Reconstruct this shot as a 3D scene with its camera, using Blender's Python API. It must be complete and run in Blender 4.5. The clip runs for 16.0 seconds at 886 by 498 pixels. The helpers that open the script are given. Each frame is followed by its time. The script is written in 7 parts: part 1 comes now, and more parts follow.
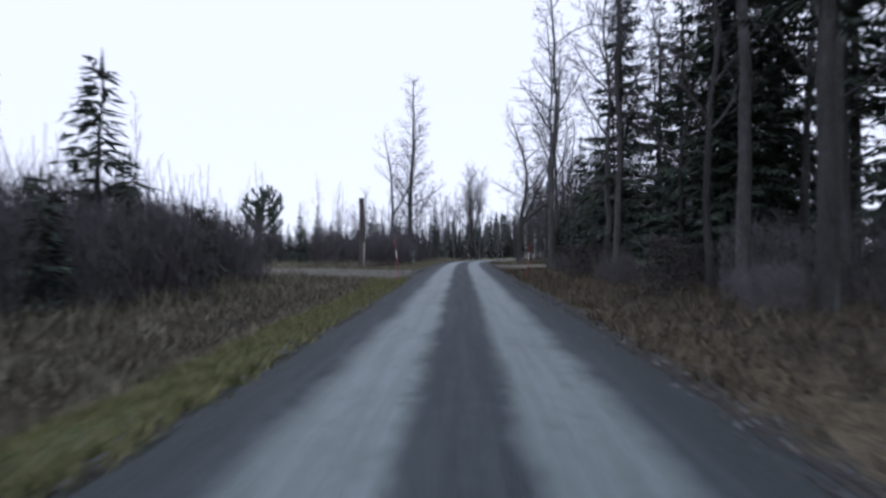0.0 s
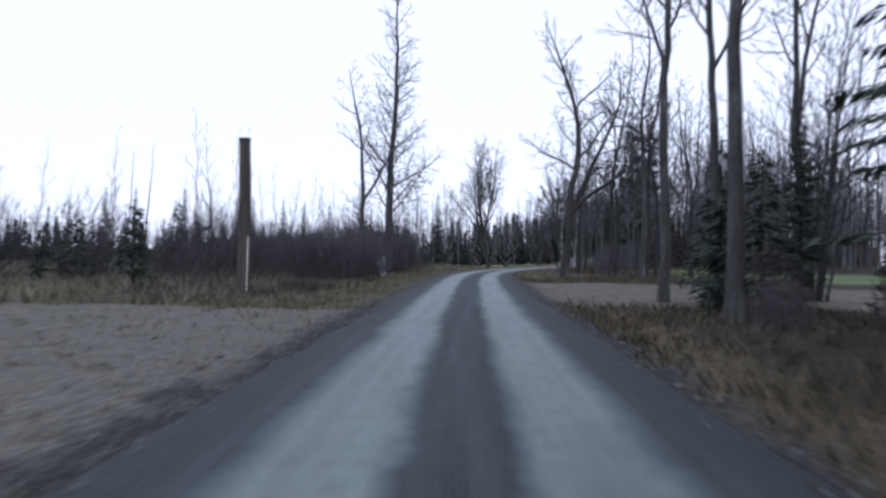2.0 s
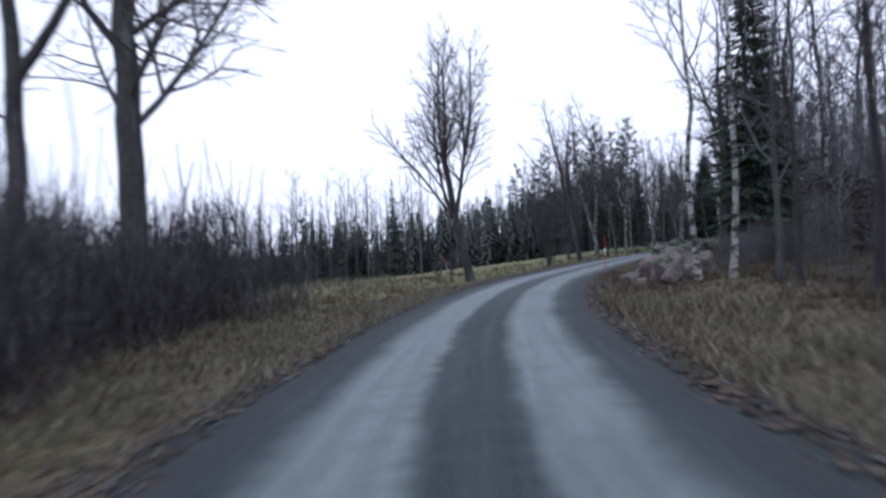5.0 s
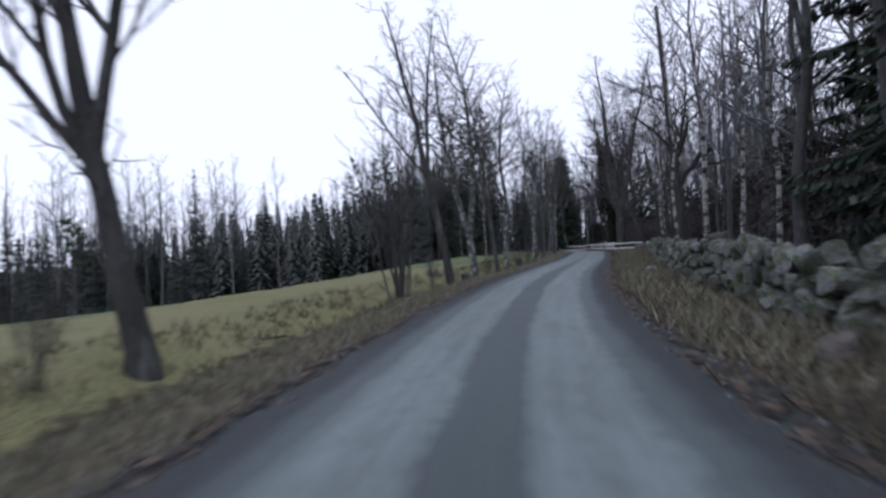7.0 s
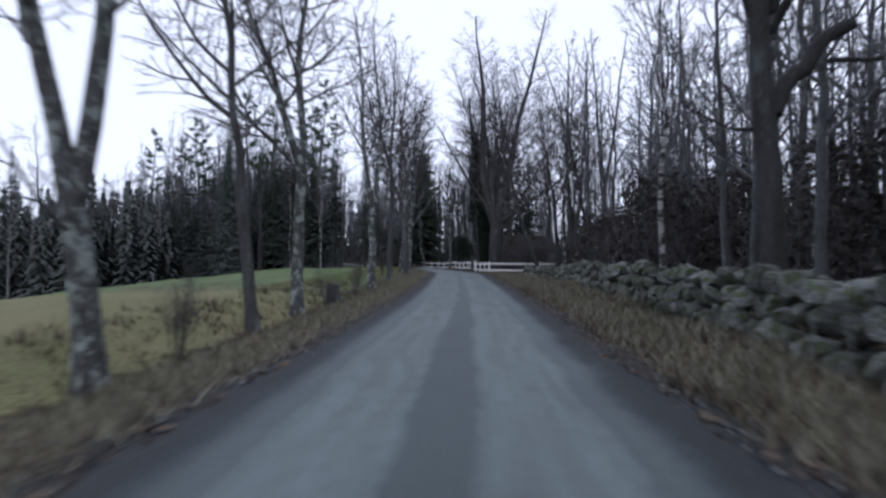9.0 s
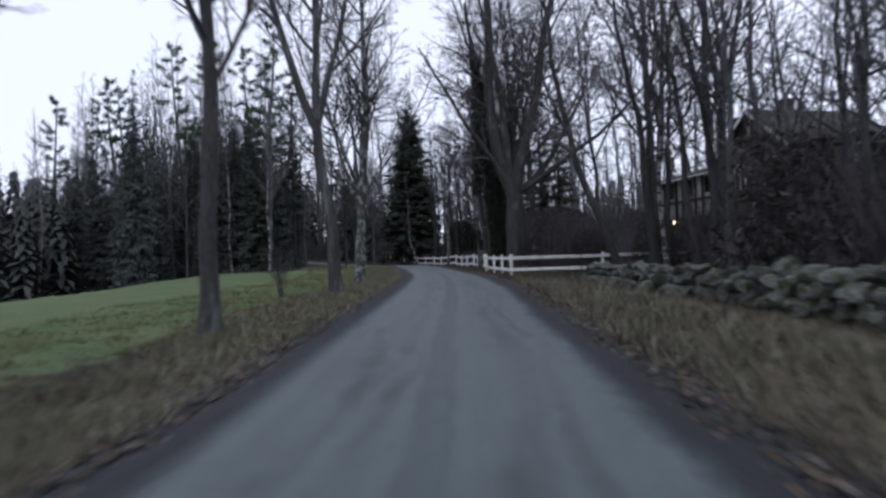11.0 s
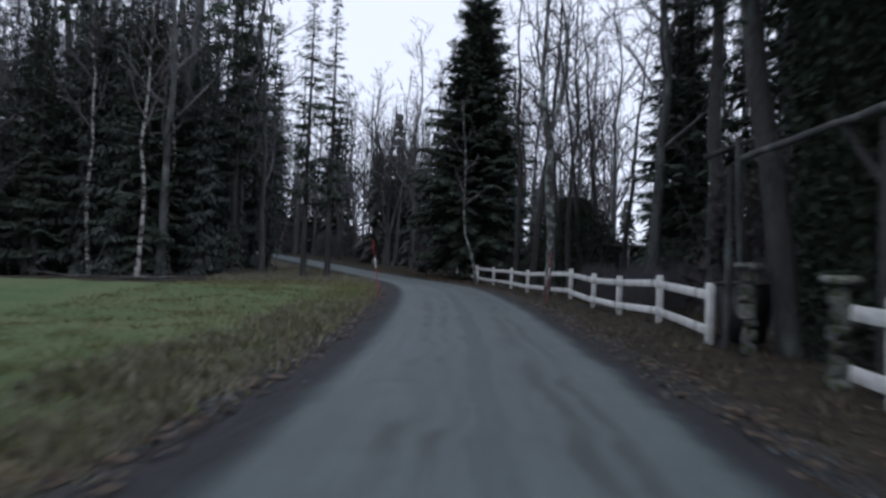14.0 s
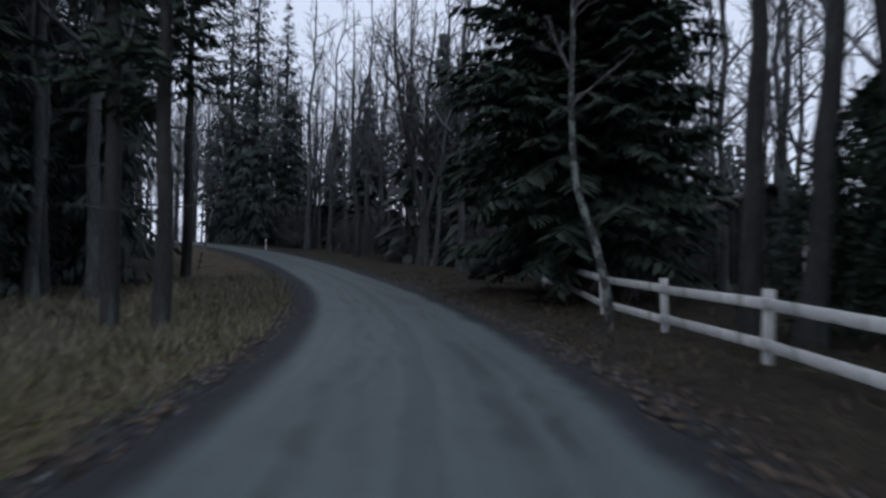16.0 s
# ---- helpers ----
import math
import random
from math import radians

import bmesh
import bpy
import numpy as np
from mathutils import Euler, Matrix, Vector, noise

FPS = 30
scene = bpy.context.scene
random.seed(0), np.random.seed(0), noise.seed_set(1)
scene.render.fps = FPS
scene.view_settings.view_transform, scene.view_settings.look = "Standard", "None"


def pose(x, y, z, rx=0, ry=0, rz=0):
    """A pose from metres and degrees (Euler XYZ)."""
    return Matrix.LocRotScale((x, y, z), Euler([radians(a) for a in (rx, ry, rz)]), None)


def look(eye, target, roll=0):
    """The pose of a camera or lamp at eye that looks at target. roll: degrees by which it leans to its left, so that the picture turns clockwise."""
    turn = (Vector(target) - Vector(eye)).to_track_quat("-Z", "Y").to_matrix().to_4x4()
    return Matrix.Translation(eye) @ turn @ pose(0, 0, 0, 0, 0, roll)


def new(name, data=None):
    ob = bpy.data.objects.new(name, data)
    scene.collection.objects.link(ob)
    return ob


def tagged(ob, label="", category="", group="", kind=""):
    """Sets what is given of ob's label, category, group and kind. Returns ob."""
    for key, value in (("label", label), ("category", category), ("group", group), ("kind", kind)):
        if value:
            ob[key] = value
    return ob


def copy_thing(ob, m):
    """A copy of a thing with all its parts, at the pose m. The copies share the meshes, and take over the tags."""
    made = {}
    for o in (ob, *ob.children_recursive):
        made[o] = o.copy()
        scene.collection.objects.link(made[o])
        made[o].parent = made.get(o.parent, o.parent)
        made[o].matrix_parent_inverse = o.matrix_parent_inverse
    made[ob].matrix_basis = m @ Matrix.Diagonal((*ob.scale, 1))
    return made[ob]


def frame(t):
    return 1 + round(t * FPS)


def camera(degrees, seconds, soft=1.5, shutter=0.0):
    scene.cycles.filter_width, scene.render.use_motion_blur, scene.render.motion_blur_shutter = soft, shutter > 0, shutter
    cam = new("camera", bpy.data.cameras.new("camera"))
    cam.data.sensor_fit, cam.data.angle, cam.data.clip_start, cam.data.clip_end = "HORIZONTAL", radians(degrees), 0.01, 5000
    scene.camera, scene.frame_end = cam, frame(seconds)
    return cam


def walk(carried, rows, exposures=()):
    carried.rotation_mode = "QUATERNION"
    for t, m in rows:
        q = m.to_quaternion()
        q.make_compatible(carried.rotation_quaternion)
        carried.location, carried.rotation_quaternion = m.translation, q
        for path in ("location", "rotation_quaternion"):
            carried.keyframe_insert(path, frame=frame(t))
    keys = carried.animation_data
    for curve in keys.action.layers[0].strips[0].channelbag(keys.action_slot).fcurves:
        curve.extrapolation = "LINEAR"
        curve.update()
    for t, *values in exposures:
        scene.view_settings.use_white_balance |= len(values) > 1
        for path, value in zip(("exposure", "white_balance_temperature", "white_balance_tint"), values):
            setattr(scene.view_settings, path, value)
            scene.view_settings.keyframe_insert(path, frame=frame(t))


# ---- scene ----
# the camera and its way along the road
cam = camera(67.82, 16.0, soft=2.6, shutter=0.4)
PATH = [
    (0.0, (0.000, -0.000, 1.200), (0.003, 9.997, 1.442), 0.69),
    (0.5, (0.184, 5.824, 1.353), (0.183, 15.820, 1.640), 0.62),
    (1.0, (0.367, 11.619, 1.514), (0.338, 21.614, 1.812), 0.90),
    (1.5, (0.515, 17.292, 1.679), (0.438, 27.287, 1.963), 1.17),
    (2.0, (0.674, 22.829, 1.832), (0.585, 32.825, 2.113), 1.45),
    (2.5, (0.809, 28.114, 1.959), (0.718, 38.109, 2.269), 0.91),
    (3.0, (0.941, 33.329, 2.094), (0.853, 43.322, 2.464), -0.31),
    (3.5, (1.101, 38.442, 2.207), (1.048, 48.437, 2.540), -0.92),
    (4.0, (1.292, 43.685, 2.320), (1.377, 53.679, 2.649), -1.94),
    (4.2, (1.395, 45.778, 2.369), (1.539, 55.772, 2.691), -2.37),
    (4.5, (1.552, 48.935, 2.444), (1.783, 58.928, 2.745), -2.34),
    (5.0, (1.875, 54.277, 2.568), (2.309, 64.265, 2.803), -2.47),
    (5.5, (2.369, 59.770, 2.673), (3.189, 69.735, 2.826), -2.83),
    (6.0, (3.156, 65.436, 2.763), (4.554, 75.337, 2.859), -3.45),
    (6.3, (3.824, 68.905, 2.823), (5.610, 78.744, 2.917), -3.78),
    (6.5, (4.379, 71.225, 2.869), (6.424, 81.013, 2.979), -3.80),
    (7.0, (6.255, 77.035, 3.027), (9.049, 86.633, 3.275), -2.96),
    (7.5, (8.576, 82.930, 3.154), (12.051, 92.301, 3.492), -2.77),
    (8.0, (11.274, 88.686, 3.330), (15.342, 97.812, 3.750), -1.80),
    (8.5, (14.065, 93.976, 3.520), (18.577, 102.889, 3.976), -0.25),
    (9.0, (17.134, 99.285, 3.688), (21.948, 108.042, 4.060), 0.31),
    (9.2, (18.380, 101.376, 3.755), (23.267, 110.094, 4.090), 0.24),
    (9.5, (20.289, 104.503, 3.853), (25.246, 113.183, 4.142), 0.02),
    (10.0, (23.506, 109.752, 3.998), (28.457, 118.437, 4.246), -0.58),
    (10.5, (26.733, 115.084, 4.136), (31.591, 123.821, 4.379), -1.24),
    (11.0, (29.931, 120.517, 4.290), (34.669, 129.320, 4.547), -2.01),
    (11.3, (31.841, 123.841, 4.389), (36.498, 132.687, 4.660), -2.16),
    (11.5, (33.108, 126.073, 4.456), (37.715, 134.944, 4.738), -2.25),
    (12.0, (36.284, 131.685, 4.639), (40.765, 140.619, 4.965), -1.66),
    (12.5, (39.293, 137.201, 4.830), (43.605, 146.217, 5.170), -0.77),
    (13.0, (42.147, 142.795, 4.906), (46.208, 151.927, 5.249), 0.63),
    (13.5, (44.779, 148.321, 4.999), (48.625, 157.545, 5.351), 1.52),
    (14.0, (47.240, 153.756, 5.064), (50.897, 163.057, 5.395), 2.13),
    (14.5, (49.535, 159.017, 5.164), (53.060, 168.372, 5.412), 2.08),
    (15.0, (51.700, 164.283, 5.297), (55.089, 173.690, 5.464), 1.74),
    (15.5, (53.782, 169.578, 5.462), (56.939, 179.065, 5.630), 1.26),
    (16.0, (55.626, 175.041, 5.631), (58.253, 184.688, 5.814), 0.98),
]
walk(cam, [(t, look(e, g, r)) for t, e, g, r in PATH], exposures=[(0.0, 0.06, 5850, 17), (2.5, 0.23, 5720, 16), (4.0, 0.31, 5680, 16), (6.5, 0.11, 5900, 17), (8.0, 0.2, 5800, 16), (9.0, 0.14, 5800, 16), (11.5, 0.05, 5950, 15), (13.0, 0.05, 6000, 15), (14.0, 0.0, 5950, 13), (15.0, -0.08, 5850, 12), (15.5, -0.1, 5850, 12), (16.0, -0.36, 5780, 12)])

# ---- sky and sun: a bright overcast winter sky ----
world = bpy.data.worlds.new("sky")
scene.world = world
world.use_nodes = True
wn, wl = world.node_tree.nodes, world.node_tree.links
wn.clear()
sky = wn.new("ShaderNodeTexSky")
sky.sky_type, sky.sun_disc = "NISHITA", False
sky.sun_elevation, sky.sun_rotation = radians(38), radians(200)
cloud = wn.new("ShaderNodeMix")
cloud.data_type = "RGBA"
cloud.inputs["Factor"].default_value = 0.93
cloud.inputs["B"].default_value = (9.6, 9.98, 10.85, 1)
back = wn.new("ShaderNodeBackground")
back.inputs["Strength"].default_value = 0.1
wout = wn.new("ShaderNodeOutputWorld")
wl.new(sky.outputs["Color"], cloud.inputs["A"])
wl.new(cloud.outputs["Result"], back.inputs["Color"])
wl.new(back.outputs["Background"], wout.inputs["Surface"])
sun_data = bpy.data.lights.new("sun", "SUN")
sun_data.energy, sun_data.angle, sun_data.color = 0.5, radians(25), (1.0, 0.98, 0.94)
sun = new("sun", sun_data)
sun.matrix_world = look((0, -40, 60), (30, 40, 0))


# ---- materials ----
def material(name, dark, light, scale=4.0, fine=40.0, rough=0.85, bump=0.3, third=None, stretch=(1, 1, 1), metal=0.0, rand=0.0, spec=0.3):
    """Two colours mixed by coarse and fine noise, with fine relief; third: a patchy overlay colour and its share."""
    m = bpy.data.materials.new(name)
    m.use_nodes = True
    n, l = m.node_tree.nodes, m.node_tree.links
    b = n["Principled BSDF"]
    tc, mp = n.new("ShaderNodeTexCoord"), n.new("ShaderNodeMapping")
    mp.inputs["Scale"].default_value = stretch
    l.new(tc.outputs["Object"], mp.inputs["Vector"])
    n1, n2 = n.new("ShaderNodeTexNoise"), n.new("ShaderNodeTexNoise")
    n1.inputs["Scale"].default_value, n2.inputs["Scale"].default_value = scale, fine
    n1.inputs["Detail"].default_value, n2.inputs["Detail"].default_value = 4, 3
    for q in (n1, n2):
        l.new(mp.outputs["Vector"], q.inputs["Vector"])
    add = n.new("ShaderNodeMath")
    add.operation = "ADD"
    l.new(n1.outputs["Fac"], add.inputs[0])
    l.new(n2.outputs["Fac"], add.inputs[1])
    mr = n.new("ShaderNodeMapRange")
    mr.inputs["From Min"].default_value, mr.inputs["From Max"].default_value = 0.72, 1.28
    l.new(add.outputs[0], mr.inputs["Value"])
    mix = n.new("ShaderNodeMix")
    mix.data_type = "RGBA"
    mix.inputs["A"].default_value, mix.inputs["B"].default_value = (*dark, 1), (*light, 1)
    l.new(mr.outputs["Result"], mix.inputs["Factor"])
    colour = mix.outputs["Result"]
    if third:
        n3, mr3, mix3 = n.new("ShaderNodeTexNoise"), n.new("ShaderNodeMapRange"), n.new("ShaderNodeMix")
        n3.inputs["Scale"].default_value, n3.inputs["Detail"].default_value = scale * 0.6, 5
        n3.inputs["Roughness"].default_value = 0.7
        l.new(mp.outputs["Vector"], n3.inputs["Vector"])
        mr3.inputs["From Min"].default_value, mr3.inputs["From Max"].default_value = 0.62 - 0.25 * third[3], 0.70 - 0.25 * third[3]
        l.new(n3.outputs["Fac"], mr3.inputs["Value"])
        mix3.data_type = "RGBA"
        mix3.inputs["B"].default_value = (*third[:3], 1)
        l.new(colour, mix3.inputs["A"])
        l.new(mr3.outputs["Result"], mix3.inputs["Factor"])
        colour = mix3.outputs["Result"]
    if rand:
        oi, hs, rr = n.new("ShaderNodeObjectInfo"), n.new("ShaderNodeHueSaturation"), n.new("ShaderNodeMapRange")
        rr.inputs["To Min"].default_value, rr.inputs["To Max"].default_value = 1 - rand, 1 + rand
        l.new(oi.outputs["Random"], rr.inputs["Value"])
        l.new(rr.outputs["Result"], hs.inputs["Value"])
        l.new(colour, hs.inputs["Color"])
        colour = hs.outputs["Color"]
    l.new(colour, b.inputs["Base Color"])
    b.inputs["Roughness"].default_value, b.inputs["Metallic"].default_value = rough, metal
    b.inputs["Specular IOR Level"].default_value = spec
    if bump:
        bp = n.new("ShaderNodeBump")
        bp.inputs["Strength"].default_value, bp.inputs["Distance"].default_value = bump, 0.03
        l.new(add.outputs[0], bp.inputs["Height"])
        l.new(bp.outputs["Normal"], b.inputs["Normal"])
    return m


def island_material(name, colours, rough=0.9):
    """Blades, needles and leaves: each island takes its own shade out of a ramp."""
    m = bpy.data.materials.new(name)
    m.use_nodes = True
    n, l = m.node_tree.nodes, m.node_tree.links
    b = n["Principled BSDF"]
    geo, ramp = n.new("ShaderNodeNewGeometry"), n.new("ShaderNodeValToRGB")
    e = ramp.color_ramp.elements
    for k, c in enumerate(colours):
        q = e[k] if k < 2 else e.new(1.0)
        q.position, q.color = k / (len(colours) - 1), (*c, 1)
    l.new(geo.outputs["Random Per Island"], ramp.inputs["Fac"])
    l.new(ramp.outputs["Color"], b.inputs["Base Color"])
    b.inputs["Roughness"].default_value, b.inputs["Specular IOR Level"].default_value = rough, 0.2
    return m


BARK = material("grey_bark", (0.0322, 0.0317, 0.0316), (0.0782, 0.0792, 0.0785), 4, 26, 0.9, 0.9, (0.1196, 0.1356, 0.1285, 0.3), (1, 1, 0.25))
LICHEN_BARK = material("lichen_bark", (0.0322, 0.0317, 0.0316), (0.0874, 0.0891, 0.0867), 7, 30, 0.9, 1.0, (0.23, 0.2624, 0.2448, 0.46), (1, 1, 0.7))
DARK_BARK = material("dark_bark", (0.0202, 0.0198, 0.0204), (0.0552, 0.0535, 0.052), 3, 25, 0.9, 0.9, (0.0828, 0.096, 0.0918, 0.2), (1, 1, 0.25))
# paler than BARK: haze over the woodland trees is put into the colour
WOOD_BARK = material("hazed_grey_bark", (0.0414, 0.0426, 0.0439), (0.1012, 0.1059, 0.1061), 4, 26, 0.9, 0.9, (0.1472, 0.1663, 0.1591, 0.3), (1, 1, 0.25))
BIRCH_BARK = material("birch_bark", (0.22, 0.22, 0.212), (0.38, 0.375, 0.36), 3, 14, 0.8, 0.3, (0.03, 0.026, 0.026, 0.6), (1, 1, 2.5))
TWIG = material("twigs", (0.046, 0.0436, 0.0449), (0.1012, 0.097, 0.101), 2, 9, 0.9, 0.0)
# TWIG lifted and greyed so that woodland crowns look hazy
WOOD_TWIG = material("hazed_grey_twigs", (0.069, 0.0693, 0.0745), (0.1426, 0.1435, 0.152), 2, 9, 0.9, 0.0)
THICKET = material("thicket_twigs", (0.046, 0.0445, 0.0479), (0.1058, 0.099, 0.1061), 2, 9, 0.9, 0.0)
RED_TWIG = material("birch_twigs", (0.069, 0.0574, 0.0653), (0.1472, 0.1327, 0.1448), 2, 9, 0.9, 0.0)
NEEDLES = island_material("spruce_needles", [(0.026, 0.038, 0.031), (0.043, 0.058, 0.045), (0.06, 0.076, 0.056)], 1.0)
# needles lightened to stand in for haze on the wood's spruces
FIR_NEEDLES = island_material("hazed_green_needles", [(0.045, 0.055, 0.052), (0.058, 0.069, 0.065), (0.072, 0.084, 0.078)], 1.0)
PINE_NEEDLES = island_material("pine_needles", [(0.03, 0.05, 0.03), (0.06, 0.09, 0.05)])
IVY = island_material("ivy_leaves", [(0.012, 0.02, 0.014), (0.028, 0.042, 0.026)], 0.7)
DRY = island_material("dry_grass_blades", [(0.0665, 0.062, 0.046), (0.1406, 0.132, 0.096), (0.2422, 0.228, 0.172)])
BROWN = island_material("brown_grass_blades", [(0.0285, 0.026, 0.019), (0.0712, 0.061, 0.043), (0.1377, 0.118, 0.08)])
GREEN = island_material("green_grass_blades", [(0.062, 0.074, 0.032), (0.125, 0.135, 0.058), (0.22, 0.2, 0.105)])
BEECH = island_material("withered_beech_leaves", [(0.0285, 0.027, 0.027), (0.0475, 0.043, 0.041), (0.0741, 0.066, 0.061)])
LEAVES = island_material("fallen_leaves", [(0.024, 0.018, 0.014), (0.062, 0.046, 0.034), (0.12, 0.09, 0.066)])
STONE = material("lichen_stone", (0.045, 0.047, 0.046), (0.2, 0.208, 0.198), 5.5, 22, 0.95, 1.0, (0.056, 0.07, 0.036, 0.55), rand=0.45)
GRANITE = material("pinkish_granite", (0.09, 0.078, 0.076), (0.2, 0.175, 0.17), 4.0, 26, 0.95, 0.8, (0.06, 0.068, 0.045, 0.3), rand=0.2)
WHITE = material("white_paint", (0.52, 0.52, 0.50), (0.74, 0.74, 0.72), 3.5, 30, 0.65, 0.2, (0.34, 0.35, 0.31, 0.34), rand=0.1)
POLE_WOOD = material("weathered_pole", (0.035, 0.031, 0.029), (0.10, 0.09, 0.082), 4, 30, 0.9, 0.6, None, (1, 1, 0.08))
RED = material("red_stake", (0.27, 0.022, 0.025), (0.38, 0.04, 0.038), 3, 20, 0.5, 0.0)
REFLECT = material("white_band", (0.70, 0.70, 0.70), (0.80, 0.80, 0.80), 3, 20, 0.4, 0.0)
BRICK = material("red_brick", (0.04, 0.026, 0.023), (0.085, 0.052, 0.045), 3, 25, 0.9, 0.4)
RENDER = material("pale_render", (0.5, 0.48, 0.45), (0.66, 0.64, 0.6), 2, 20, 0.9, 0.3)
TIMBER = material("dark_timber", (0.02, 0.016, 0.014), (0.05, 0.04, 0.035), 3, 25, 0.8, 0.3)
TILES = material("roof_tiles", (0.025, 0.022, 0.022), (0.06, 0.05, 0.048), 3, 20, 0.85, 0.5)
DARKBOARD = material("dark_boards", (0.014, 0.014, 0.015), (0.036, 0.035, 0.035), 2, 20, 0.85, 0.3)
BLACK = material("black_plastic", (0.015, 0.015, 0.017), (0.03, 0.03, 0.032), 3, 20, 0.5, 0.0)

# ---- the road's course and the lie of the land ----
ROAD = [(-0.9, -40, -1.0), (-0.35, -11, -0.3), (0, 0, 0), (0.35, 10.99, 0.30), (0.65, 21.99, 0.61), (0.93, 32.99, 0.89),
        (1.31, 43.98, 1.13), (1.94, 54.96, 1.38), (3.24, 65.88, 1.57), (6.08, 76.49, 1.81), (10.31, 86.64, 2.07),
        (15.44, 96.36, 2.40), (21.09, 105.80, 2.69), (26.80, 115.20, 2.94), (33.11, 126.07, 3.26), (39.29, 137.20, 3.63),
        (44.78, 148.32, 3.80), (49.53, 159.02, 3.96), (53.78, 169.58, 4.26), (55.63, 175.04, 4.42), (57.4, 181.8, 4.46),
        (58.3, 188.6, 4.52), (58.6, 195.0, 4.67), (58.4, 201.0, 4.88), (57.4, 211.0, 5.38), (55.2, 220.2, 6.0), (52, 227.4, 6.5), (47.5, 233, 6.9), (40, 239, 7.2), (26, 247, 7.5), (10, 253, 7.7)]


def course(points, step=0.5):
    """A smooth line through the points, sampled at even steps."""
    p = np.array(points, float)
    p = np.vstack([2 * p[0] - p[1], p, 2 * p[-1] - p[-2]])
    out = []
    for k in range(1, len(p) - 2):
        a, b, c, d = p[k - 1:k + 3]
        u = np.linspace(0, 1, 60, endpoint=False)[:, None]
        out.append(0.5 * (2 * b + (c - a) * u + (2 * a - 5 * b + 4 * c - d) * u ** 2 + (3 * b - a - 3 * c + d) * u ** 3))
    q = np.vstack(out + [p[-2:-1]])
    run = np.r_[0, np.cumsum(np.hypot(*np.diff(q[:, :2], axis=0).T))]
    at = np.arange(0, run[-1], step)
    return np.stack([np.interp(at, run, q[:, k]) for k in range(3)], 1), at


LINE, RUN = course(ROAD)
RUN = RUN - RUN[np.argmin(np.hypot(LINE[:, 0], LINE[:, 1]))]
TAN = np.gradient(LINE[:, :2], axis=0)
TAN /= np.linalg.norm(TAN, axis=1, keepdims=True)
# the car keeps a little to one side of the road's middle
ASIDE = np.interp(RUN, [50, 66, 76, 84, 108, 139, 152, 159, 171, 177, 182, 193, 203, 216], [0, -0.1, -0.25, -0.15, -0.2, -0.25, -0.05, 0.1, 0.21, 0.24, 0.1, -0.22, -0.15, 0])
ASIDE = np.convolve(np.pad(ASIDE, 8, mode="edge"), np.ones(17) / 17, "valid")
LINE[:, 0] += ASIDE * TAN[:, 1]
LINE[:, 1] -= ASIDE * TAN[:, 0]


def along(x, y):
    """Run along the road, distance to its right, and the road's height there."""
    x, y = np.atleast_1d(np.asarray(x, float)), np.atleast_1d(np.asarray(y, float))
    s, d, z = np.empty(len(x)), np.empty(len(x)), np.empty(len(x))
    for a in range(0, len(x), 20000):
        dx, dy = x[a:a + 20000, None] - LINE[None, :, 0], y[a:a + 20000, None] - LINE[None, :, 1]
        j = (dx * dx + dy * dy).argmin(1)
        k = np.arange(len(j))
        ds = dx[k, j] * TAN[j, 0] + dy[k, j] * TAN[j, 1]
        s[a:a + 20000] = RUN[j] + ds
        d[a:a + 20000] = dx[k, j] * TAN[j, 1] - dy[k, j] * TAN[j, 0]
        z[a:a + 20000] = np.interp(RUN[j] + np.clip(ds, -0.6, 0.6), RUN, LINE[:, 2])
    return s, d, z


def ramp(v, a, b):
    u = np.clip((v - a) / (b - a), 0, 1)
    return u * u * (3 - 2 * u)


def band(v, a, b, soft):
    return ramp(v, a - soft, a + soft) * (1 - ramp(v, b - soft, b + soft))


def bumps(x, y):
    return (np.sin(x * 1.9 + 1.3 * np.sin(y * 0.7)) * np.sin(y * 2.3 + 1.1 * np.sin(x * 0.9)) * 0.6 + np.sin(x * 0.53 + 2) * np.sin(y * 0.47 + 1))


def yard(s, d):
    """Share of bare gravel in the two entrances beside the road."""
    return np.maximum(band(s, 25.6 + 0.3 * np.clip(-d - 3, 0, 12), 36.6 - 0.15 * np.clip(-d - 3, 0, 12), 1.0) * band(d, -24, -1.5, 1.0), band(s, 39.5, 52.5, 1.2) * band(d, 1.5, 26, 1.0))


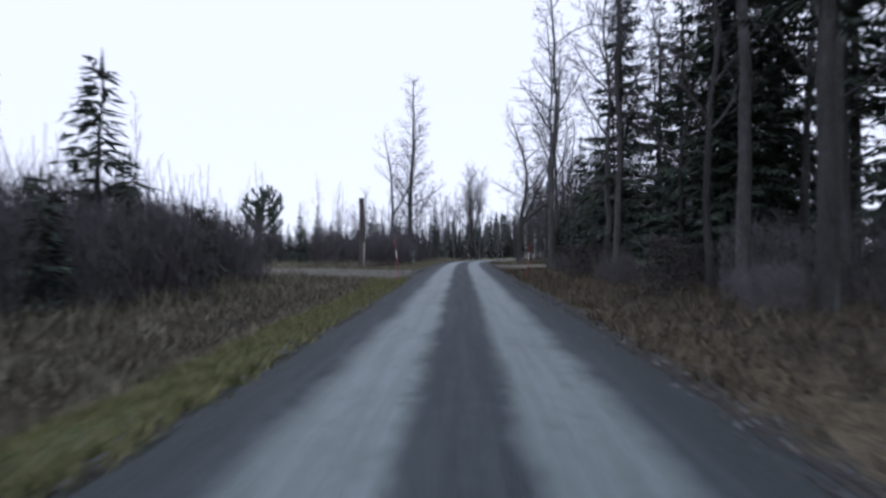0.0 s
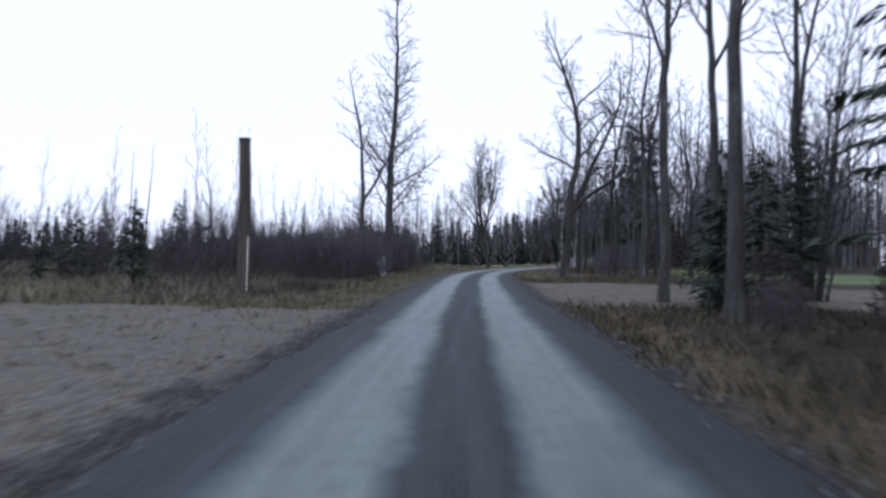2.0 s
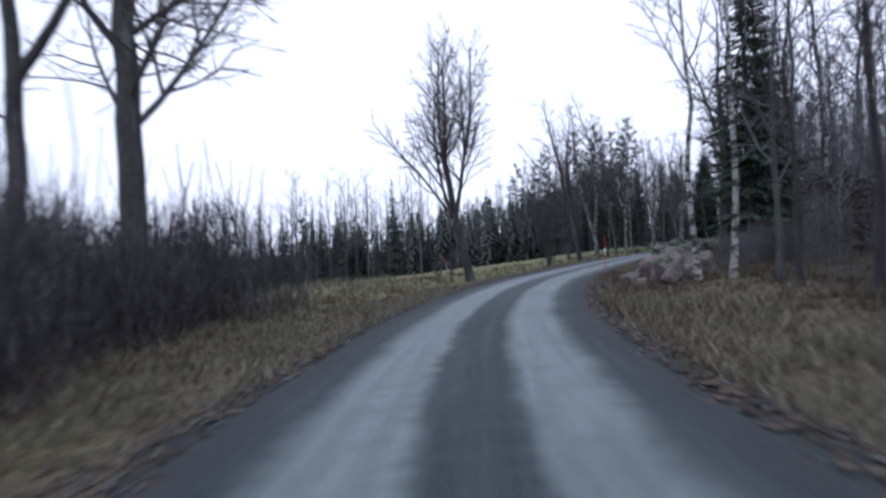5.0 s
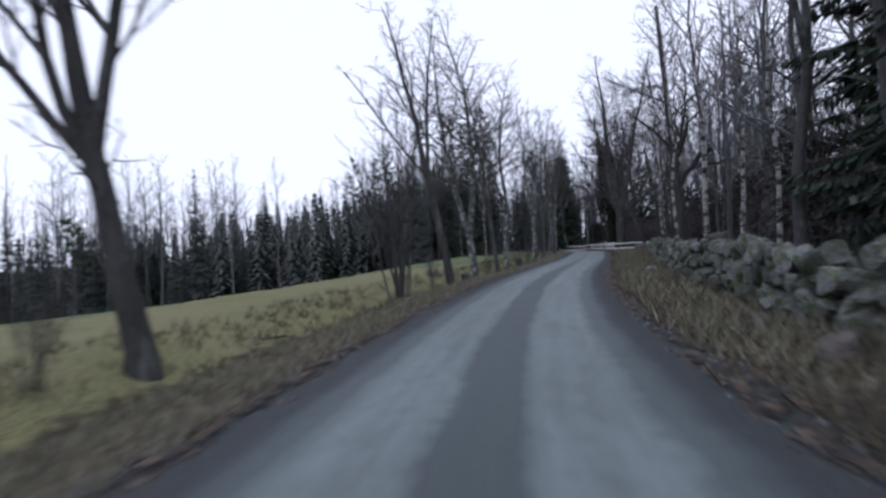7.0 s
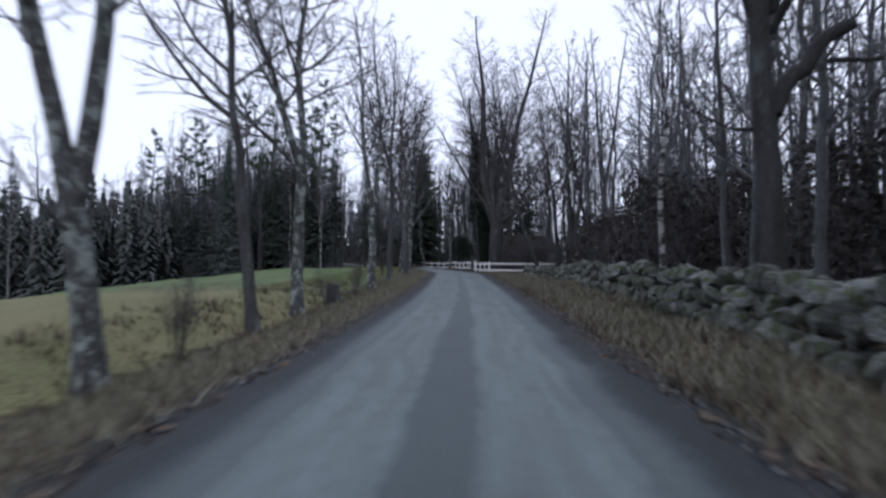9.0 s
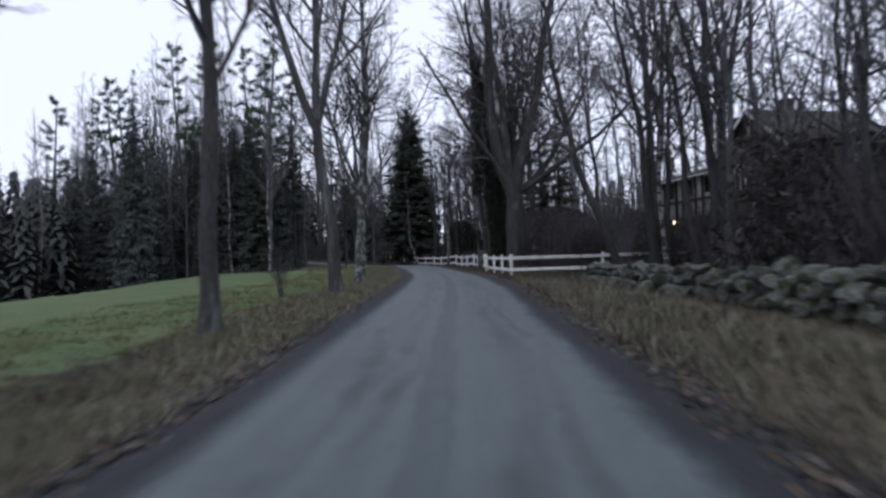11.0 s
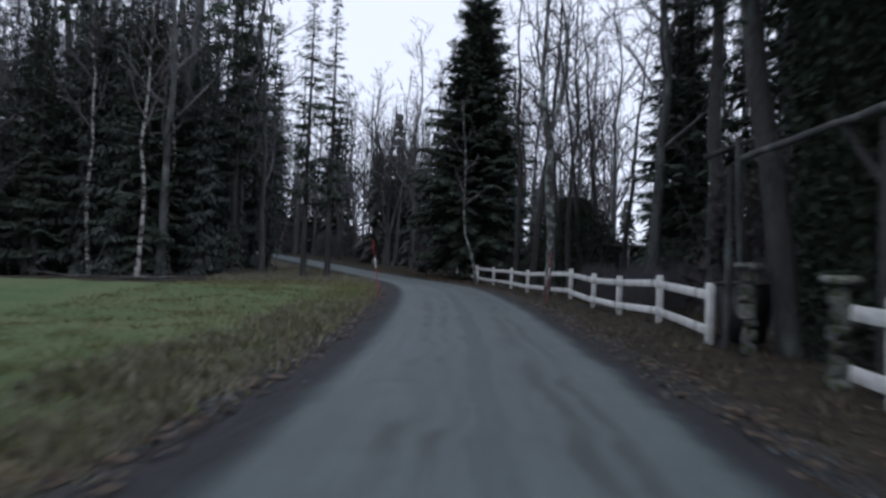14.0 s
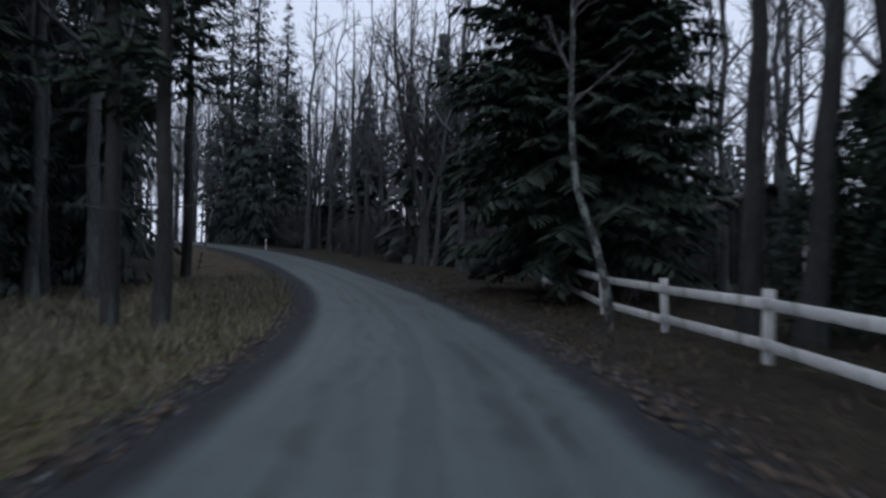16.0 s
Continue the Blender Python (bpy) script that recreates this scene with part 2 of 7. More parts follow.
def height(x, y):
    x, y = np.atleast_1d(np.asarray(x, float)), np.atleast_1d(np.asarray(y, float))
    s, d, z = along(x, y)
    a = np.abs(d)
    left = d < 0
    wild = 1 - yard(s, d)
    z = z - 0.10 * ramp(a, 1.9, 2.7) * (0.4 + 0.6 * wild) - 0.10 * (1 - ramp(a, 1.7, 2.0))
    ditch = 0.42 * band(s, -60, 23, 2) * np.exp(-((d + 4.1) / 0.9) ** 2) + 0.46 * band(s, 76, 135, 6) * np.exp(-((d + 4.8) / 1.2) ** 2)
    z = z - ditch * wild
    plane = 0.7 + 0.06 * (x - 20.4) - 0.0235 * (y - 187)
    share = ramp(x - 0.35 * (y - 150), 5, 30)
    field = np.maximum((1 - share) * plane + share * (z - 0.012 * np.clip(a - 4, 0, 60)), -8)
    z = z + np.where(left, (field - z) * ramp(a, 3.0, 15) * ramp(s, 70, 82), 0)
    z = z + np.where(left, 0, 0.35 * ramp(d, 3.0, 5.5) * (band(s, 54, 136, 4) * 0.8 + 0.4 * band(s, -60, 38, 3)))
    z = z + np.where(left, 0, ramp(d, 2.2, 3.4) * (0.1 * band(s, 168, 180, 4) - 0.12 * band(s, 186, 196, 3) + 0.12 * ramp(s, 199, 206)))
    z = z + bumps(x, y) * 0.07 * ramp(a, 2.2, 4.0) * (0.25 + 0.75 * wild)
    return z


def lie(x, y):
    return float(height(x, y)[0])


def beside(s, d):
    """The place at run s along the road and d to its right."""
    x, y = np.interp(s, RUN, LINE[:, 0]), np.interp(s, RUN, LINE[:, 1])
    tx, ty = np.interp(s, RUN, TAN[:, 0]), np.interp(s, RUN, TAN[:, 1])
    return float(x + d * ty), float(y - d * tx)
# ---- terrain end ----


# ---- mesh building ----
class Soup:
    """Collects points and faces of one mesh."""

    def __init__(self):
        self.v, self.f, self.n = [], [], 0

    def add(self, v, f):
        v, f = np.asarray(v, float).reshape(-1, 3), np.asarray(f, int)
        self.v.append(v)
        self.f.append(f + self.n)
        self.n += len(v)

    def tube(self, pts, radii, sides=6, cap=False):
        p, r = np.asarray(pts, float), np.asarray(radii, float)
        t = np.gradient(p, axis=0)
        t /= np.linalg.norm(t, axis=1, keepdims=True) + 1e-9
        ref = np.array([0.83, 0.31, 0.46]) if abs(t[0, 2]) > 0.8 else np.array([0.05, 0.07, 1.0])
        u = np.cross(t, ref)
        u /= np.linalg.norm(u, axis=1, keepdims=True) + 1e-9
        w = np.cross(t, u)
        a = np.arange(sides) / sides * 2 * np.pi
        v = p[:, None] + r[:, None, None] * (np.cos(a)[None, :, None] * u[:, None] + np.sin(a)[None, :, None] * w[:, None])
        k, j = np.meshgrid(np.arange(len(p) - 1), np.arange(sides), indexing="ij")
        j2 = (j + 1) % sides
        f = np.stack([k * sides + j, k * sides + j2, (k + 1) * sides + j2, (k + 1) * sides + j], -1).reshape(-1, 4)
        self.add(v, f)
        if cap:
            top = np.arange(sides) + (len(p) - 1) * sides + self.n - sides * len(p)
            self.v.append(p[-1:] + t[-1:] * r[-1] * 0.05)
            self.f.append(np.stack([top, np.roll(top, -1), np.full(sides, self.n)], 1))
            self.n += 1

    def sliver(self, p, q, wide):
        """A thin twig as one pointed sliver."""
        d = q - p
        e = np.array([d[1] - 0.6 * d[2], -d[0] + 0.35 * d[2], 0.6 * d[0] - 0.35 * d[1]])
        e *= wide / (math.sqrt(e @ e) + 1e-9)
        self.add([p - e, p + e, q], [(0, 1, 2)])

    def box(self, c, size, turn=None, bevel=0.0):
        x, y, z = [q / 2 for q in size]
        b = min(bevel, x * 0.9, y * 0.9, z * 0.9)
        if b <= 0:
            v = np.array([(i, j, k) for k in (-z, z) for j in (-y, y) for i in (-x, x)])
            f = [(0, 2, 3, 1), (4, 5, 7, 6), (0, 1, 5, 4), (2, 6, 7, 3), (0, 4, 6, 2), (1, 3, 7, 5)]
        else:
            ring = lambda i, j, k: [(-i + b, -j, k), (i - b, -j, k), (i, -j + b, k), (i, j - b, k), (i - b, j, k), (-i + b, j, k), (-i, j - b, k), (-i, -j + b, k)]
            small = lambda k: [(-x + b, -y + b, k), (x - b, -y + b, k), (x - b, -y + b, k), (x - b, y - b, k), (x - b, y - b, k), (-x + b, y - b, k), (-x + b, y - b, k), (-x + b, -y + b, k)]
            v = np.array(small(-z) + ring(x, y, -z + b) + ring(x, y, z - b) + small(z))
            f = [(8 * r + j, 8 * r + (j + 1) % 8, 8 * r + 8 + (j + 1) % 8, 8 * r + 8 + j) for r in range(3) for j in range(8)]
            f += [(24, 25, 27, 29), (0, 5, 3, 1)]
        if turn is not None:
            v = v @ np.array(turn).T
        self.add(v + np.asarray(c, float), f)

    def mesh(self, name, mat, smooth=False):
        me = bpy.data.meshes.new(name)
        if self.n:
            v = np.vstack(self.v)
            me.vertices.add(len(v))
            me.vertices.foreach_set("co", v.ravel())
            loops = np.concatenate([f.ravel() for f in self.f])
            total = np.concatenate([np.full(len(f), f.shape[1]) for f in self.f])
            me.loops.add(len(loops))
            me.loops.foreach_set("vertex_index", loops)
            me.polygons.add(len(total))
            me.polygons.foreach_set("loop_start", np.r_[0, np.cumsum(total)[:-1]])
            me.polygons.foreach_set("loop_total", total)
            if smooth:
                me.polygons.foreach_set("use_smooth", np.ones(len(total), bool))
            me.update(calc_edges=True)
            me.validate()
        me.materials.append(mat)
        return me


def part(name, soup, mat, parent=None, label="", smooth=False):
    ob = new(name, soup.mesh(name, mat, smooth) if isinstance(soup, Soup) else soup)
    if parent is not None:
        ob.parent = parent
    return tagged(ob, label)


def thing(name, at, label, category, group="", turn=0.0):
    ob = new(name)
    ob.empty_display_size = 0.2
    ob.matrix_basis = pose(*at, 0, 0, turn)
    return tagged(ob, label, category, group)


def rot_z(a):
    c, s = math.cos(a), math.sin(a)
    return np.array([(c, -s, 0), (s, c, 0), (0, 0, 1)])


# ---- ground, road ----
def build_ground():
    xs = np.r_[-1500, -700, -350, -180, -110, -80, -60, -45, np.arange(-28, 88.1, 0.6), 105, 125, 160, 220, 350, 700, 1500]
    ys = np.r_[-1500, -700, -350, -150, -80, -50, -35, np.arange(-18, 222.1, 0.6), 235, 250, 270, 300, 350, 450, 700, 1500]
    X, Y = np.meshgrid(xs, ys)
    x, y = X.ravel(), Y.ravel()
    z = height(x, y)
    s, d, _ = along(x, y)
    nx, ny = len(xs), len(ys)
    k, j = np.meshgrid(np.arange(ny - 1), np.arange(nx - 1), indexing="ij")
    f = np.stack([k * nx + j, k * nx + j + 1, (k + 1) * nx + j + 1, (k + 1) * nx + j], -1).reshape(-1, 4)
    so = Soup()
    so.add(np.stack([x, y, z], 1), f)
    m = bpy.data.materials.new("meadow_and_gravel")
    m.use_nodes = True
    n, l = m.node_tree.nodes, m.node_tree.links
    b = n["Principled BSDF"]
    b.inputs["Roughness"].default_value, b.inputs["Specular IOR Level"].default_value = 0.95, 0.15
    tc = n.new("ShaderNodeTexCoord")

    def noise_node(scale, detail=5):
        q = n.new("ShaderNodeTexNoise")
        q.inputs["Scale"].default_value, q.inputs["Detail"].default_value = scale, detail
        l.new(tc.outputs["Object"], q.inputs["Vector"])
        return q

    big, mid, small = noise_node(0.35), noise_node(2.2), noise_node(16)

    def two(c1, c2, fac, lo=0.35, hi=0.65):
        mr, mx = n.new("ShaderNodeMapRange"), n.new("ShaderNodeMix")
        mr.inputs["From Min"].default_value, mr.inputs["From Max"].default_value = lo, hi
        l.new(fac, mr.inputs["Value"])
        mx.data_type = "RGBA"
        for sock, c in (("A", c1), ("B", c2)):
            if isinstance(c, tuple):
                mx.inputs[sock].default_value = (*c, 1)
            else:
                l.new(c, mx.inputs[sock])
        l.new(mr.outputs["Result"], mx.inputs["Factor"])
        return mx.outputs["Result"]

    def by(name, c1, c2):
        at, mx = n.new("ShaderNodeAttribute"), n.new("ShaderNodeMix")
        at.attribute_name = name
        mx.data_type = "RGBA"
        add = n.new("ShaderNodeMath")
        add.operation = "MULTIPLY_ADD"
        add.inputs[1].default_value, add.inputs[2].default_value = 1.6, -0.8
        l.new(mid.outputs["Fac"], add.inputs[0])
        sm = n.new("ShaderNodeMath")
        sm.operation, sm.use_clamp = "ADD", True
        l.new(at.outputs["Fac"], sm.inputs[0])
        l.new(add.outputs[0], sm.inputs[1])
        st = n.new("ShaderNodeMapRange")
        st.inputs["From Min"].default_value, st.inputs["From Max"].default_value = 0.3, 0.7
        l.new(sm.outputs[0], st.inputs["Value"])
        l.new(c1, mx.inputs["A"])
        l.new(c2, mx.inputs["B"])
        l.new(st.outputs["Result"], mx.inputs["Factor"])
        return mx.outputs["Result"]

    rough_grass = two(two((0.0326, 0.027, 0.018), (0.1116, 0.092, 0.06), small.outputs["Fac"]), two((0.0558, 0.047, 0.032), (0.1581, 0.135, 0.088), small.outputs["Fac"]), mid.outputs["Fac"])
    tan_field = two(two((0.093, 0.095, 0.042), (0.186, 0.185, 0.09), small.outputs["Fac"]), two((0.1209, 0.115, 0.055), (0.2232, 0.205, 0.11), small.outputs["Fac"]), big.outputs["Fac"])
    green_field = two(two((0.045, 0.085, 0.035), (0.11, 0.15, 0.07), small.outputs["Fac"]), two((0.08, 0.11, 0.048), (0.15, 0.165, 0.085), small.outputs["Fac"]), big.outputs["Fac"])
    gravel = two(two((0.067, 0.066, 0.06), (0.16, 0.158, 0.144), small.outputs["Fac"]), two((0.0763, 0.07, 0.06), (0.1767, 0.163, 0.138), small.outputs["Fac"]), mid.outputs["Fac"])
    # leaf litter, its colour darkened further for the shade under the trees
    shaded_litter = two(two((0.012, 0.01, 0.009), (0.046, 0.036, 0.028), small.outputs["Fac"]), two((0.02, 0.02, 0.013), (0.062, 0.054, 0.038), small.outputs["Fac"]), mid.outputs["Fac"])
    colour = by("shaded_litter", rough_grass, shaded_litter)
    colour = by("tan", colour, tan_field)
    colour = by("green", colour, green_field)
    colour = by("gravel", colour, gravel)
    shoulder = two(two((0.014, 0.016, 0.018), (0.05, 0.054, 0.057), small.outputs["Fac"]), two((0.02, 0.019, 0.018), (0.068, 0.064, 0.058), small.outputs["Fac"]), mid.outputs["Fac"])
    colour = by("shoulder", colour, shoulder)
    l.new(colour, b.inputs["Base Color"])
    bp = n.new("ShaderNodeBump")
    bp.inputs["Strength"].default_value, bp.inputs["Distance"].default_value = 0.6, 0.08
    l.new(small.outputs["Fac"], bp.inputs["Height"])
    l.new(bp.outputs["Normal"], b.inputs["Normal"])
    me = so.mesh("ground", m, True)
    field = band(s, 70, 400, 3) * (1 - ramp(-d, 115, 120)) * ramp(-d, 4.4 - 1.2 * ramp(s, 140, 155) - 0.9 * ramp(s, 162, 174), 5.4 - 1.2 * ramp(s, 140, 155) - 1.2 * ramp(s, 162, 174))
    # the dark litter colour also darkens the ditch bottom
    masks = {"tan": field * (1 - ramp(s, 118, 145)), "green": np.maximum(field * ramp(s, 118, 145) * (1 - ramp(s, 187, 192)), np.maximum(0.62 * (1 - ramp(s, 23, 26)) * band(d, -3.5, -1.9, 0.3), band(s, 56, 80, 2) * band(d, 11, 36, 1))),
             "gravel": yard(s, d) * np.where(d < 0, 0.8, 0.62), "shaded_litter": np.maximum(np.where(d > 1.7, ramp(d, 5 - 3.3 * ramp(s, 132, 150) - 2.2 * (1 - ramp(s, 36, 40)), 8 - 5.5 * ramp(s, 132, 150) - 3.6 * (1 - ramp(s, 36, 40))) * (1 - yard(s, d)), 0), np.maximum(np.maximum(ramp(-d, 115, 120), 0.75 * (band(s, 76, 140, 3) + band(s, -60, 22, 2)) * band(d, -5.6, -3.9, 0.35)), band(s, 188, 400, 3) * ramp(-d, 5, 7)))}
    masks["shaded_litter"] = np.maximum(masks["shaded_litter"], 0.8 * ramp(s, 60, 130) * band(np.abs(d), 1.6, 2.35, 0.12))
    masks["shaded_litter"] = np.maximum(masks["shaded_litter"], 0.85 * band(s, 70, 84, 2) * band(d, 1.8, 4.4, 0.3))
    masks["shaded_litter"] = masks["shaded_litter"] * (1 - band(s, 56, 80, 2) * band(d, 11, 36, 1))
    masks["shoulder"] = 0.95 * (1 - ramp(np.abs(d), 2.05, 2.75))
    for name, values in masks.items():
        me.attributes.new(name, "FLOAT", "POINT").data.foreach_set("value", values.astype(np.float32))
    tagged(new("ground", me), "damp meadow, verge and forest floor with dry winter grass", "ground", kind="structure")


def build_road():
    ds = np.r_[-2.2, np.arange(-2.0, 2.01, 0.1), 2.2]
    keep = RUN > -38
    ln, tn, rn = LINE[keep], TAN[keep], RUN[keep]
    X = ln[:, 0, None] + ds[None] * tn[:, 1, None]
    Y = ln[:, 1, None] - ds[None] * tn[:, 0, None]
    a = np.abs(ds)
    prof = 0.03 * (1 - (a / 2.0) ** 2) - 0.015 * np.exp(-((a - 0.8) / 0.3) ** 2) - np.where(a > 2.1, 0.14, 0) - 0.04 * ramp(a, 1.6, 2.0)
    rs = np.random.RandomState(5)
    Z = ln[:, 2, None] + prof[None] + rs.normal(0, 0.004, X.shape) * (1 + 2 * ramp(a, 1.2, 1.8))[None]
    ns, nd = X.shape
    k, j = np.meshgrid(np.arange(ns - 1), np.arange(nd - 1), indexing="ij")
    f = np.stack([k * nd + j, k * nd + j + 1, (k + 1) * nd + j + 1, (k + 1) * nd + j], -1).reshape(-1, 4)
    so = Soup()
    so.add(np.stack([X, Y, Z], -1), f)
    m = bpy.data.materials.new("gravel_road")
    m.use_nodes = True
    n, l = m.node_tree.nodes, m.node_tree.links
    b = n["Principled BSDF"]
    b.inputs["Specular IOR Level"].default_value = 0.2
    tc, uv = n.new("ShaderNodeTexCoord"), n.new("ShaderNodeAttribute")
    uv.attribute_name = "across"

    def math_node(op, a, c=None, clamp=False):
        q = n.new("ShaderNodeMath")
        q.operation, q.use_clamp = op, clamp
        for k, w in enumerate((a, c)):
            if w is None:
                continue
            if isinstance(w, (int, float)):
                q.inputs[k].default_value = w
            else:
                l.new(w, q.inputs[k])
        return q.outputs[0]

    def step(w, lo, hi):
        q = n.new("ShaderNodeMapRange")
        q.interpolation_type = "SMOOTHSTEP"
        q.inputs["From Min"].default_value, q.inputs["From Max"].default_value = lo, hi
        l.new(w, q.inputs["Value"])
        return q.outputs["Result"]

    def mixed(fac, c1, c2):
        q = n.new("ShaderNodeMix")
        q.data_type = "RGBA"
        for sock, c in (("Factor", fac), ("A", c1), ("B", c2)):
            if isinstance(c, tuple):
                q.inputs[sock].default_value = (*c, 1)
            else:
                l.new(c, q.inputs[sock])
        return q.outputs["Result"]

    ns1, ns2, ns3 = (n.new("ShaderNodeTexNoise") for _ in range(3))
    for q, sc in ((ns1, 0.7), (ns2, 5.0), (ns3, 60.0)):
        q.inputs["Scale"].default_value, q.inputs["Detail"].default_value = sc, 4
        l.new(tc.outputs["Object"], q.inputs["Vector"])
    wob = math_node("MULTIPLY", math_node("SUBTRACT", ns1.outputs["Fac"], 0.5), 0.3)
    wob = math_node("ADD", wob, math_node("MULTIPLY", math_node("SUBTRACT", ns2.outputs["Fac"], 0.5), 0.16))
    dist = math_node("ADD", uv.outputs["Fac"], wob)
    off = math_node("ABSOLUTE", dist)
    far = n.new("ShaderNodeAttribute")
    far.attribute_name = "paved"
    inner = step(math_node("ADD", off, math_node("MULTIPLY", far.outputs["Fac"], 0.32)), 0.26, 0.52)
    outer = math_node("SUBTRACT", 1.0, step(off, 0.98, 1.36))
    inner2 = math_node("MAXIMUM", inner, math_node("MULTIPLY", far.outputs["Fac"], 0.75))
    outer2 = math_node("MAXIMUM", outer, math_node("MULTIPLY", far.outputs["Fac"], math_node("SUBTRACT", 1.0, step(off, 1.25, 1.6))))
    track = math_node("MULTIPLY", inner2, outer2)
    grain = step(ns3.outputs["Fac"], 0.3, 0.7)
    loose = mixed(grain, (0.0152, 0.021, 0.024), (0.0456, 0.058, 0.064))
    packed = mixed(grain, (0.126, 0.154, 0.156), (0.188, 0.227, 0.229))
    packed = mixed(math_node("MULTIPLY", step(ns2.outputs["Fac"], 0.48, 0.72), 0.5), packed, (0.086, 0.102, 0.104))
    packed = mixed(math_node("MULTIPLY", step(ns1.outputs["Fac"], 0.5, 0.68), 0.4), packed, (0.098, 0.117, 0.118))
    loose = mixed(math_node("MULTIPLY", step(ns2.outputs["Fac"], 0.45, 0.7), 0.35), loose, (0.055, 0.068, 0.071))
    # long streaks that the wheels drag along the road
    lane, drawn, run_at = n.new("ShaderNodeCombineXYZ"), n.new("ShaderNodeTexNoise"), n.new("ShaderNodeAttribute")
    run_at.attribute_name = "run"
    l.new(math_node("MULTIPLY", uv.outputs["Fac"], 6.0), lane.inputs[0])
    l.new(math_node("MULTIPLY", run_at.outputs["Fac"], 0.22), lane.inputs[1])
    l.new(lane.outputs[0], drawn.inputs["Vector"])
    drawn.inputs["Scale"].default_value, drawn.inputs["Detail"].default_value = 1.0, 5
    dragged = step(drawn.outputs["Fac"], 0.36, 0.66)
    packed = mixed(math_node("MULTIPLY", dragged, 0.45), packed, (0.095, 0.114, 0.116))
    loose = mixed(math_node("MULTIPLY", dragged, 0.35), loose, (0.07, 0.086, 0.089))
    colour = mixed(track, loose, packed)
    colour = mixed(math_node("MULTIPLY", far.outputs["Fac"], 0.55), colour, (0.064, 0.079, 0.079))
    streak = n.new("ShaderNodeTexNoise")
    streak.inputs["Scale"].default_value, streak.inputs["Detail"].default_value = 0.35, 3
    l.new(tc.outputs["Object"], streak.inputs["Vector"])
    sway = math_node("MULTIPLY", math_node("SUBTRACT", streak.outputs["Fac"], 0.5), 1.3)
    for at, width in ((-0.72, 0.10), (-0.42, 0.07), (0.66, 0.11), (0.95, 0.07)):
        gap = math_node("ABSOLUTE", math_node("SUBTRACT", math_node("ADD", uv.outputs["Fac"], sway), at))
        wet = math_node("MULTIPLY", math_node("SUBTRACT", 1.0, step(gap, width * 0.3, width * 1.6)), math_node("MULTIPLY", far.outputs["Fac"], math_node("ADD", 0.12, math_node("MULTIPLY", step(ns1.outputs["Fac"], 0.42, 0.62), 0.33))))
        colour = mixed(wet, colour, (0.03, 0.031, 0.032))
    edge = step(math_node("ADD", math_node("ABSOLUTE", uv.outputs["Fac"]), math_node("MULTIPLY", wob, 1.3)), 1.34, 1.66)
    colour = mixed(edge, colour, mixed(far.outputs["Fac"], mixed(grain, (0.0175, 0.0205, 0.0225), (0.049, 0.059, 0.061)), mixed(grain, (0.013, 0.013, 0.015), (0.04, 0.041, 0.044))))
    l.new(colour, b.inputs["Base Color"])
    q = n.new("ShaderNodeMapRange")
    q.inputs["To Min"].default_value, q.inputs["To Max"].default_value = 0.8, 0.55
    l.new(track, q.inputs["Value"])
    l.new(q.outputs["Result"], b.inputs["Roughness"])
    bp = n.new("ShaderNodeBump")
    bp.inputs["Strength"].default_value, bp.inputs["Distance"].default_value = 0.5, 0.02
    l.new(ns3.outputs["Fac"], bp.inputs["Height"])
    l.new(bp.outputs["Normal"], b.inputs["Normal"])
    me = so.mesh("road", m, True)
    me.attributes.new("across", "FLOAT", "POINT").data.foreach_set("value", np.tile(ds, ns).astype(np.float32))
    me.attributes.new("run", "FLOAT", "POINT").data.foreach_set("value", np.repeat(rn, nd).astype(np.float32))
    me.attributes.new("paved", "FLOAT", "POINT").data.foreach_set("value", np.repeat(0.45 * ramp(rn, 60, 95) + 0.55 * ramp(rn, 100, 135), nd).astype(np.float32))
    tagged(new("road", me), "narrow grey gravel road with two pale packed wheel tracks", "road", kind="structure")


build_ground()
build_road()


# ---- trees ----
def unit(v):
    return v / (np.linalg.norm(v) + 1e-9)


def wander(rs, p, d, length, n, curl, lift):
    """A growing shoot: n steps from p along d, swerving by curl and bending up by lift."""
    out, d = [np.array(p, float)], unit(np.array(d, float))
    for _ in range(n):
        d = unit(d + rs.normal(0, curl, 3) + (0, 0, lift))
        out.append(out[-1] + d * length / n)
    return np.array(out)


def side_way(rs, d, angle, az=None):
    """A way that leaves d at the angle, towards azimuth az."""
    d = unit(d)
    a = rs.uniform(0, 2 * np.pi) if az is None else az
    flat = np.array([math.cos(a), math.sin(a), 0])
    flat = unit(flat - d * (flat @ d))
    return d * math.cos(angle) + flat * math.sin(angle)


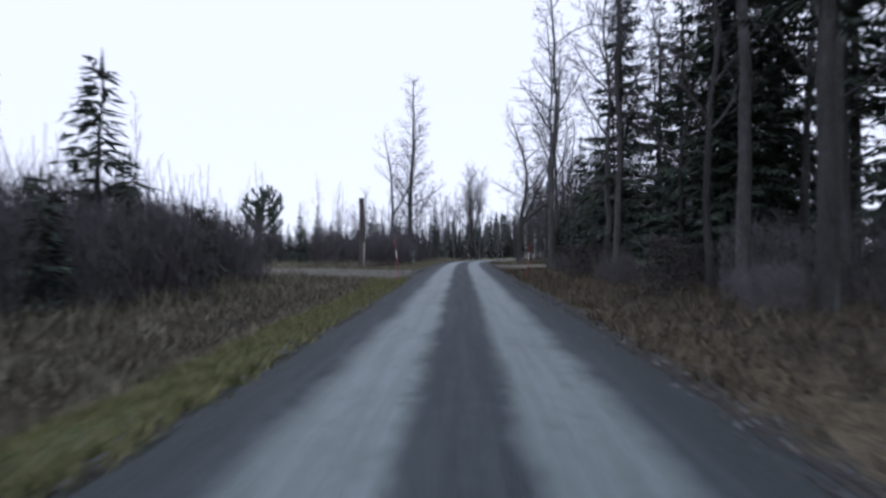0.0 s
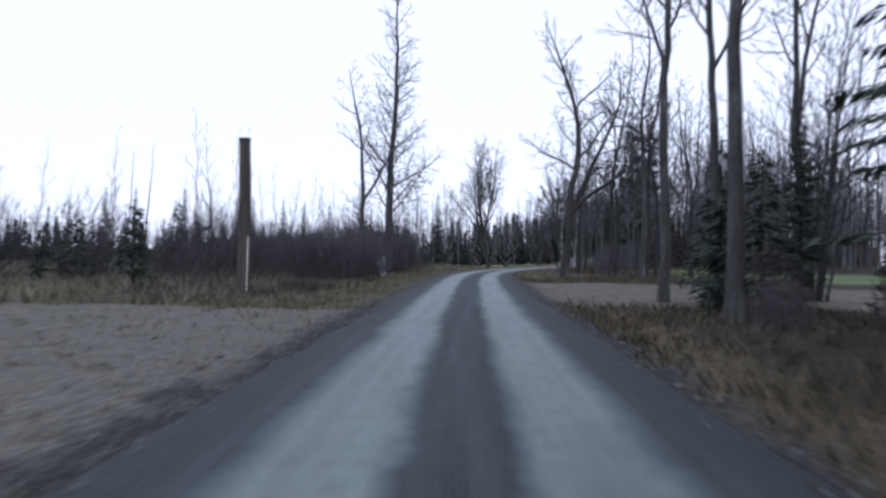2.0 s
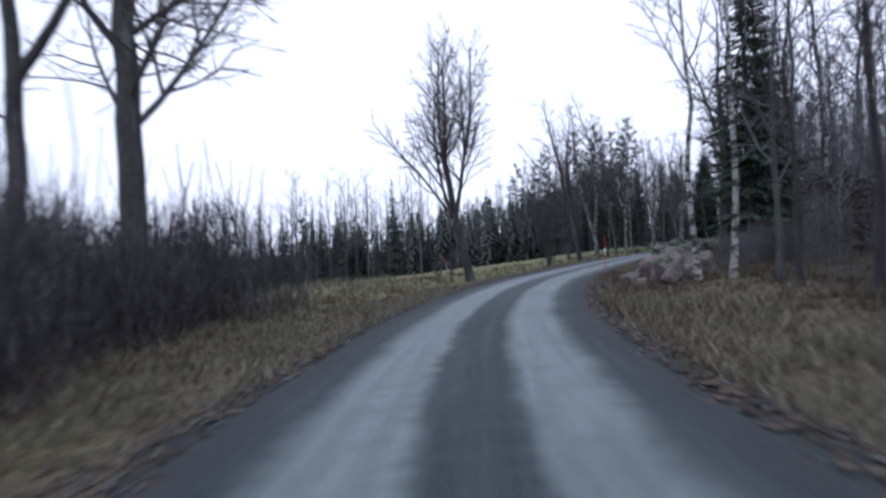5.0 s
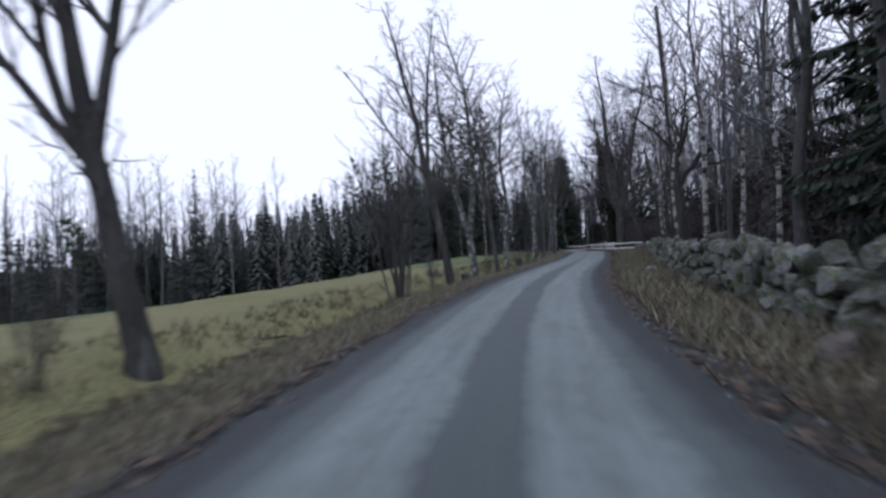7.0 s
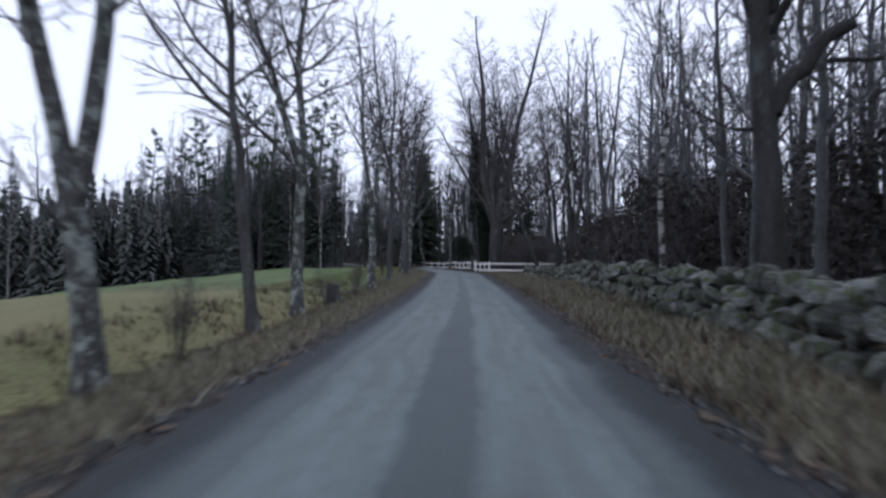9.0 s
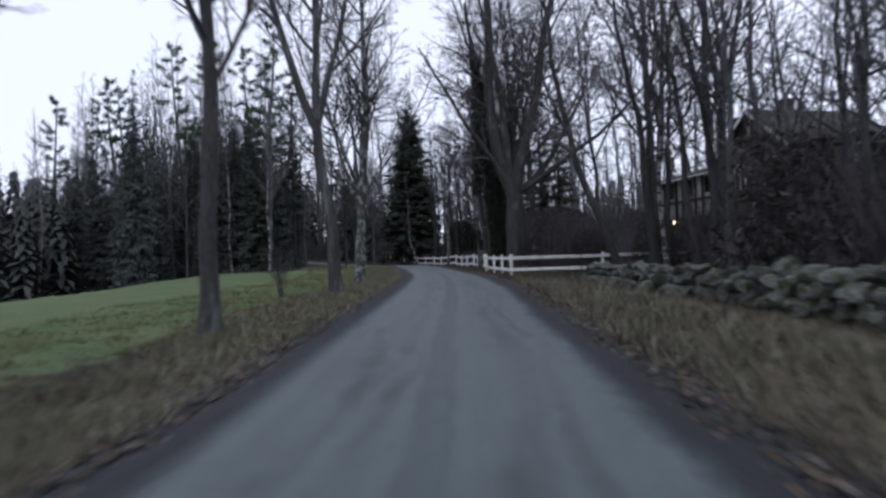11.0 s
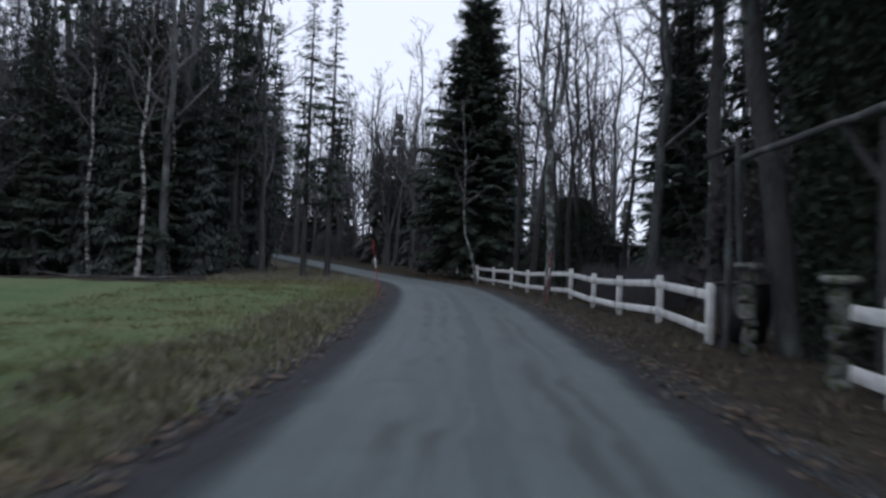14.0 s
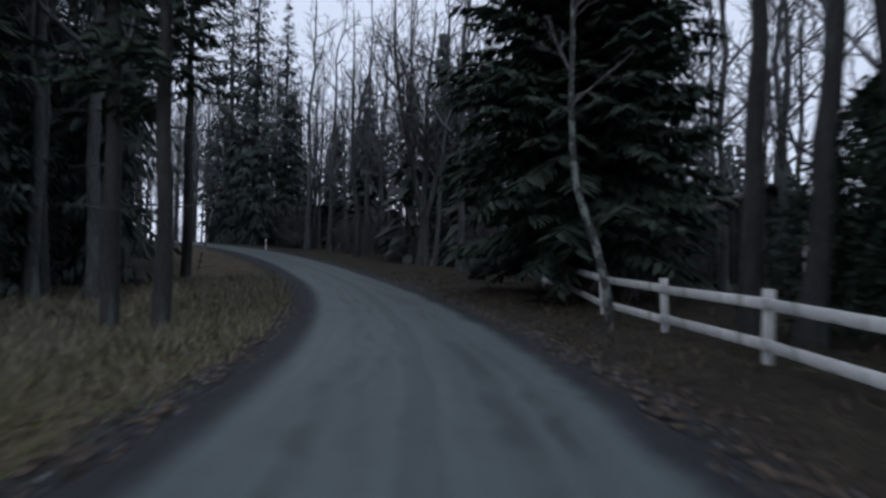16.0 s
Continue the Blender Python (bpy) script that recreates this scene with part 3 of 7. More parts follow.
def shoots(rs, wood, crown, pts, radii, length, count, level, spread, curl, lift, lo, thin, fine=True):
    """Limbs, branches and twigs along a stem."""
    run = np.linspace(0, 1, len(pts))
    az = rs.uniform(0, 6.28)
    for k in range(count):
        u = lo + (1 - lo) * (k + rs.uniform(0.1, 0.9)) / count
        p = np.array([np.interp(u, run, pts[:, c]) for c in range(3)])
        d = np.array([np.interp(min(u + 0.08, 1), run, pts[:, c]) for c in range(3)]) - np.array([np.interp(max(u - 0.08, 0), run, pts[:, c]) for c in range(3)])
        az += 2.4 + rs.normal(0, 0.4)
        ln = length * (1.05 - 0.7 * (u - lo) / (1.01 - lo)) * rs.uniform(0.7, 1.25)
        r = min(np.interp(u, run, radii) * 0.62, 0.012 + ln * 0.014) * rs.uniform(0.8, 1.1)
        r = max(r, thin)
        q = wander(rs, p, side_way(rs, d, math.radians(spread) * rs.uniform(0.75, 1.3), az), ln, ((5, 4, 2) if fine else (4, 2, 1))[level - 1], curl * (1, 1.3, 1.2)[level - 1], lift)
        rad = np.linspace(r, max(r * 0.3, thin), len(q))
        if level == 3 and not fine:
            crown.sliver(q[0], q[-1], r * 1.4)
        else:
            crown.tube(q, rad, ((6, 4, 3) if fine else (4, 3, 3))[level - 1])
        if level == 3 and fine:
            for _ in range(3):
                o = q[1] + (q[2] - q[1]) * rs.uniform(0, 0.8)
                crown.sliver(o, o + side_way(rs, q[-1] - q[0], 0.6) * ln * rs.uniform(0.3, 0.6), thin * 1.1)
        if level < 3:
            n2 = max(2, int(round(ln * (3.2, 4.4)[level - 1])))
            shoots(rs, wood, crown, q, rad, ln * (0.5, 0.55)[level - 1], min(n2, ((13, 7) if fine else (9, 8))[level - 1]), level + 1, spread * (1.0, 0.9)[level - 1], curl * 1.2, lift * 0.6, 0.18, thin, fine)


def grow_tree(seed, tall, r, lean=(0, 0), fork=None, stems=(), limbs=14, spread=50, curl=0.10, lift=0.10, lo=0.35, reach=0.3, thin=0.007, flare=1.5, fine=True):
    """Wood and crown of a leafless tree. fork: height at which the trunk parts into stems (azimuth, tilt, length, radius share)."""
    rs = np.random.RandomState(seed)
    wood, crown, heavy = Soup(), Soup(), []
    h0 = fork or tall
    n = max(6, int(h0 * 1.2))
    u = np.linspace(0, 1, n + 1)
    wig = np.cumsum(rs.normal(0, 0.035 * h0 / n * 3, (n + 1, 2)), axis=0) * (u[:, None] ** 0.5)
    wig -= wig[:1]
    pts = np.stack([lean[0] * u * h0 + wig[:, 0], lean[1] * u * h0 + wig[:, 1], u * (h0 + 0.25) - 0.25], 1)
    rad = r * (1 - (0.25 if fork else 0.86) * u) + r * (flare - 1) * np.exp(-u * h0 / 0.35)
    wood.tube(pts, rad, 10 if fine else 7)
    if fork:
        for az, tilt, ln, share in stems:
            a = math.radians(az)
            d = np.array([math.cos(a) * math.sin(math.radians(tilt)), math.sin(a) * math.sin(math.radians(tilt)), math.cos(math.radians(tilt))])
            q = wander(rs, pts[-1] - (0, 0, r * 0.9), d, ln, 9, curl * 0.7, 0.05)
            qr = np.linspace(r * 0.75 * share, max(0.02, r * 0.08), len(q))
            limb = Soup()
            limb.tube(q, qr, 8)
            heavy.append(limb)
            shoots(rs, wood, crown, q, qr, ln * reach, max(5, int(limbs * ln / tall)), 1, spread, curl, lift, 0.2, thin, fine)
        shoots(rs, wood, crown, pts, rad, tall * reach * 0.5, 2, 1, spread * 1.2, curl, lift, 0.75, thin, fine)
    else:
        shoots(rs, wood, crown, pts, rad, tall * reach, limbs, 1, spread, curl, lift, lo, thin, fine)
    return wood, crown, *heavy


def tree_thing(name, xy, soups, wood_mat, twig_mat, label, group="", turn=0.0, category="tree"):
    t = thing(name, (xy[0], xy[1], lie(*xy)), label, category, group, turn)
    part("trunk", soups[0], wood_mat, t, "", True)
    part("crown", soups[1], twig_mat, t, "dark green needles" if twig_mat in (NEEDLES, FIR_NEEDLES, PINE_NEEDLES) else "")
    for limb in soups[2:]:
        part("limb", limb, wood_mat, t, "", True)
    return t


def frond(rs, crown, q, wide, droop, every=0.2, slim=1.0):
    """Needle sprays on both sides of a spruce branch."""
    run = np.linspace(0, 1, len(q))
    ln = np.linalg.norm(q[-1] - q[0])
    n = max(3, int(ln / every))
    d = unit(q[-1] - q[0])
    side = unit(np.cross(d, (0, 0, 1)))
    V, F = [], []
    for k in range(n):
        u = 0.12 + 0.88 * (k + rs.uniform(0, 1)) / n
        p = np.array([np.interp(u, run, q[:, c]) for c in range(3)])
        for sg in (-1, 1):
            w = wide * (1.1 - 0.6 * u) * rs.uniform(0.7, 1.3)
            way = unit(sg * side * 0.8 + d * rs.uniform(0.4, 0.9) + (0, 0, -droop * rs.uniform(0.4, 1.5)))
            tip = p + way * w
            e = unit(np.cross(way, (0, 0, 1)) + rs.normal(0, 0.4, 3)) * w * rs.uniform(0.16, 0.28) * slim
            b = len(V)
            V += [p, p + way * w * 0.45 + e, tip, p + way * w * 0.45 - e]
            F.append((b, b + 1, b + 2, b + 3))
    crown.add(V, F)


def grow_spruce(seed, tall, wide, gap=0.42, per=7, low=0.06, r=None, droop=0.5, fine=True):
    rs = np.random.RandomState(seed)
    wood, crown = Soup(), Soup()
    r = r or tall * 0.013 + 0.02
    z = np.linspace(-0.25, tall, 14)
    wood.tube(np.stack([rs.normal(0, 0.02, 14), rs.normal(0, 0.02, 14), z], 1), np.maximum(0.012, r * (1 - z / tall) + 0.01), 8)
    h = tall * low
    while h < tall - 0.15:
        u = h / tall
        ln0 = wide * (1 - u) ** 0.75 * min(1.0, 0.75 + 1.2 * (u - low))
        for k in range(per if u < 0.85 else 5):
            a = rs.uniform(0, 6.283)
            ln = max(0.2, ln0 * rs.uniform(0.45, 1.2))
            up = -0.35 + 0.75 * u + rs.normal(0, 0.08)
            d = np.array([math.cos(a), math.sin(a), up])
            q = wander(rs, (0, 0, h + rs.uniform(-1.0, 1.0) * gap), d, ln, 4, 0.05, 0.03 - droop * 0.05 * (1 - u))
            if fine:
                crown.tube(q, np.linspace(0.012 + 0.008 * ln, 0.004, 5), 3)
            frond(rs, crown, q, (0.26 + 0.18 * ln) * (1 if fine else 1.2), droop, 0.12 if fine else 0.22, 0.62 if fine else 0.6)
        h += gap * (1.0 - 0.35 * u)
    V = [(0, 0, tall + 0.25), (0.05, 0, tall - 0.2), (-0.03, 0.05, tall - 0.2), (-0.03, -0.05, tall - 0.2)]
    crown.add(V, [(0, 1, 2), (0, 2, 3), (0, 3, 1)])
    return wood, crown


def grow_pine(seed, tall, wide):
    rs = np.random.RandomState(seed)
    wood, crown = Soup(), Soup()
    pts = wander(rs, (0, 0, -0.25), (0, 0, 1), tall + 0.25, 9, 0.02, 0)
    wood.tube(pts, np.linspace(tall * 0.014 + 0.03, 0.03, 10), 8)
    for k in range(26):
        u = 0.5 + 0.5 * (k + rs.uniform(0, 1)) / 26
        p = np.array([np.interp(u, np.linspace(0, 1, 10), pts[:, c]) for c in range(3)])
        a = rs.uniform(0, 6.283)
        q = wander(rs, p, (math.cos(a), math.sin(a), 0.15), wide * (1.25 - u) * rs.uniform(0.6, 1.2) * 1.6, 4, 0.15, 0.08)
        crown.tube(q, np.linspace(0.035, 0.012, 5), 3)
        for c in q[2:]:
            o = c + rs.normal(0, 0.14, (26, 3))
            w = rs.normal(0, 1, (26, 3))
            w /= np.linalg.norm(w, axis=1, keepdims=True)
            w[:, 2] = np.abs(w[:, 2])
            e = np.cross(w, rs.normal(0, 1, (26, 3))) * 0.05
            V = np.stack([o - e, o + e, o + w * 0.32], 1).reshape(-1, 3)
            crown.add(V, np.arange(78).reshape(26, 3))
    return wood, crown


def grow_young_pine(seed, tall, wide):
    """A bushy young pine, its branches turned up into candle-like shoots."""
    rs = np.random.RandomState(seed)
    wood, crown = Soup(), Soup()
    pts = wander(rs, (0, 0, -0.15), (0.03, 0, 1), tall + 0.15, 7, 0.02, 0)
    wood.tube(pts, np.linspace(0.06, 0.015, 8), 7)

    def brush(q, every, long):
        run = np.r_[0, np.cumsum(np.linalg.norm(np.diff(q, axis=0), axis=1))]
        for u in np.arange(0.12 * run[-1], run[-1], every):
            c = np.array([np.interp(u, run, q[:, k]) for k in range(3)])
            ahead = unit(q[-1] - q[0])
            w = rs.normal(0, 1, (9, 3))
            w = w / np.linalg.norm(w, axis=1, keepdims=True) + ahead * 0.75
            w /= np.linalg.norm(w, axis=1, keepdims=True)
            e = np.cross(w, rs.normal(0, 1, (9, 3))) * 0.011
            crown.add(np.stack([c - e, c + e, c + w * long], 1).reshape(-1, 3), np.arange(27).reshape(9, 3))

    for k in range(30):
        u = 0.48 + 0.48 * (k + rs.uniform(0, 1)) / 30
        p = np.array([np.interp(u, np.linspace(0, 1, 8), pts[:, c]) for c in range(3)])
        a = k * 2.4 + rs.uniform(-0.4, 0.4)
        ln = wide * (0.95 - 0.75 * abs(u - 0.6) / 0.4) * rs.uniform(0.7, 1.2) + 0.15
        q = wander(rs, p, (math.cos(a), math.sin(a), 0.3), ln, 5, 0.10, 0.14)
        crown.tube(q, np.linspace(0.014, 0.006, 6), 3)
        brush(q, 0.03, 0.095)
        for j in (2, 4):
            b = a + rs.uniform(-1.1, 1.1)
            r = wander(rs, q[j], (0.5 * math.cos(b), 0.5 * math.sin(b), 0.7), ln * rs.uniform(0.25, 0.45), 3, 0.08, 0.25)
            brush(r, 0.026, 0.085)
    brush(pts[4:], 0.02, 0.1)
    return wood, crown


def grow_shrub(seed, tall, stems, wide, thin=0.006):
    """A clump of upright shoots out of one stool."""
    rs = np.random.RandomState(seed)
    shafts, crown = [], Soup()
    for k in range(stems):
        wood = Soup()
        shafts.append(wood)
        a, o = rs.uniform(0, 6.283), rs.uniform(0, 0.35) * wide
        h = tall * rs.uniform(0.55, 1.1)
        t = rs.uniform(0.02, 0.28)
        q = wander(rs, (o * math.cos(a), o * math.sin(a), -0.1), (t * math.cos(a), t * math.sin(a), 1), h, 6, 0.07, 0.03)
        rad = np.linspace(0.006 + h * 0.006, thin, 7)
        wood.tube(q, rad, 4)
        shoots(rs, wood, crown, q, rad, h * 0.3, int(4 + h * 1.5), 2, 36, 0.10, 0.10, 0.3, thin, False)
    return shafts[0], crown, *shafts[1:]


def grow_brush(seed, tall, wide, count):
    """A dense thicket: a dozen stems and a cloud of thin upright shoots."""
    rs = np.random.RandomState(seed)
    wood, crown = Soup(), Soup()
    for k in range(12):
        a, o = rs.uniform(0, 6.283), math.sqrt(rs.uniform(0, 1)) * wide
        q = wander(rs, (o * math.cos(a), o * math.sin(a), -0.1), (rs.normal(0, 0.1), rs.normal(0, 0.1), 1), tall * rs.uniform(0.7, 1.25), 4, 0.08, 0.03)
        wood.tube(q, np.linspace(0.022, 0.008, 5), 3)
    for k in range(count):
        a, o = rs.uniform(0, 6.283), math.sqrt(rs.uniform(0, 1)) * wide
        z = tall * rs.uniform(0, 0.85) * (1 - 0.25 * (o / wide) ** 2)
        p = np.array([math.cos(a) * o, math.sin(a) * o, z])
        crown.sliver(p, p + np.array([rs.normal(0, 0.28), rs.normal(0, 0.28), rs.uniform(0.35, 1.0)]) * rs.uniform(0.5, 1.0), rs.uniform(0.007, 0.014))
    return wood, crown


def grow_hedge(seed, tall, wide, n=2200, dome=False):
    """A bush that keeps its withered brown leaves."""
    rs = np.random.RandomState(seed)
    wood, crown = Soup(), Soup()
    for k in range(9):
        a, o = rs.uniform(0, 6.283), rs.uniform(0, 0.5) * wide
        q = wander(rs, (o * math.cos(a), o * math.sin(a), -0.1), (0.2 * math.cos(a), 0.2 * math.sin(a), 1), tall * rs.uniform(0.75, 1.1), 6, 0.08, 0.02)
        wood.tube(q, np.linspace(0.03, 0.008, 7), 4)
    z = tall * rs.uniform(0.02, 1.0, n) ** 0.85
    a, r = rs.uniform(0, 6.283, n), wide * np.sqrt(rs.uniform(0, 1, n)) * (1.05 - 0.45 * z / tall)
    if dome:
        r = r * np.sqrt(np.clip(1.02 - (z / tall) ** 1.6, 0, 1)) / (1.05 - 0.45 * z / tall) * (1 + 0.12 * np.sin(3 * a + z))
    o = np.stack([np.cos(a) * r, np.sin(a) * r, z], 1) + rs.normal(0, 0.06, (n, 3))
    e1, e2 = rs.normal(0, 0.055, (n, 3)), rs.normal(0, 0.06, (n, 3))
    crown.add(np.stack([o - e1, o + e2, o + e1], 1).reshape(-1, 3), np.arange(3 * n).reshape(n, 3))
    return wood, crown


def plant(kit, xy, size=1.0, turn=0.0, sink=0.0):
    """Another of a kind at xy."""
    return copy_thing(kit, pose(xy[0], xy[1], lie(*xy) - sink, 0, 0, turn) @ Matrix.Diagonal((size, size, size, 1)))


# trees that stand out, each of its own shape
tree_thing("tall_ash", (-3.42, 67.0), grow_tree(11, 18.5, 0.29, (0.005, 0), limbs=42, spread=50, lift=0.07, lo=0.2, reach=0.19, curl=0.1), BARK, TWIG,
           "tall bare ash with upright top and drooping side branches", "roadside trees")
tree_thing("ash", (-5.1, 66.3), grow_tree(12, 13, 0.19, (-0.01, 0), fork=4.9, stems=[(170, 8, 8.5, 1.0), (10, 38, 5.5, 0.8)], limbs=16, spread=50, reach=0.3), BARK, TWIG,
           "slim bare ash forking low beside the road", "roadside trees")
tree_thing("old_aspen", (6.5, 55.7), grow_tree(13, 14, 0.215, (-0.01, 0), fork=3.4, stems=[(185, 5, 10.5, 1.15), (0, 28, 8.5, 0.9), (-5, 52, 7.5, 0.7)], limbs=22, spread=55, curl=0.17, reach=0.3), DARK_BARK, TWIG,
           "rough old aspen with crooked spreading limbs", "roadside trees")
tree_thing("lone_maple", (4.65, 87.7), grow_tree(14, 12.5, 0.22, (-0.12, 0.02), fork=3.3, stems=[(170, 10, 9.5, 0.85), (120, 5, 10, 0.85), (0, 7, 9, 0.75), (185, 38, 6.5, 0.5), (-20, 14, 7.5, 0.5), (190, 22, 8, 0.6)], limbs=26, spread=38, lift=0.12, reach=0.32), DARK_BARK, TWIG,
           "dark bare maple whose leaning trunk parts into upright stems", "roadside trees")
tree_thing("leaning_lime", (15.1, 106.1), grow_tree(15, 14, 0.2, (-0.145, 0.075), fork=5.2, stems=[(150, 12, 8.5, 1.0), (60, 15, 8, 0.7), (190, 55, 6, 0.45)], limbs=24, spread=45, reach=0.32), DARK_BARK, TWIG,
           "bare lime with a leaning dark trunk and pruning scars", "avenue trees")
tree_thing("forked_birch", (17.3, 109.2), grow_tree(16, 14, 0.21, (-0.02, 0.01), fork=2.5, stems=[(151, 10, 11, 1.0), (-29, 9, 11.5, 1.05)], limbs=24, spread=50, reach=0.28), LICHEN_BARK, TWIG,
           "two-stemmed tree with grey lichen-spotted bark", "avenue trees")
tree_thing("slim_lime", (20.65, 114.6), grow_tree(17, 13, 0.15, (-0.12, 0.055), limbs=18, spread=55, lo=0.35, reach=0.3), BARK, TWIG, "slim bare lime leaning over the field edge", "avenue trees")
tree_thing("lime", (22.8, 118.5), grow_tree(18, 14, 0.2, (-0.01, 0.0), fork=4.4, stems=[(150, 14, 9.5, 0.9), (20, 10, 10, 0.9), (170, 45, 6, 0.5)], limbs=28, spread=50, reach=0.32), LICHEN_BARK, TWIG,
           "bare lime with lichen on the trunk and many upright limbs", "avenue trees")
tree_thing("lime", (28.8, 127.3), grow_tree(19, 14, 0.2, (0.01, 0.0), fork=3.2, stems=[(140, 8, 10.5, 0.95), (0, 10, 10, 0.8)], limbs=26, spread=45, reach=0.28), LICHEN_BARK, TWIG,
           "bare lime with two close upright stems", "avenue trees")
tree_thing("lime", (31.6, 131.6), grow_tree(20, 13, 0.16, (0.0, 0.0), limbs=20, spread=48, lo=0.3, reach=0.28), BARK, TWIG, "slim bare lime at the field edge", "avenue trees")
tree_thing("lichen_lime", (39.95, 146.6), grow_tree(21, 15, 0.215, (-0.02, 0.0), fork=3.9, stems=[(60, 2, 11.5, 1.15), (155, 26, 8.5, 0.5), (165, 48, 6.5, 0.36), (145, 14, 9.5, 0.5), (-20, 34, 7, 0.36), (190, 62, 5, 0.28)], limbs=30, spread=48, reach=0.3), LICHEN_BARK, TWIG,
           "stout bare lime with flaking lichen-grey bark", "avenue trees")
tree_thing("lichen_lime", (42.1, 152.5), grow_tree(22, 14, 0.165, (0.0, 0.02), fork=4.1, stems=[(155, 20, 10, 0.75), (20, 6, 10.5, 1.0), (-20, 30, 7, 0.45), (170, 46, 6, 0.4)], limbs=28, spread=42, reach=0.3), LICHEN_BARK, TWIG,
           "bare lime with flaking bark forking high", "avenue trees")
tree_thing("lichen_lime", (36.5, 139.5), grow_tree(23, 15, 0.2, (-0.06, 0.03), fork=5.2, stems=[(150, 22, 9.5, 0.9), (60, 6, 10.5, 0.95), (-15, 14, 8, 0.7)], limbs=26, spread=46, reach=0.3), BARK, TWIG,
           "stout bare lime leaning towards the field", "avenue trees")
tree_thing("fence_lime", (60.15, 175.5), grow_tree(24, 15, 0.18, (-0.03, 0.01), fork=6.0, stems=[(150, 14, 9, 0.9), (10, 12, 9, 0.9)], limbs=22, spread=44, reach=0.26), LICHEN_BARK, TWIG,
           "bare lime with pale lichen behind the white fence", "fence trees")
for k, (x, y, r, lean) in enumerate([(46.6, 138.0, 0.16, (-0.27, 0.13)), (49.0, 138.8, 0.17, (-0.1, 0.05)), (49.8, 135.6, 0.15, (-0.2, 0.1)), (48.4, 136.3, 0.13, (-0.02, 0.1)), (51.6, 140.8, 0.15, (0.05, 0.02))]):
    tree_thing("leaning_ash", (x, y), grow_tree(25 + k, 14, r, lean, limbs=16, spread=50, lo=0.3, reach=0.26, curl=0.13), DARK_BARK, TWIG, "dark bare ash leaning over the stone wall", "leaning trees")
tree_thing("forked_lime", (54.85, 156.55), grow_tree(34, 22, 0.66, (-0.01, 0.01), fork=5.4, stems=[(150, 9, 22.5, 0.95), (-28, 11, 22, 0.85), (60, 8, 21, 0.7), (155, 40, 13, 0.35), (-25, 44, 12, 0.45), (-32, 62, 12, 0.4)], limbs=20, spread=52, reach=0.25, curl=0.17, flare=1.2), DARK_BARK, TWIG,
           "massive old lime forking into heavy limbs by the fence", "fence trees")
for k, (x, y, r, lean) in enumerate([(63.8, 183.4, 0.22, (0.13, 0.02)), (65.3, 182.9, 0.19, (-0.09, 0.03)), (65.9, 181.9, 0.13, (-0.05, 0.05)), (67.3, 182.1, 0.14, (-0.16, 0.04)), (68.0, 181.8, 0.15, (0.10, 0.0)), (70.2, 181.0, 0.19, (0.04, 0.02)), (63.3, 184.1, 0.19, (0.0, 0.0))]):
    tree_thing("fence_alder", (x, y), grow_tree(130 + k, 15, r, lean, limbs=14, spread=48, lo=0.42, reach=0.2, curl=0.14, thin=0.009, fine=False), DARK_BARK, TWIG, "dark leaning bare alder behind the white fence", "fence trees")
for k, (x, y, tall, r) in enumerate([(58.6, 163.2, 25, 0.3), (61.2, 156.0, 21, 0.17), (63.5, 166.5, 25, 0.26)]):
    tree_thing("tall_lime", (x, y), grow_tree(150 + k, tall, r, (0.01, 0.02), fork=6.5 + k, stems=[(150 + 40 * k, 14, tall - 7, 0.9), (20 + 40 * k, 16, tall - 7, 0.85), (260 + 30 * k, 30, 12, 0.6), (90 + 30 * k, 38, 11, 0.5)], limbs=32, spread=48, reach=0.28, thin=0.011, fine=False), DARK_BARK, TWIG, "tall old lime with a wide bare crown", "fence trees")
tree_thing("leaning_sapling", (53.2, 201.4), grow_tree(160, 7, 0.045, (0.2, -0.05), limbs=9, spread=30, lo=0.5, reach=0.16, thin=0.006, flare=1.1), BIRCH_BARK, RED_TWIG, "thin leaning birch sapling at the bend", "saplings")

# a broken old oak behind the wall, and an ivy-clad group by the fence
def heavy_limb(soup, rs, p, d, length, r0, r1, curl=0.12, lift=0.03):
    q = wander(rs, p, d, length, 9, curl, lift)
    soup.tube(q, np.linspace(r0, r1, 10), 8, True)
    return q


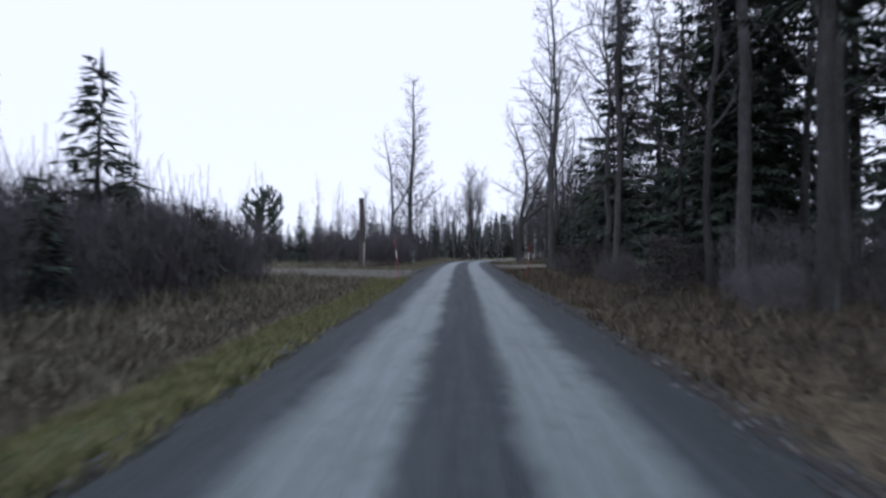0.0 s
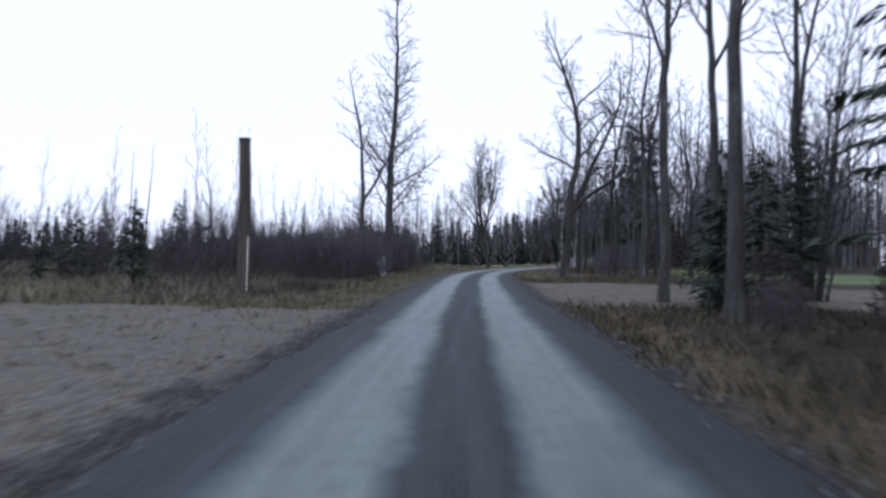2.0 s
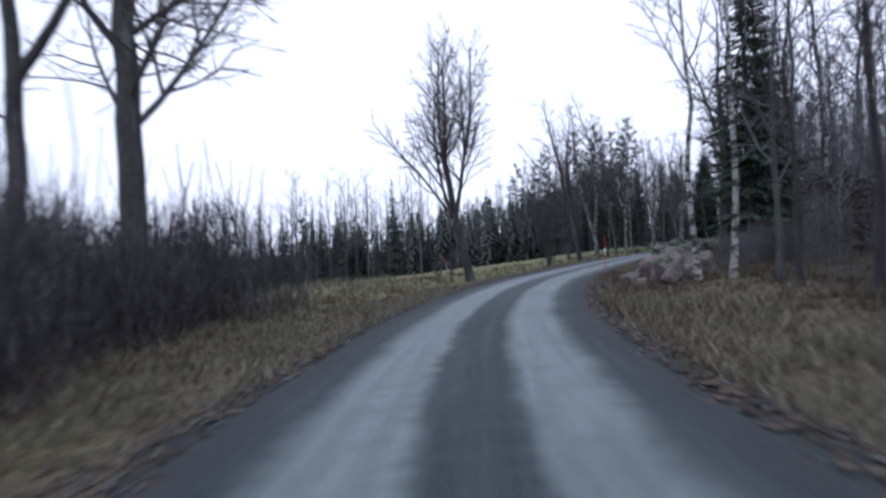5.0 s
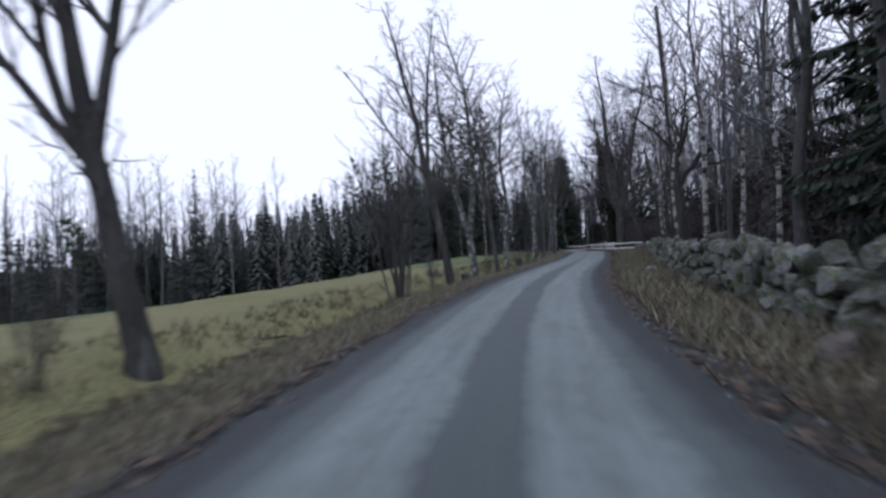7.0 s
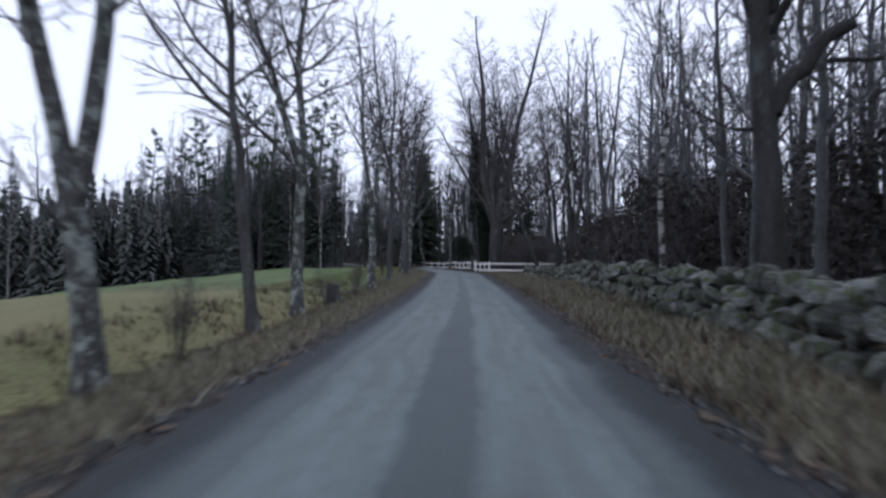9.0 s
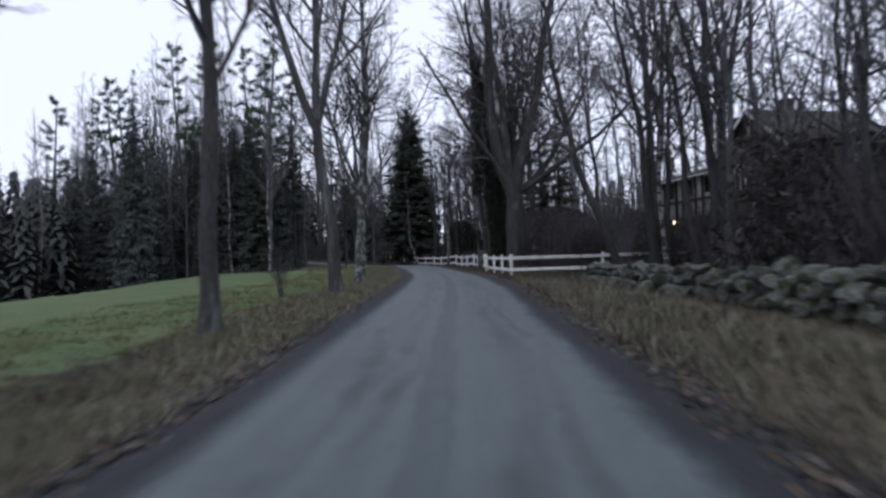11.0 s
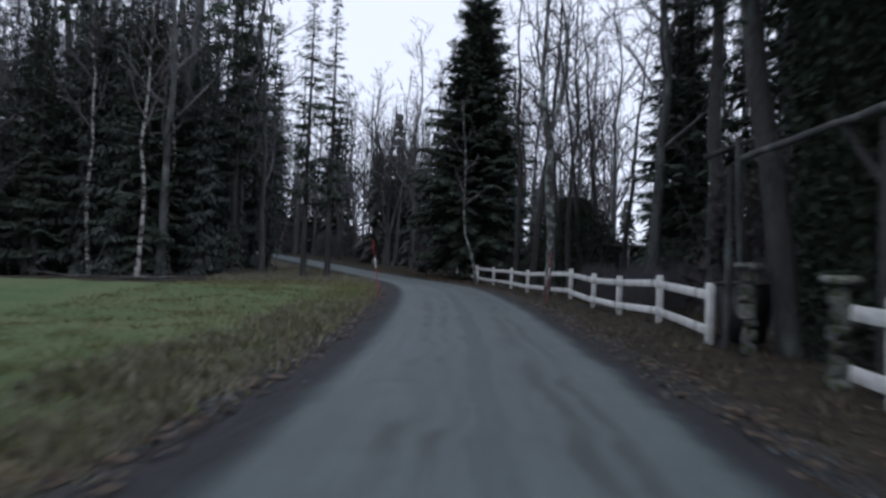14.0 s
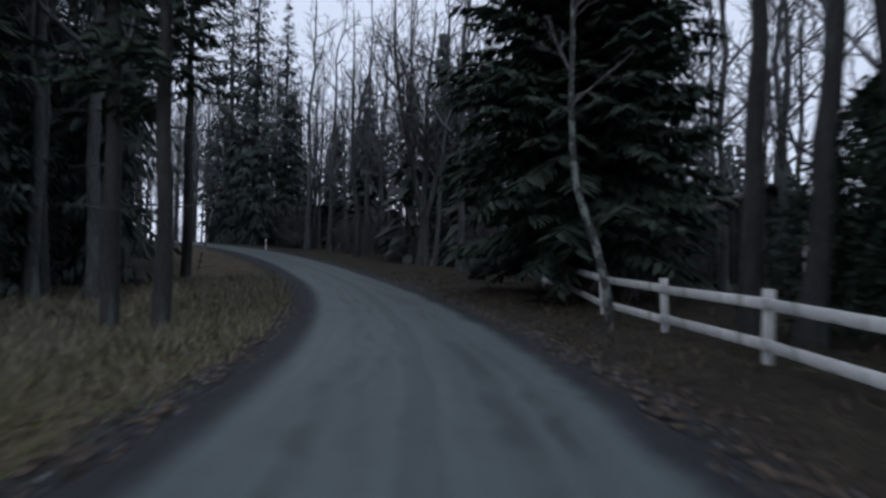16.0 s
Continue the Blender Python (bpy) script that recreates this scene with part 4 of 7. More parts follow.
def old_oak():
    rs = np.random.RandomState(31)
    wood, crown = Soup(), Soup()
    pts = wander(rs, (0, 0, -0.25), (0, 0, 1), 13.5, 14, 0.025, 0)
    rad = np.linspace(0.25, 0.09, 15)
    rad[0] = 0.36
    wood.tube(pts, rad, 12)
    right, ahead = np.array([0.86, -0.5, 0]), np.array([0.5, 0.86, 0])
    limbs = []
    for p, d, ln, r, tip in (((0, 0, 3.7), right * 0.8 + np.array([0, 0, 0.85]), 2.6, 0.17, 0.13), ((0.9, -0.5, 4.7), right + np.array([0, 0, -0.5]), 2.6, 0.06, 0.02), ((0, 0, 4.7), -right * 0.7 + np.array([0, 0, 1.1]), 4.2, 0.11, 0.03), ((0, 0, 5.6), right * 0.6 + np.array([0, 0, 1.0]), 4.6, 0.11, 0.03),
                             ((0, 0, 6.4), ahead + np.array([0, 0, 0.8]), 4.5, 0.1, 0.03), ((0, 0, 5.2), -ahead + np.array([0, 0, 0.9]), 4, 0.09, 0.03), ((0, 0, 3.3), -right + np.array([0, 0, 0.2]), 1.8, 0.045, 0.02)):
        limbs.append(Soup())
        q = heavy_limb(limbs[-1], rs, p, d, ln, r, tip, 0.2)
        shoots(rs, wood, crown, q, np.linspace(r, 0.03, 10), ln * 0.45, 8, 1, 52, 0.17, 0.06, 0.3, 0.007)
    shoots(rs, wood, crown, pts, rad, 3.6, 12, 1, 55, 0.16, 0.07, 0.5, 0.007)
    tree_thing("old_oak", (28.2, 106.9), (wood, crown, *limbs), DARK_BARK, TWIG, "dark old oak with a broken-off heavy limb")


def ivy_group():
    rs = np.random.RandomState(33)
    at = (55.7, 160.1)
    t = thing("ivy_clad_ash", (*at, lie(*at)), "old ash with trunk and limbs wrapped in dark ivy", "tree")
    wood, crown, ivy = Soup(), Soup(), Soup()
    right = np.array([0.9, -0.43, 0])
    for off, d, ln, r, coat, start in (((0, 0), (-0.02, 0.03, 1), 19, 0.4, 40000, 0.02), ((0.5, 0.6), (0.10, 0.16, 1), 17, 0.22, 15000, 0.02), ((-0.3, 0.5), (-0.12, 0.1, 1), 17, 0.2, 9000, 0.33)):
        q = wander(rs, (off[0], off[1], -0.25), d, ln, 12, 0.05, 0.04)
        rad = np.linspace(r, r * 0.25, 13)
        rad[0] *= 1.3
        wood.tube(q, rad, 10)
        shoots(rs, wood, crown, q, rad, 5.0, 15, 1, 56, 0.17, 0.04, 0.3, 0.009)
        u = rs.uniform(start, 0.8, coat)
        c = np.stack([np.interp(u, np.linspace(0, 1, 13), q[:, k]) for k in range(3)], 1)
        a = rs.uniform(0, 6.283, coat)
        lump = 0.8 + 0.35 * np.sin(a * 2 + u * 31) * np.sin(u * 47 + a)
        rr = (0.25 + 0.75 * rs.uniform(0, 1, coat) ** 1.3) * np.interp(u, [0, 0.12, 0.26, 0.36, 0.5, 0.8], [0.45, 0.65, 0.85, 1.7, 1.35, 0.3]) * lump
        rr = np.maximum(rr, np.interp(u, [0, 1], [r * 1.2, r * 0.3]) * rs.uniform(1.0, 1.35, coat))
        o = c + np.stack([np.cos(a) * rr, np.sin(a) * rr, rs.normal(0, 0.25, coat)], 1)
        e1, e2 = rs.normal(0, 0.03, (coat, 3)), rs.normal(0, 0.03, (coat, 3))
        ivy.add(np.stack([o - e1, o + e2, o + e1, o - e2], 1).reshape(-1, 3), np.arange(4 * coat).reshape(coat, 4))
    for z, d, ln, r in ((6.6, right + np.array([0, 0, 0.35]), 7, 0.14), (8.2, -right + np.array([0, 0, 0.7]), 5, 0.11)):
        q = heavy_limb(wood, rs, (0, 0, z), d, ln, r, 0.03, 0.13, 0.02)
        shoots(rs, wood, crown, q, np.linspace(r, 0.03, 10), 2.6, 11, 1, 50, 0.2, 0.02, 0.2, 0.007)
    part("trunk", wood, DARK_BARK, t, "", True)
    part("crown", crown, TWIG, t, "bare fine twigs")
    part("ivy", ivy, IVY, t, "dark evergreen ivy")


def broken_tree():
    """A dead stub whose broken-off top still hangs across it."""
    rs = np.random.RandomState(191)
    wood, crown, top = Soup(), Soup(), Soup()
    pts = wander(rs, (0, 0, -0.2), (0, 0, 1), 4.4, 8, 0.02, 0)
    wood.tube(pts, np.linspace(0.11, 0.075, 9), 9, True)
    a = np.array([-0.62, 0.65, 3.75])
    q = wander(rs, a, (0.67, -0.7, 0.33), 3.3, 8, 0.03, 0)
    top.tube(q, np.linspace(0.075, 0.03, 9), 8, True)
    shoots(rs, wood, crown, q, np.linspace(0.07, 0.03, 9), 0.8, 6, 2, 50, 0.15, 0.02, 0.4, 0.007)
    t = tree_thing("broken_tree", (59.0, 165.1), (wood, crown), BARK, TWIG, "dead tree stub with its snapped top hanging across")
    part("snapped_top", top, BARK, t, "", True)


def bowed_birch():
    """A thin birch that leaves its foot to one side and then rises straight."""
    rs = np.random.RandomState(42)
    left = np.array([-0.95, 0.31, 0])
    h = np.array([-0.2, 0.3, 0.9, 1.6, 2.2, 2.8, 3.6, 4.6, 5.8, 7.2, 8.6, 10.0])
    out = np.array([0, 0.02, 0.12, 0.30, 0.50, 0.68, 0.78, 0.80, 0.76, 0.80, 0.95, 1.05])
    pts = left[None] * out[:, None] + np.stack([rs.normal(0, 0.012, 12), rs.normal(0, 0.012, 12), h], 1)
    rad = np.linspace(0.095, 0.03, 12)
    wood, crown = Soup(), Soup()
    wood.tube(pts, rad, 9)
    shoots(rs, wood, crown, pts, rad, 1.8, 9, 1, 42, 0.14, 0.06, 0.6, 0.007)
    tree_thing("bowed_birch", (62.0, 186.3), (wood, crown), LICHEN_BARK, RED_TWIG, "young birch with a bowed grey stem by the fence")


old_oak()
ivy_group()
tree_thing("evergreen_bush", (66.2, 183.4), grow_hedge(190, 4.7, 2.7, 14000, True), DARK_BARK, IVY, "large dense dark evergreen bush behind the fence", category="shrub")
tree_thing("big_spruce", (64.6, 192.6), grow_spruce(41, 21, 4.9, 0.25, 16, 0.08), DARK_BARK, NEEDLES, "tall dense dark spruce hanging over the fence")
bowed_birch()
broken_tree()
tree_thing("spreading_maple", (64.2, 210.8), grow_tree(43, 16, 0.36, (0, 0), fork=2.6, stems=[(170, 16, 13, 0.7), (100, 8, 13, 0.75), (0, 14, 13, 0.7), (40, 26, 11, 0.5), (200, 30, 11, 0.5)], limbs=26, spread=42, reach=0.28), BARK, TWIG,
           "wide bare maple with greenish limbs beyond the bend")
for k, (x, y, r, tall, ln) in enumerate([(54.0, 186.9, 0.15, 15, (-0.02, 0)), (53.0, 188.0, 0.16, 16, (0.0, 0.01))]):
    t = tree_thing("roadside_spruce", (x, y), grow_spruce(44 + k, tall, 2.2, 0.6, 6, 0.28, r), DARK_BARK, NEEDLES, "tall spruce with a bare lower trunk at the bend", "spruces at the bend")
    rs = np.random.RandomState(180 + k)
    for z, way, ln in ((2.05, 1, 0.9), (2.1, -1, 1.0), (2.9, -1, 0.8), (3.4, 1, 1.1), (3.9, -1, 1.2), (4.4, 1, 0.9)):
        so = Soup()
        q = wander(rs, (0, 0, z), (0.95 * way, -0.3 * way + rs.normal(0, 0.2), 0.05), ln, 5, 0.09, -0.02)
        so.tube(q, np.linspace(0.02, 0.007, 6), 5)
        part("dead_branch", so, BARK, t, "dry grey dead branch", True)

tree_thing("roadside_spruce", (52.8, 201.7), grow_spruce(47, 18, 3.3, 0.5, 7, 0.42, 0.2), DARK_BARK, NEEDLES, "tall spruce with a bare lower trunk at the bend", "spruces at the bend")

# kinds that repeat: built once, then set out again and again
KITS = {}


def kit(key, name, soups, wood_mat, twig_mat, label, group, xy, category="tree"):
    KITS[key] = tree_thing(name, xy, soups, wood_mat, twig_mat, label, group, 0, category)


kit("bare0", "bare_tree", grow_tree(51, 13, 0.15, (0.02, 0), limbs=13, spread=42, lo=0.35, reach=0.24, thin=0.008), BARK, TWIG, "leafless forest tree with a grey trunk", "woodland trees", (10.0, 54.8))
kit("bare1", "bare_tree", grow_tree(52, 14, 0.16, (-0.03, 0.02), fork=5, stems=[(170, 12, 9, 0.9), (0, 15, 8.5, 0.8)], limbs=14, spread=45, reach=0.26, thin=0.008), BARK, TWIG, "leafless forest tree with a forked grey trunk", "woodland trees", (60.8, 141.0))
kit("bare2", "bare_alder", grow_tree(53, 12, 0.105, (0.05, -0.03), limbs=12, spread=40, lo=0.3, reach=0.26, curl=0.14, thin=0.008), DARK_BARK, TWIG, "slender crooked leafless alder", "woodland trees", (8.8, 55.9))
# woodland trees carry the haze in their paler bark and twig colours
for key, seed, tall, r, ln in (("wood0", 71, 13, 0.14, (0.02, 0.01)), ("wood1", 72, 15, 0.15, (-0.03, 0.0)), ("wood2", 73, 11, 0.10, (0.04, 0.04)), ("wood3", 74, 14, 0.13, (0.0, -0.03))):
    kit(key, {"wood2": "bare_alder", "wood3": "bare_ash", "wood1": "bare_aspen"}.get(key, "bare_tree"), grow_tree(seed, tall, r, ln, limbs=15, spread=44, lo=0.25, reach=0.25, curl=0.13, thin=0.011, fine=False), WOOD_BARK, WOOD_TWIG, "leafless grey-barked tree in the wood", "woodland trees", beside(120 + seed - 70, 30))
kit("birch0", "birch", grow_tree(54, 14, 0.12, (0.01, 0.0), limbs=15, spread=35, lo=0.4, reach=0.2, thin=0.007), BIRCH_BARK, RED_TWIG, "leafless birch with a white black-marked trunk", "birches", (23.85, 99.5))
kit("birch1", "birch", grow_tree(55, 12, 0.09, (-0.04, 0.01), limbs=12, spread=35, lo=0.45, reach=0.2, thin=0.008, fine=False), BIRCH_BARK, RED_TWIG, "slim leafless birch with a pale trunk", "birches", (25.1, 102.9))
kit("pole", "tall_aspen", grow_tree(56, 17, 0.16, (0.0, 0.0), limbs=15, spread=50, lo=0.42, reach=0.17, thin=0.008), BARK, TWIG, "tall straight leafless aspen with a clean trunk", "woodland trees", (5.73, 34.5))
kit("spruce0", "spruce", grow_spruce(57, 16, 2.9, 0.42, 7, 0.06), DARK_BARK, NEEDLES, "dark green forest spruce with drooping branches", "spruces", (8.6, 32.1))
kit("spruce1", "spruce", grow_spruce(58, 13, 2.3, 0.42, 7, 0.1), DARK_BARK, NEEDLES, "dark green narrow spruce", "spruces", (9.8, 27.0))
kit("spruce2", "spruce", grow_spruce(59, 19, 2.6, 0.6, 6, 0.3, 0.2), DARK_BARK, NEEDLES, "tall spruce with a bare dark lower trunk", "spruces", (6.9, 11.8))
# spruces of the wood, with the haze-lightened needles
for key, seed, tall, wide in (("fir0", 75, 17, 2.9), ("fir1", 76, 14, 2.3), ("fir2", 77, 20, 3.0)):
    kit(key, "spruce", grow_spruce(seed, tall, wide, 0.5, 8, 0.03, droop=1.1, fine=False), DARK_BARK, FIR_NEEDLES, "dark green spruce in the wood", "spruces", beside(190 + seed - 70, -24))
kit("young0", "young_spruce", grow_spruce(60, 2.6, 1.0, 0.2, 6, 0.04, fine=False), DARK_BARK, NEEDLES, "young bushy spruce in the thicket", "young spruces", (-9.5, 44.0))
kit("young1", "young_spruce", grow_spruce(61, 4.0, 1.35, 0.24, 6, 0.04, fine=False), DARK_BARK, NEEDLES, "young dark spruce rising from the thicket", "young spruces", (-15.5, 62))
kit("shrub0", "thicket_shrub", grow_brush(62, 2.3, 1.25, 1000), THICKET, THICKET, "dense leafless thicket of thin upright shoots", "thicket", (-8.0, 44.5), "shrub")
kit("hedge", "beech_bush", grow_hedge(67, 3.0, 1.5), TWIG, BEECH, "dense bush with withered dark brown leaves", "beech bushes", (60.4, 156.5), "shrub")
kit("shrub1", "thicket_shrub", grow_brush(63, 3.3, 1.1, 1100), THICKET, THICKET, "tall leafless thicket of thin shoots", "thicket", (-9.0, 50.0), "shrub")
kit("whip", "sapling", grow_tree(64, 6.5, 0.035, (0.03, 0), limbs=12, spread=28, lo=0.35, reach=0.14, thin=0.006, flare=1.1, fine=False), TWIG, RED_TWIG, "thin bare birch sapling", "saplings", (-10.5, 23.0))
kit("clump", "hazel_clump", grow_shrub(65, 6.6, 14, 1.2), BARK, TWIG, "many-stemmed bare hazel clump at the field edge", "hazels", (10.9, 98.1), "shrub")
kit("pine", "pine", grow_pine(66, 15, 3.0), BARK, PINE_NEEDLES, "tall pine with a bare trunk and tufted crown", "pines", (-20.0, 190.0))
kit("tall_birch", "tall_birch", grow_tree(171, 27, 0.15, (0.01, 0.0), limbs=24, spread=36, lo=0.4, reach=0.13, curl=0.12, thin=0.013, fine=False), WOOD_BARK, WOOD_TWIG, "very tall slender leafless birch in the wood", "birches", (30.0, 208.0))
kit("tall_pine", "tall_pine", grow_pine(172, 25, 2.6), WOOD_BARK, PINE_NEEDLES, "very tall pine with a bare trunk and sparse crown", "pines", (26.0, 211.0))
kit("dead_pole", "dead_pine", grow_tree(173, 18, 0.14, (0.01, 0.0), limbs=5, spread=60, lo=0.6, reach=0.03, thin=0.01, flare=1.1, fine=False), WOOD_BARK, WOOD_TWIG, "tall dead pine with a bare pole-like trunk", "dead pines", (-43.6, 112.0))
kit("young_pine", "young_pine", grow_young_pine(68, 3.3, 1.0), BARK, PINE_NEEDLES, "bushy young pine with upturned shoots at the thicket's end", "young pines", (-6.8, 24.3))
TAKEN = []


def clear(x, y):
    """True on the road, in the open bend and on the lawn behind the yard, where no tree stands."""
    s, d, _ = along(x, y)
    bend = 186 < y < 250 and x > 52.3 - 0.16 * (y - 190) and d[0] < 5.5
    return abs(d[0]) < 4.6 or bend or (54 < s[0] < 80 and 10.5 < d[0] < 36) or (24 < s[0] < 39 and -20 < d[0] < -2 and not (s[0] < 28 and d[0] < -7.6 - 0.45 * (s[0] - 23)))


def free(x, y, gap):
    if clear(x, y):
        return False
    if any((x - a) ** 2 + (y - b) ** 2 < gap * gap for a, b in TAKEN):
        return False
    TAKEN.append((x, y))
    return True


def scatter(seed, count, keys, s_range, d_range, gap, size=(0.8, 1.2), tries=12):
    """Sets out kinds at random beside the road, no two closer than gap."""
    rs = np.random.RandomState(seed)
    done = 0
    for _ in range(count * tries):
        if done >= count:
            break
        x, y = beside(rs.uniform(*s_range), rs.uniform(*d_range))
        if free(x, y, gap):
            plant(KITS[keys[rs.randint(len(keys))]], (x, y), rs.uniform(*size), rs.uniform(0, 360))
            done += 1


def at_edge(seed, count, keys, corners, deep, gap, size=(0.8, 1.2)):
    """Sets out kinds along a line of corners, reaching deep to its left."""
    rs = np.random.RandomState(seed)
    c = np.array(corners, float)
    run = np.r_[0, np.cumsum(np.hypot(*np.diff(c, axis=0).T))]
    done = 0
    for _ in range(count * 12):
        if done >= count:
            break
        u = rs.uniform(0, run[-1])
        p = np.array([np.interp(u, run, c[:, k]) for k in (0, 1)])
        q = np.array([np.interp(min(u + 1, run[-1]), run, c[:, k]) - np.interp(max(u - 1, 0), run, c[:, k]) for k in (0, 1)])
        q /= np.hypot(*q)
        p = p + np.array([-q[1], q[0]]) * deep * rs.uniform(0, 1) ** 1.4
        if free(p[0], p[1], gap):
            plant(KITS[keys[rs.randint(len(keys))]], p, rs.uniform(*size), rs.uniform(0, 360))
            done += 1


def thicket_mass(label, seed, count, s_range, d_range, tall, wide, shoots_each=420):
    """Far undergrowth that nobody could count: clouds of thin upright shoots in one mesh."""
    rs = np.random.RandomState(seed)
    P, Q, W = [], [], []
    for _ in range(count):
        x, y = beside(rs.uniform(*s_range), rs.uniform(*d_range))
        if clear(x, y):
            continue
        k = rs.uniform(0.75, 1.25)
        a, o = rs.uniform(0, 6.283, shoots_each), np.sqrt(rs.uniform(0, 1, shoots_each)) * wide * k
        z = tall * k * rs.uniform(0, 0.8, shoots_each) * (1 - 0.25 * (o / (wide * k)) ** 2)
        b = np.stack([x + np.cos(a) * o, y + np.sin(a) * o, lie(x, y) + z - 0.1], 1)
        up = np.stack([rs.normal(0, 0.28, shoots_each), rs.normal(0, 0.28, shoots_each), rs.uniform(0.35, 1.0, shoots_each)], 1) * rs.uniform(0.6, 1.3, (shoots_each, 1)) * k
        P.append(b)
        Q.append(b + up)
        W.append(rs.uniform(0.009, 0.018, shoots_each))
    P, Q, W = np.vstack(P), np.vstack(Q), np.concatenate(W)
    D = Q - P
    E = np.stack([D[:, 1] - 0.6 * D[:, 2], -D[:, 0] + 0.35 * D[:, 2], 0.6 * D[:, 0] - 0.35 * D[:, 1]], 1)
    E *= (W / (np.linalg.norm(E, axis=1) + 1e-9))[:, None]
    so = Soup()
    so.add(np.stack([P - E, P + E, Q], 1).reshape(-1, 3), np.arange(3 * len(P)).reshape(-1, 3))
    tagged(part("undergrowth", so, THICKET), label, "undergrowth", kind="stuff")


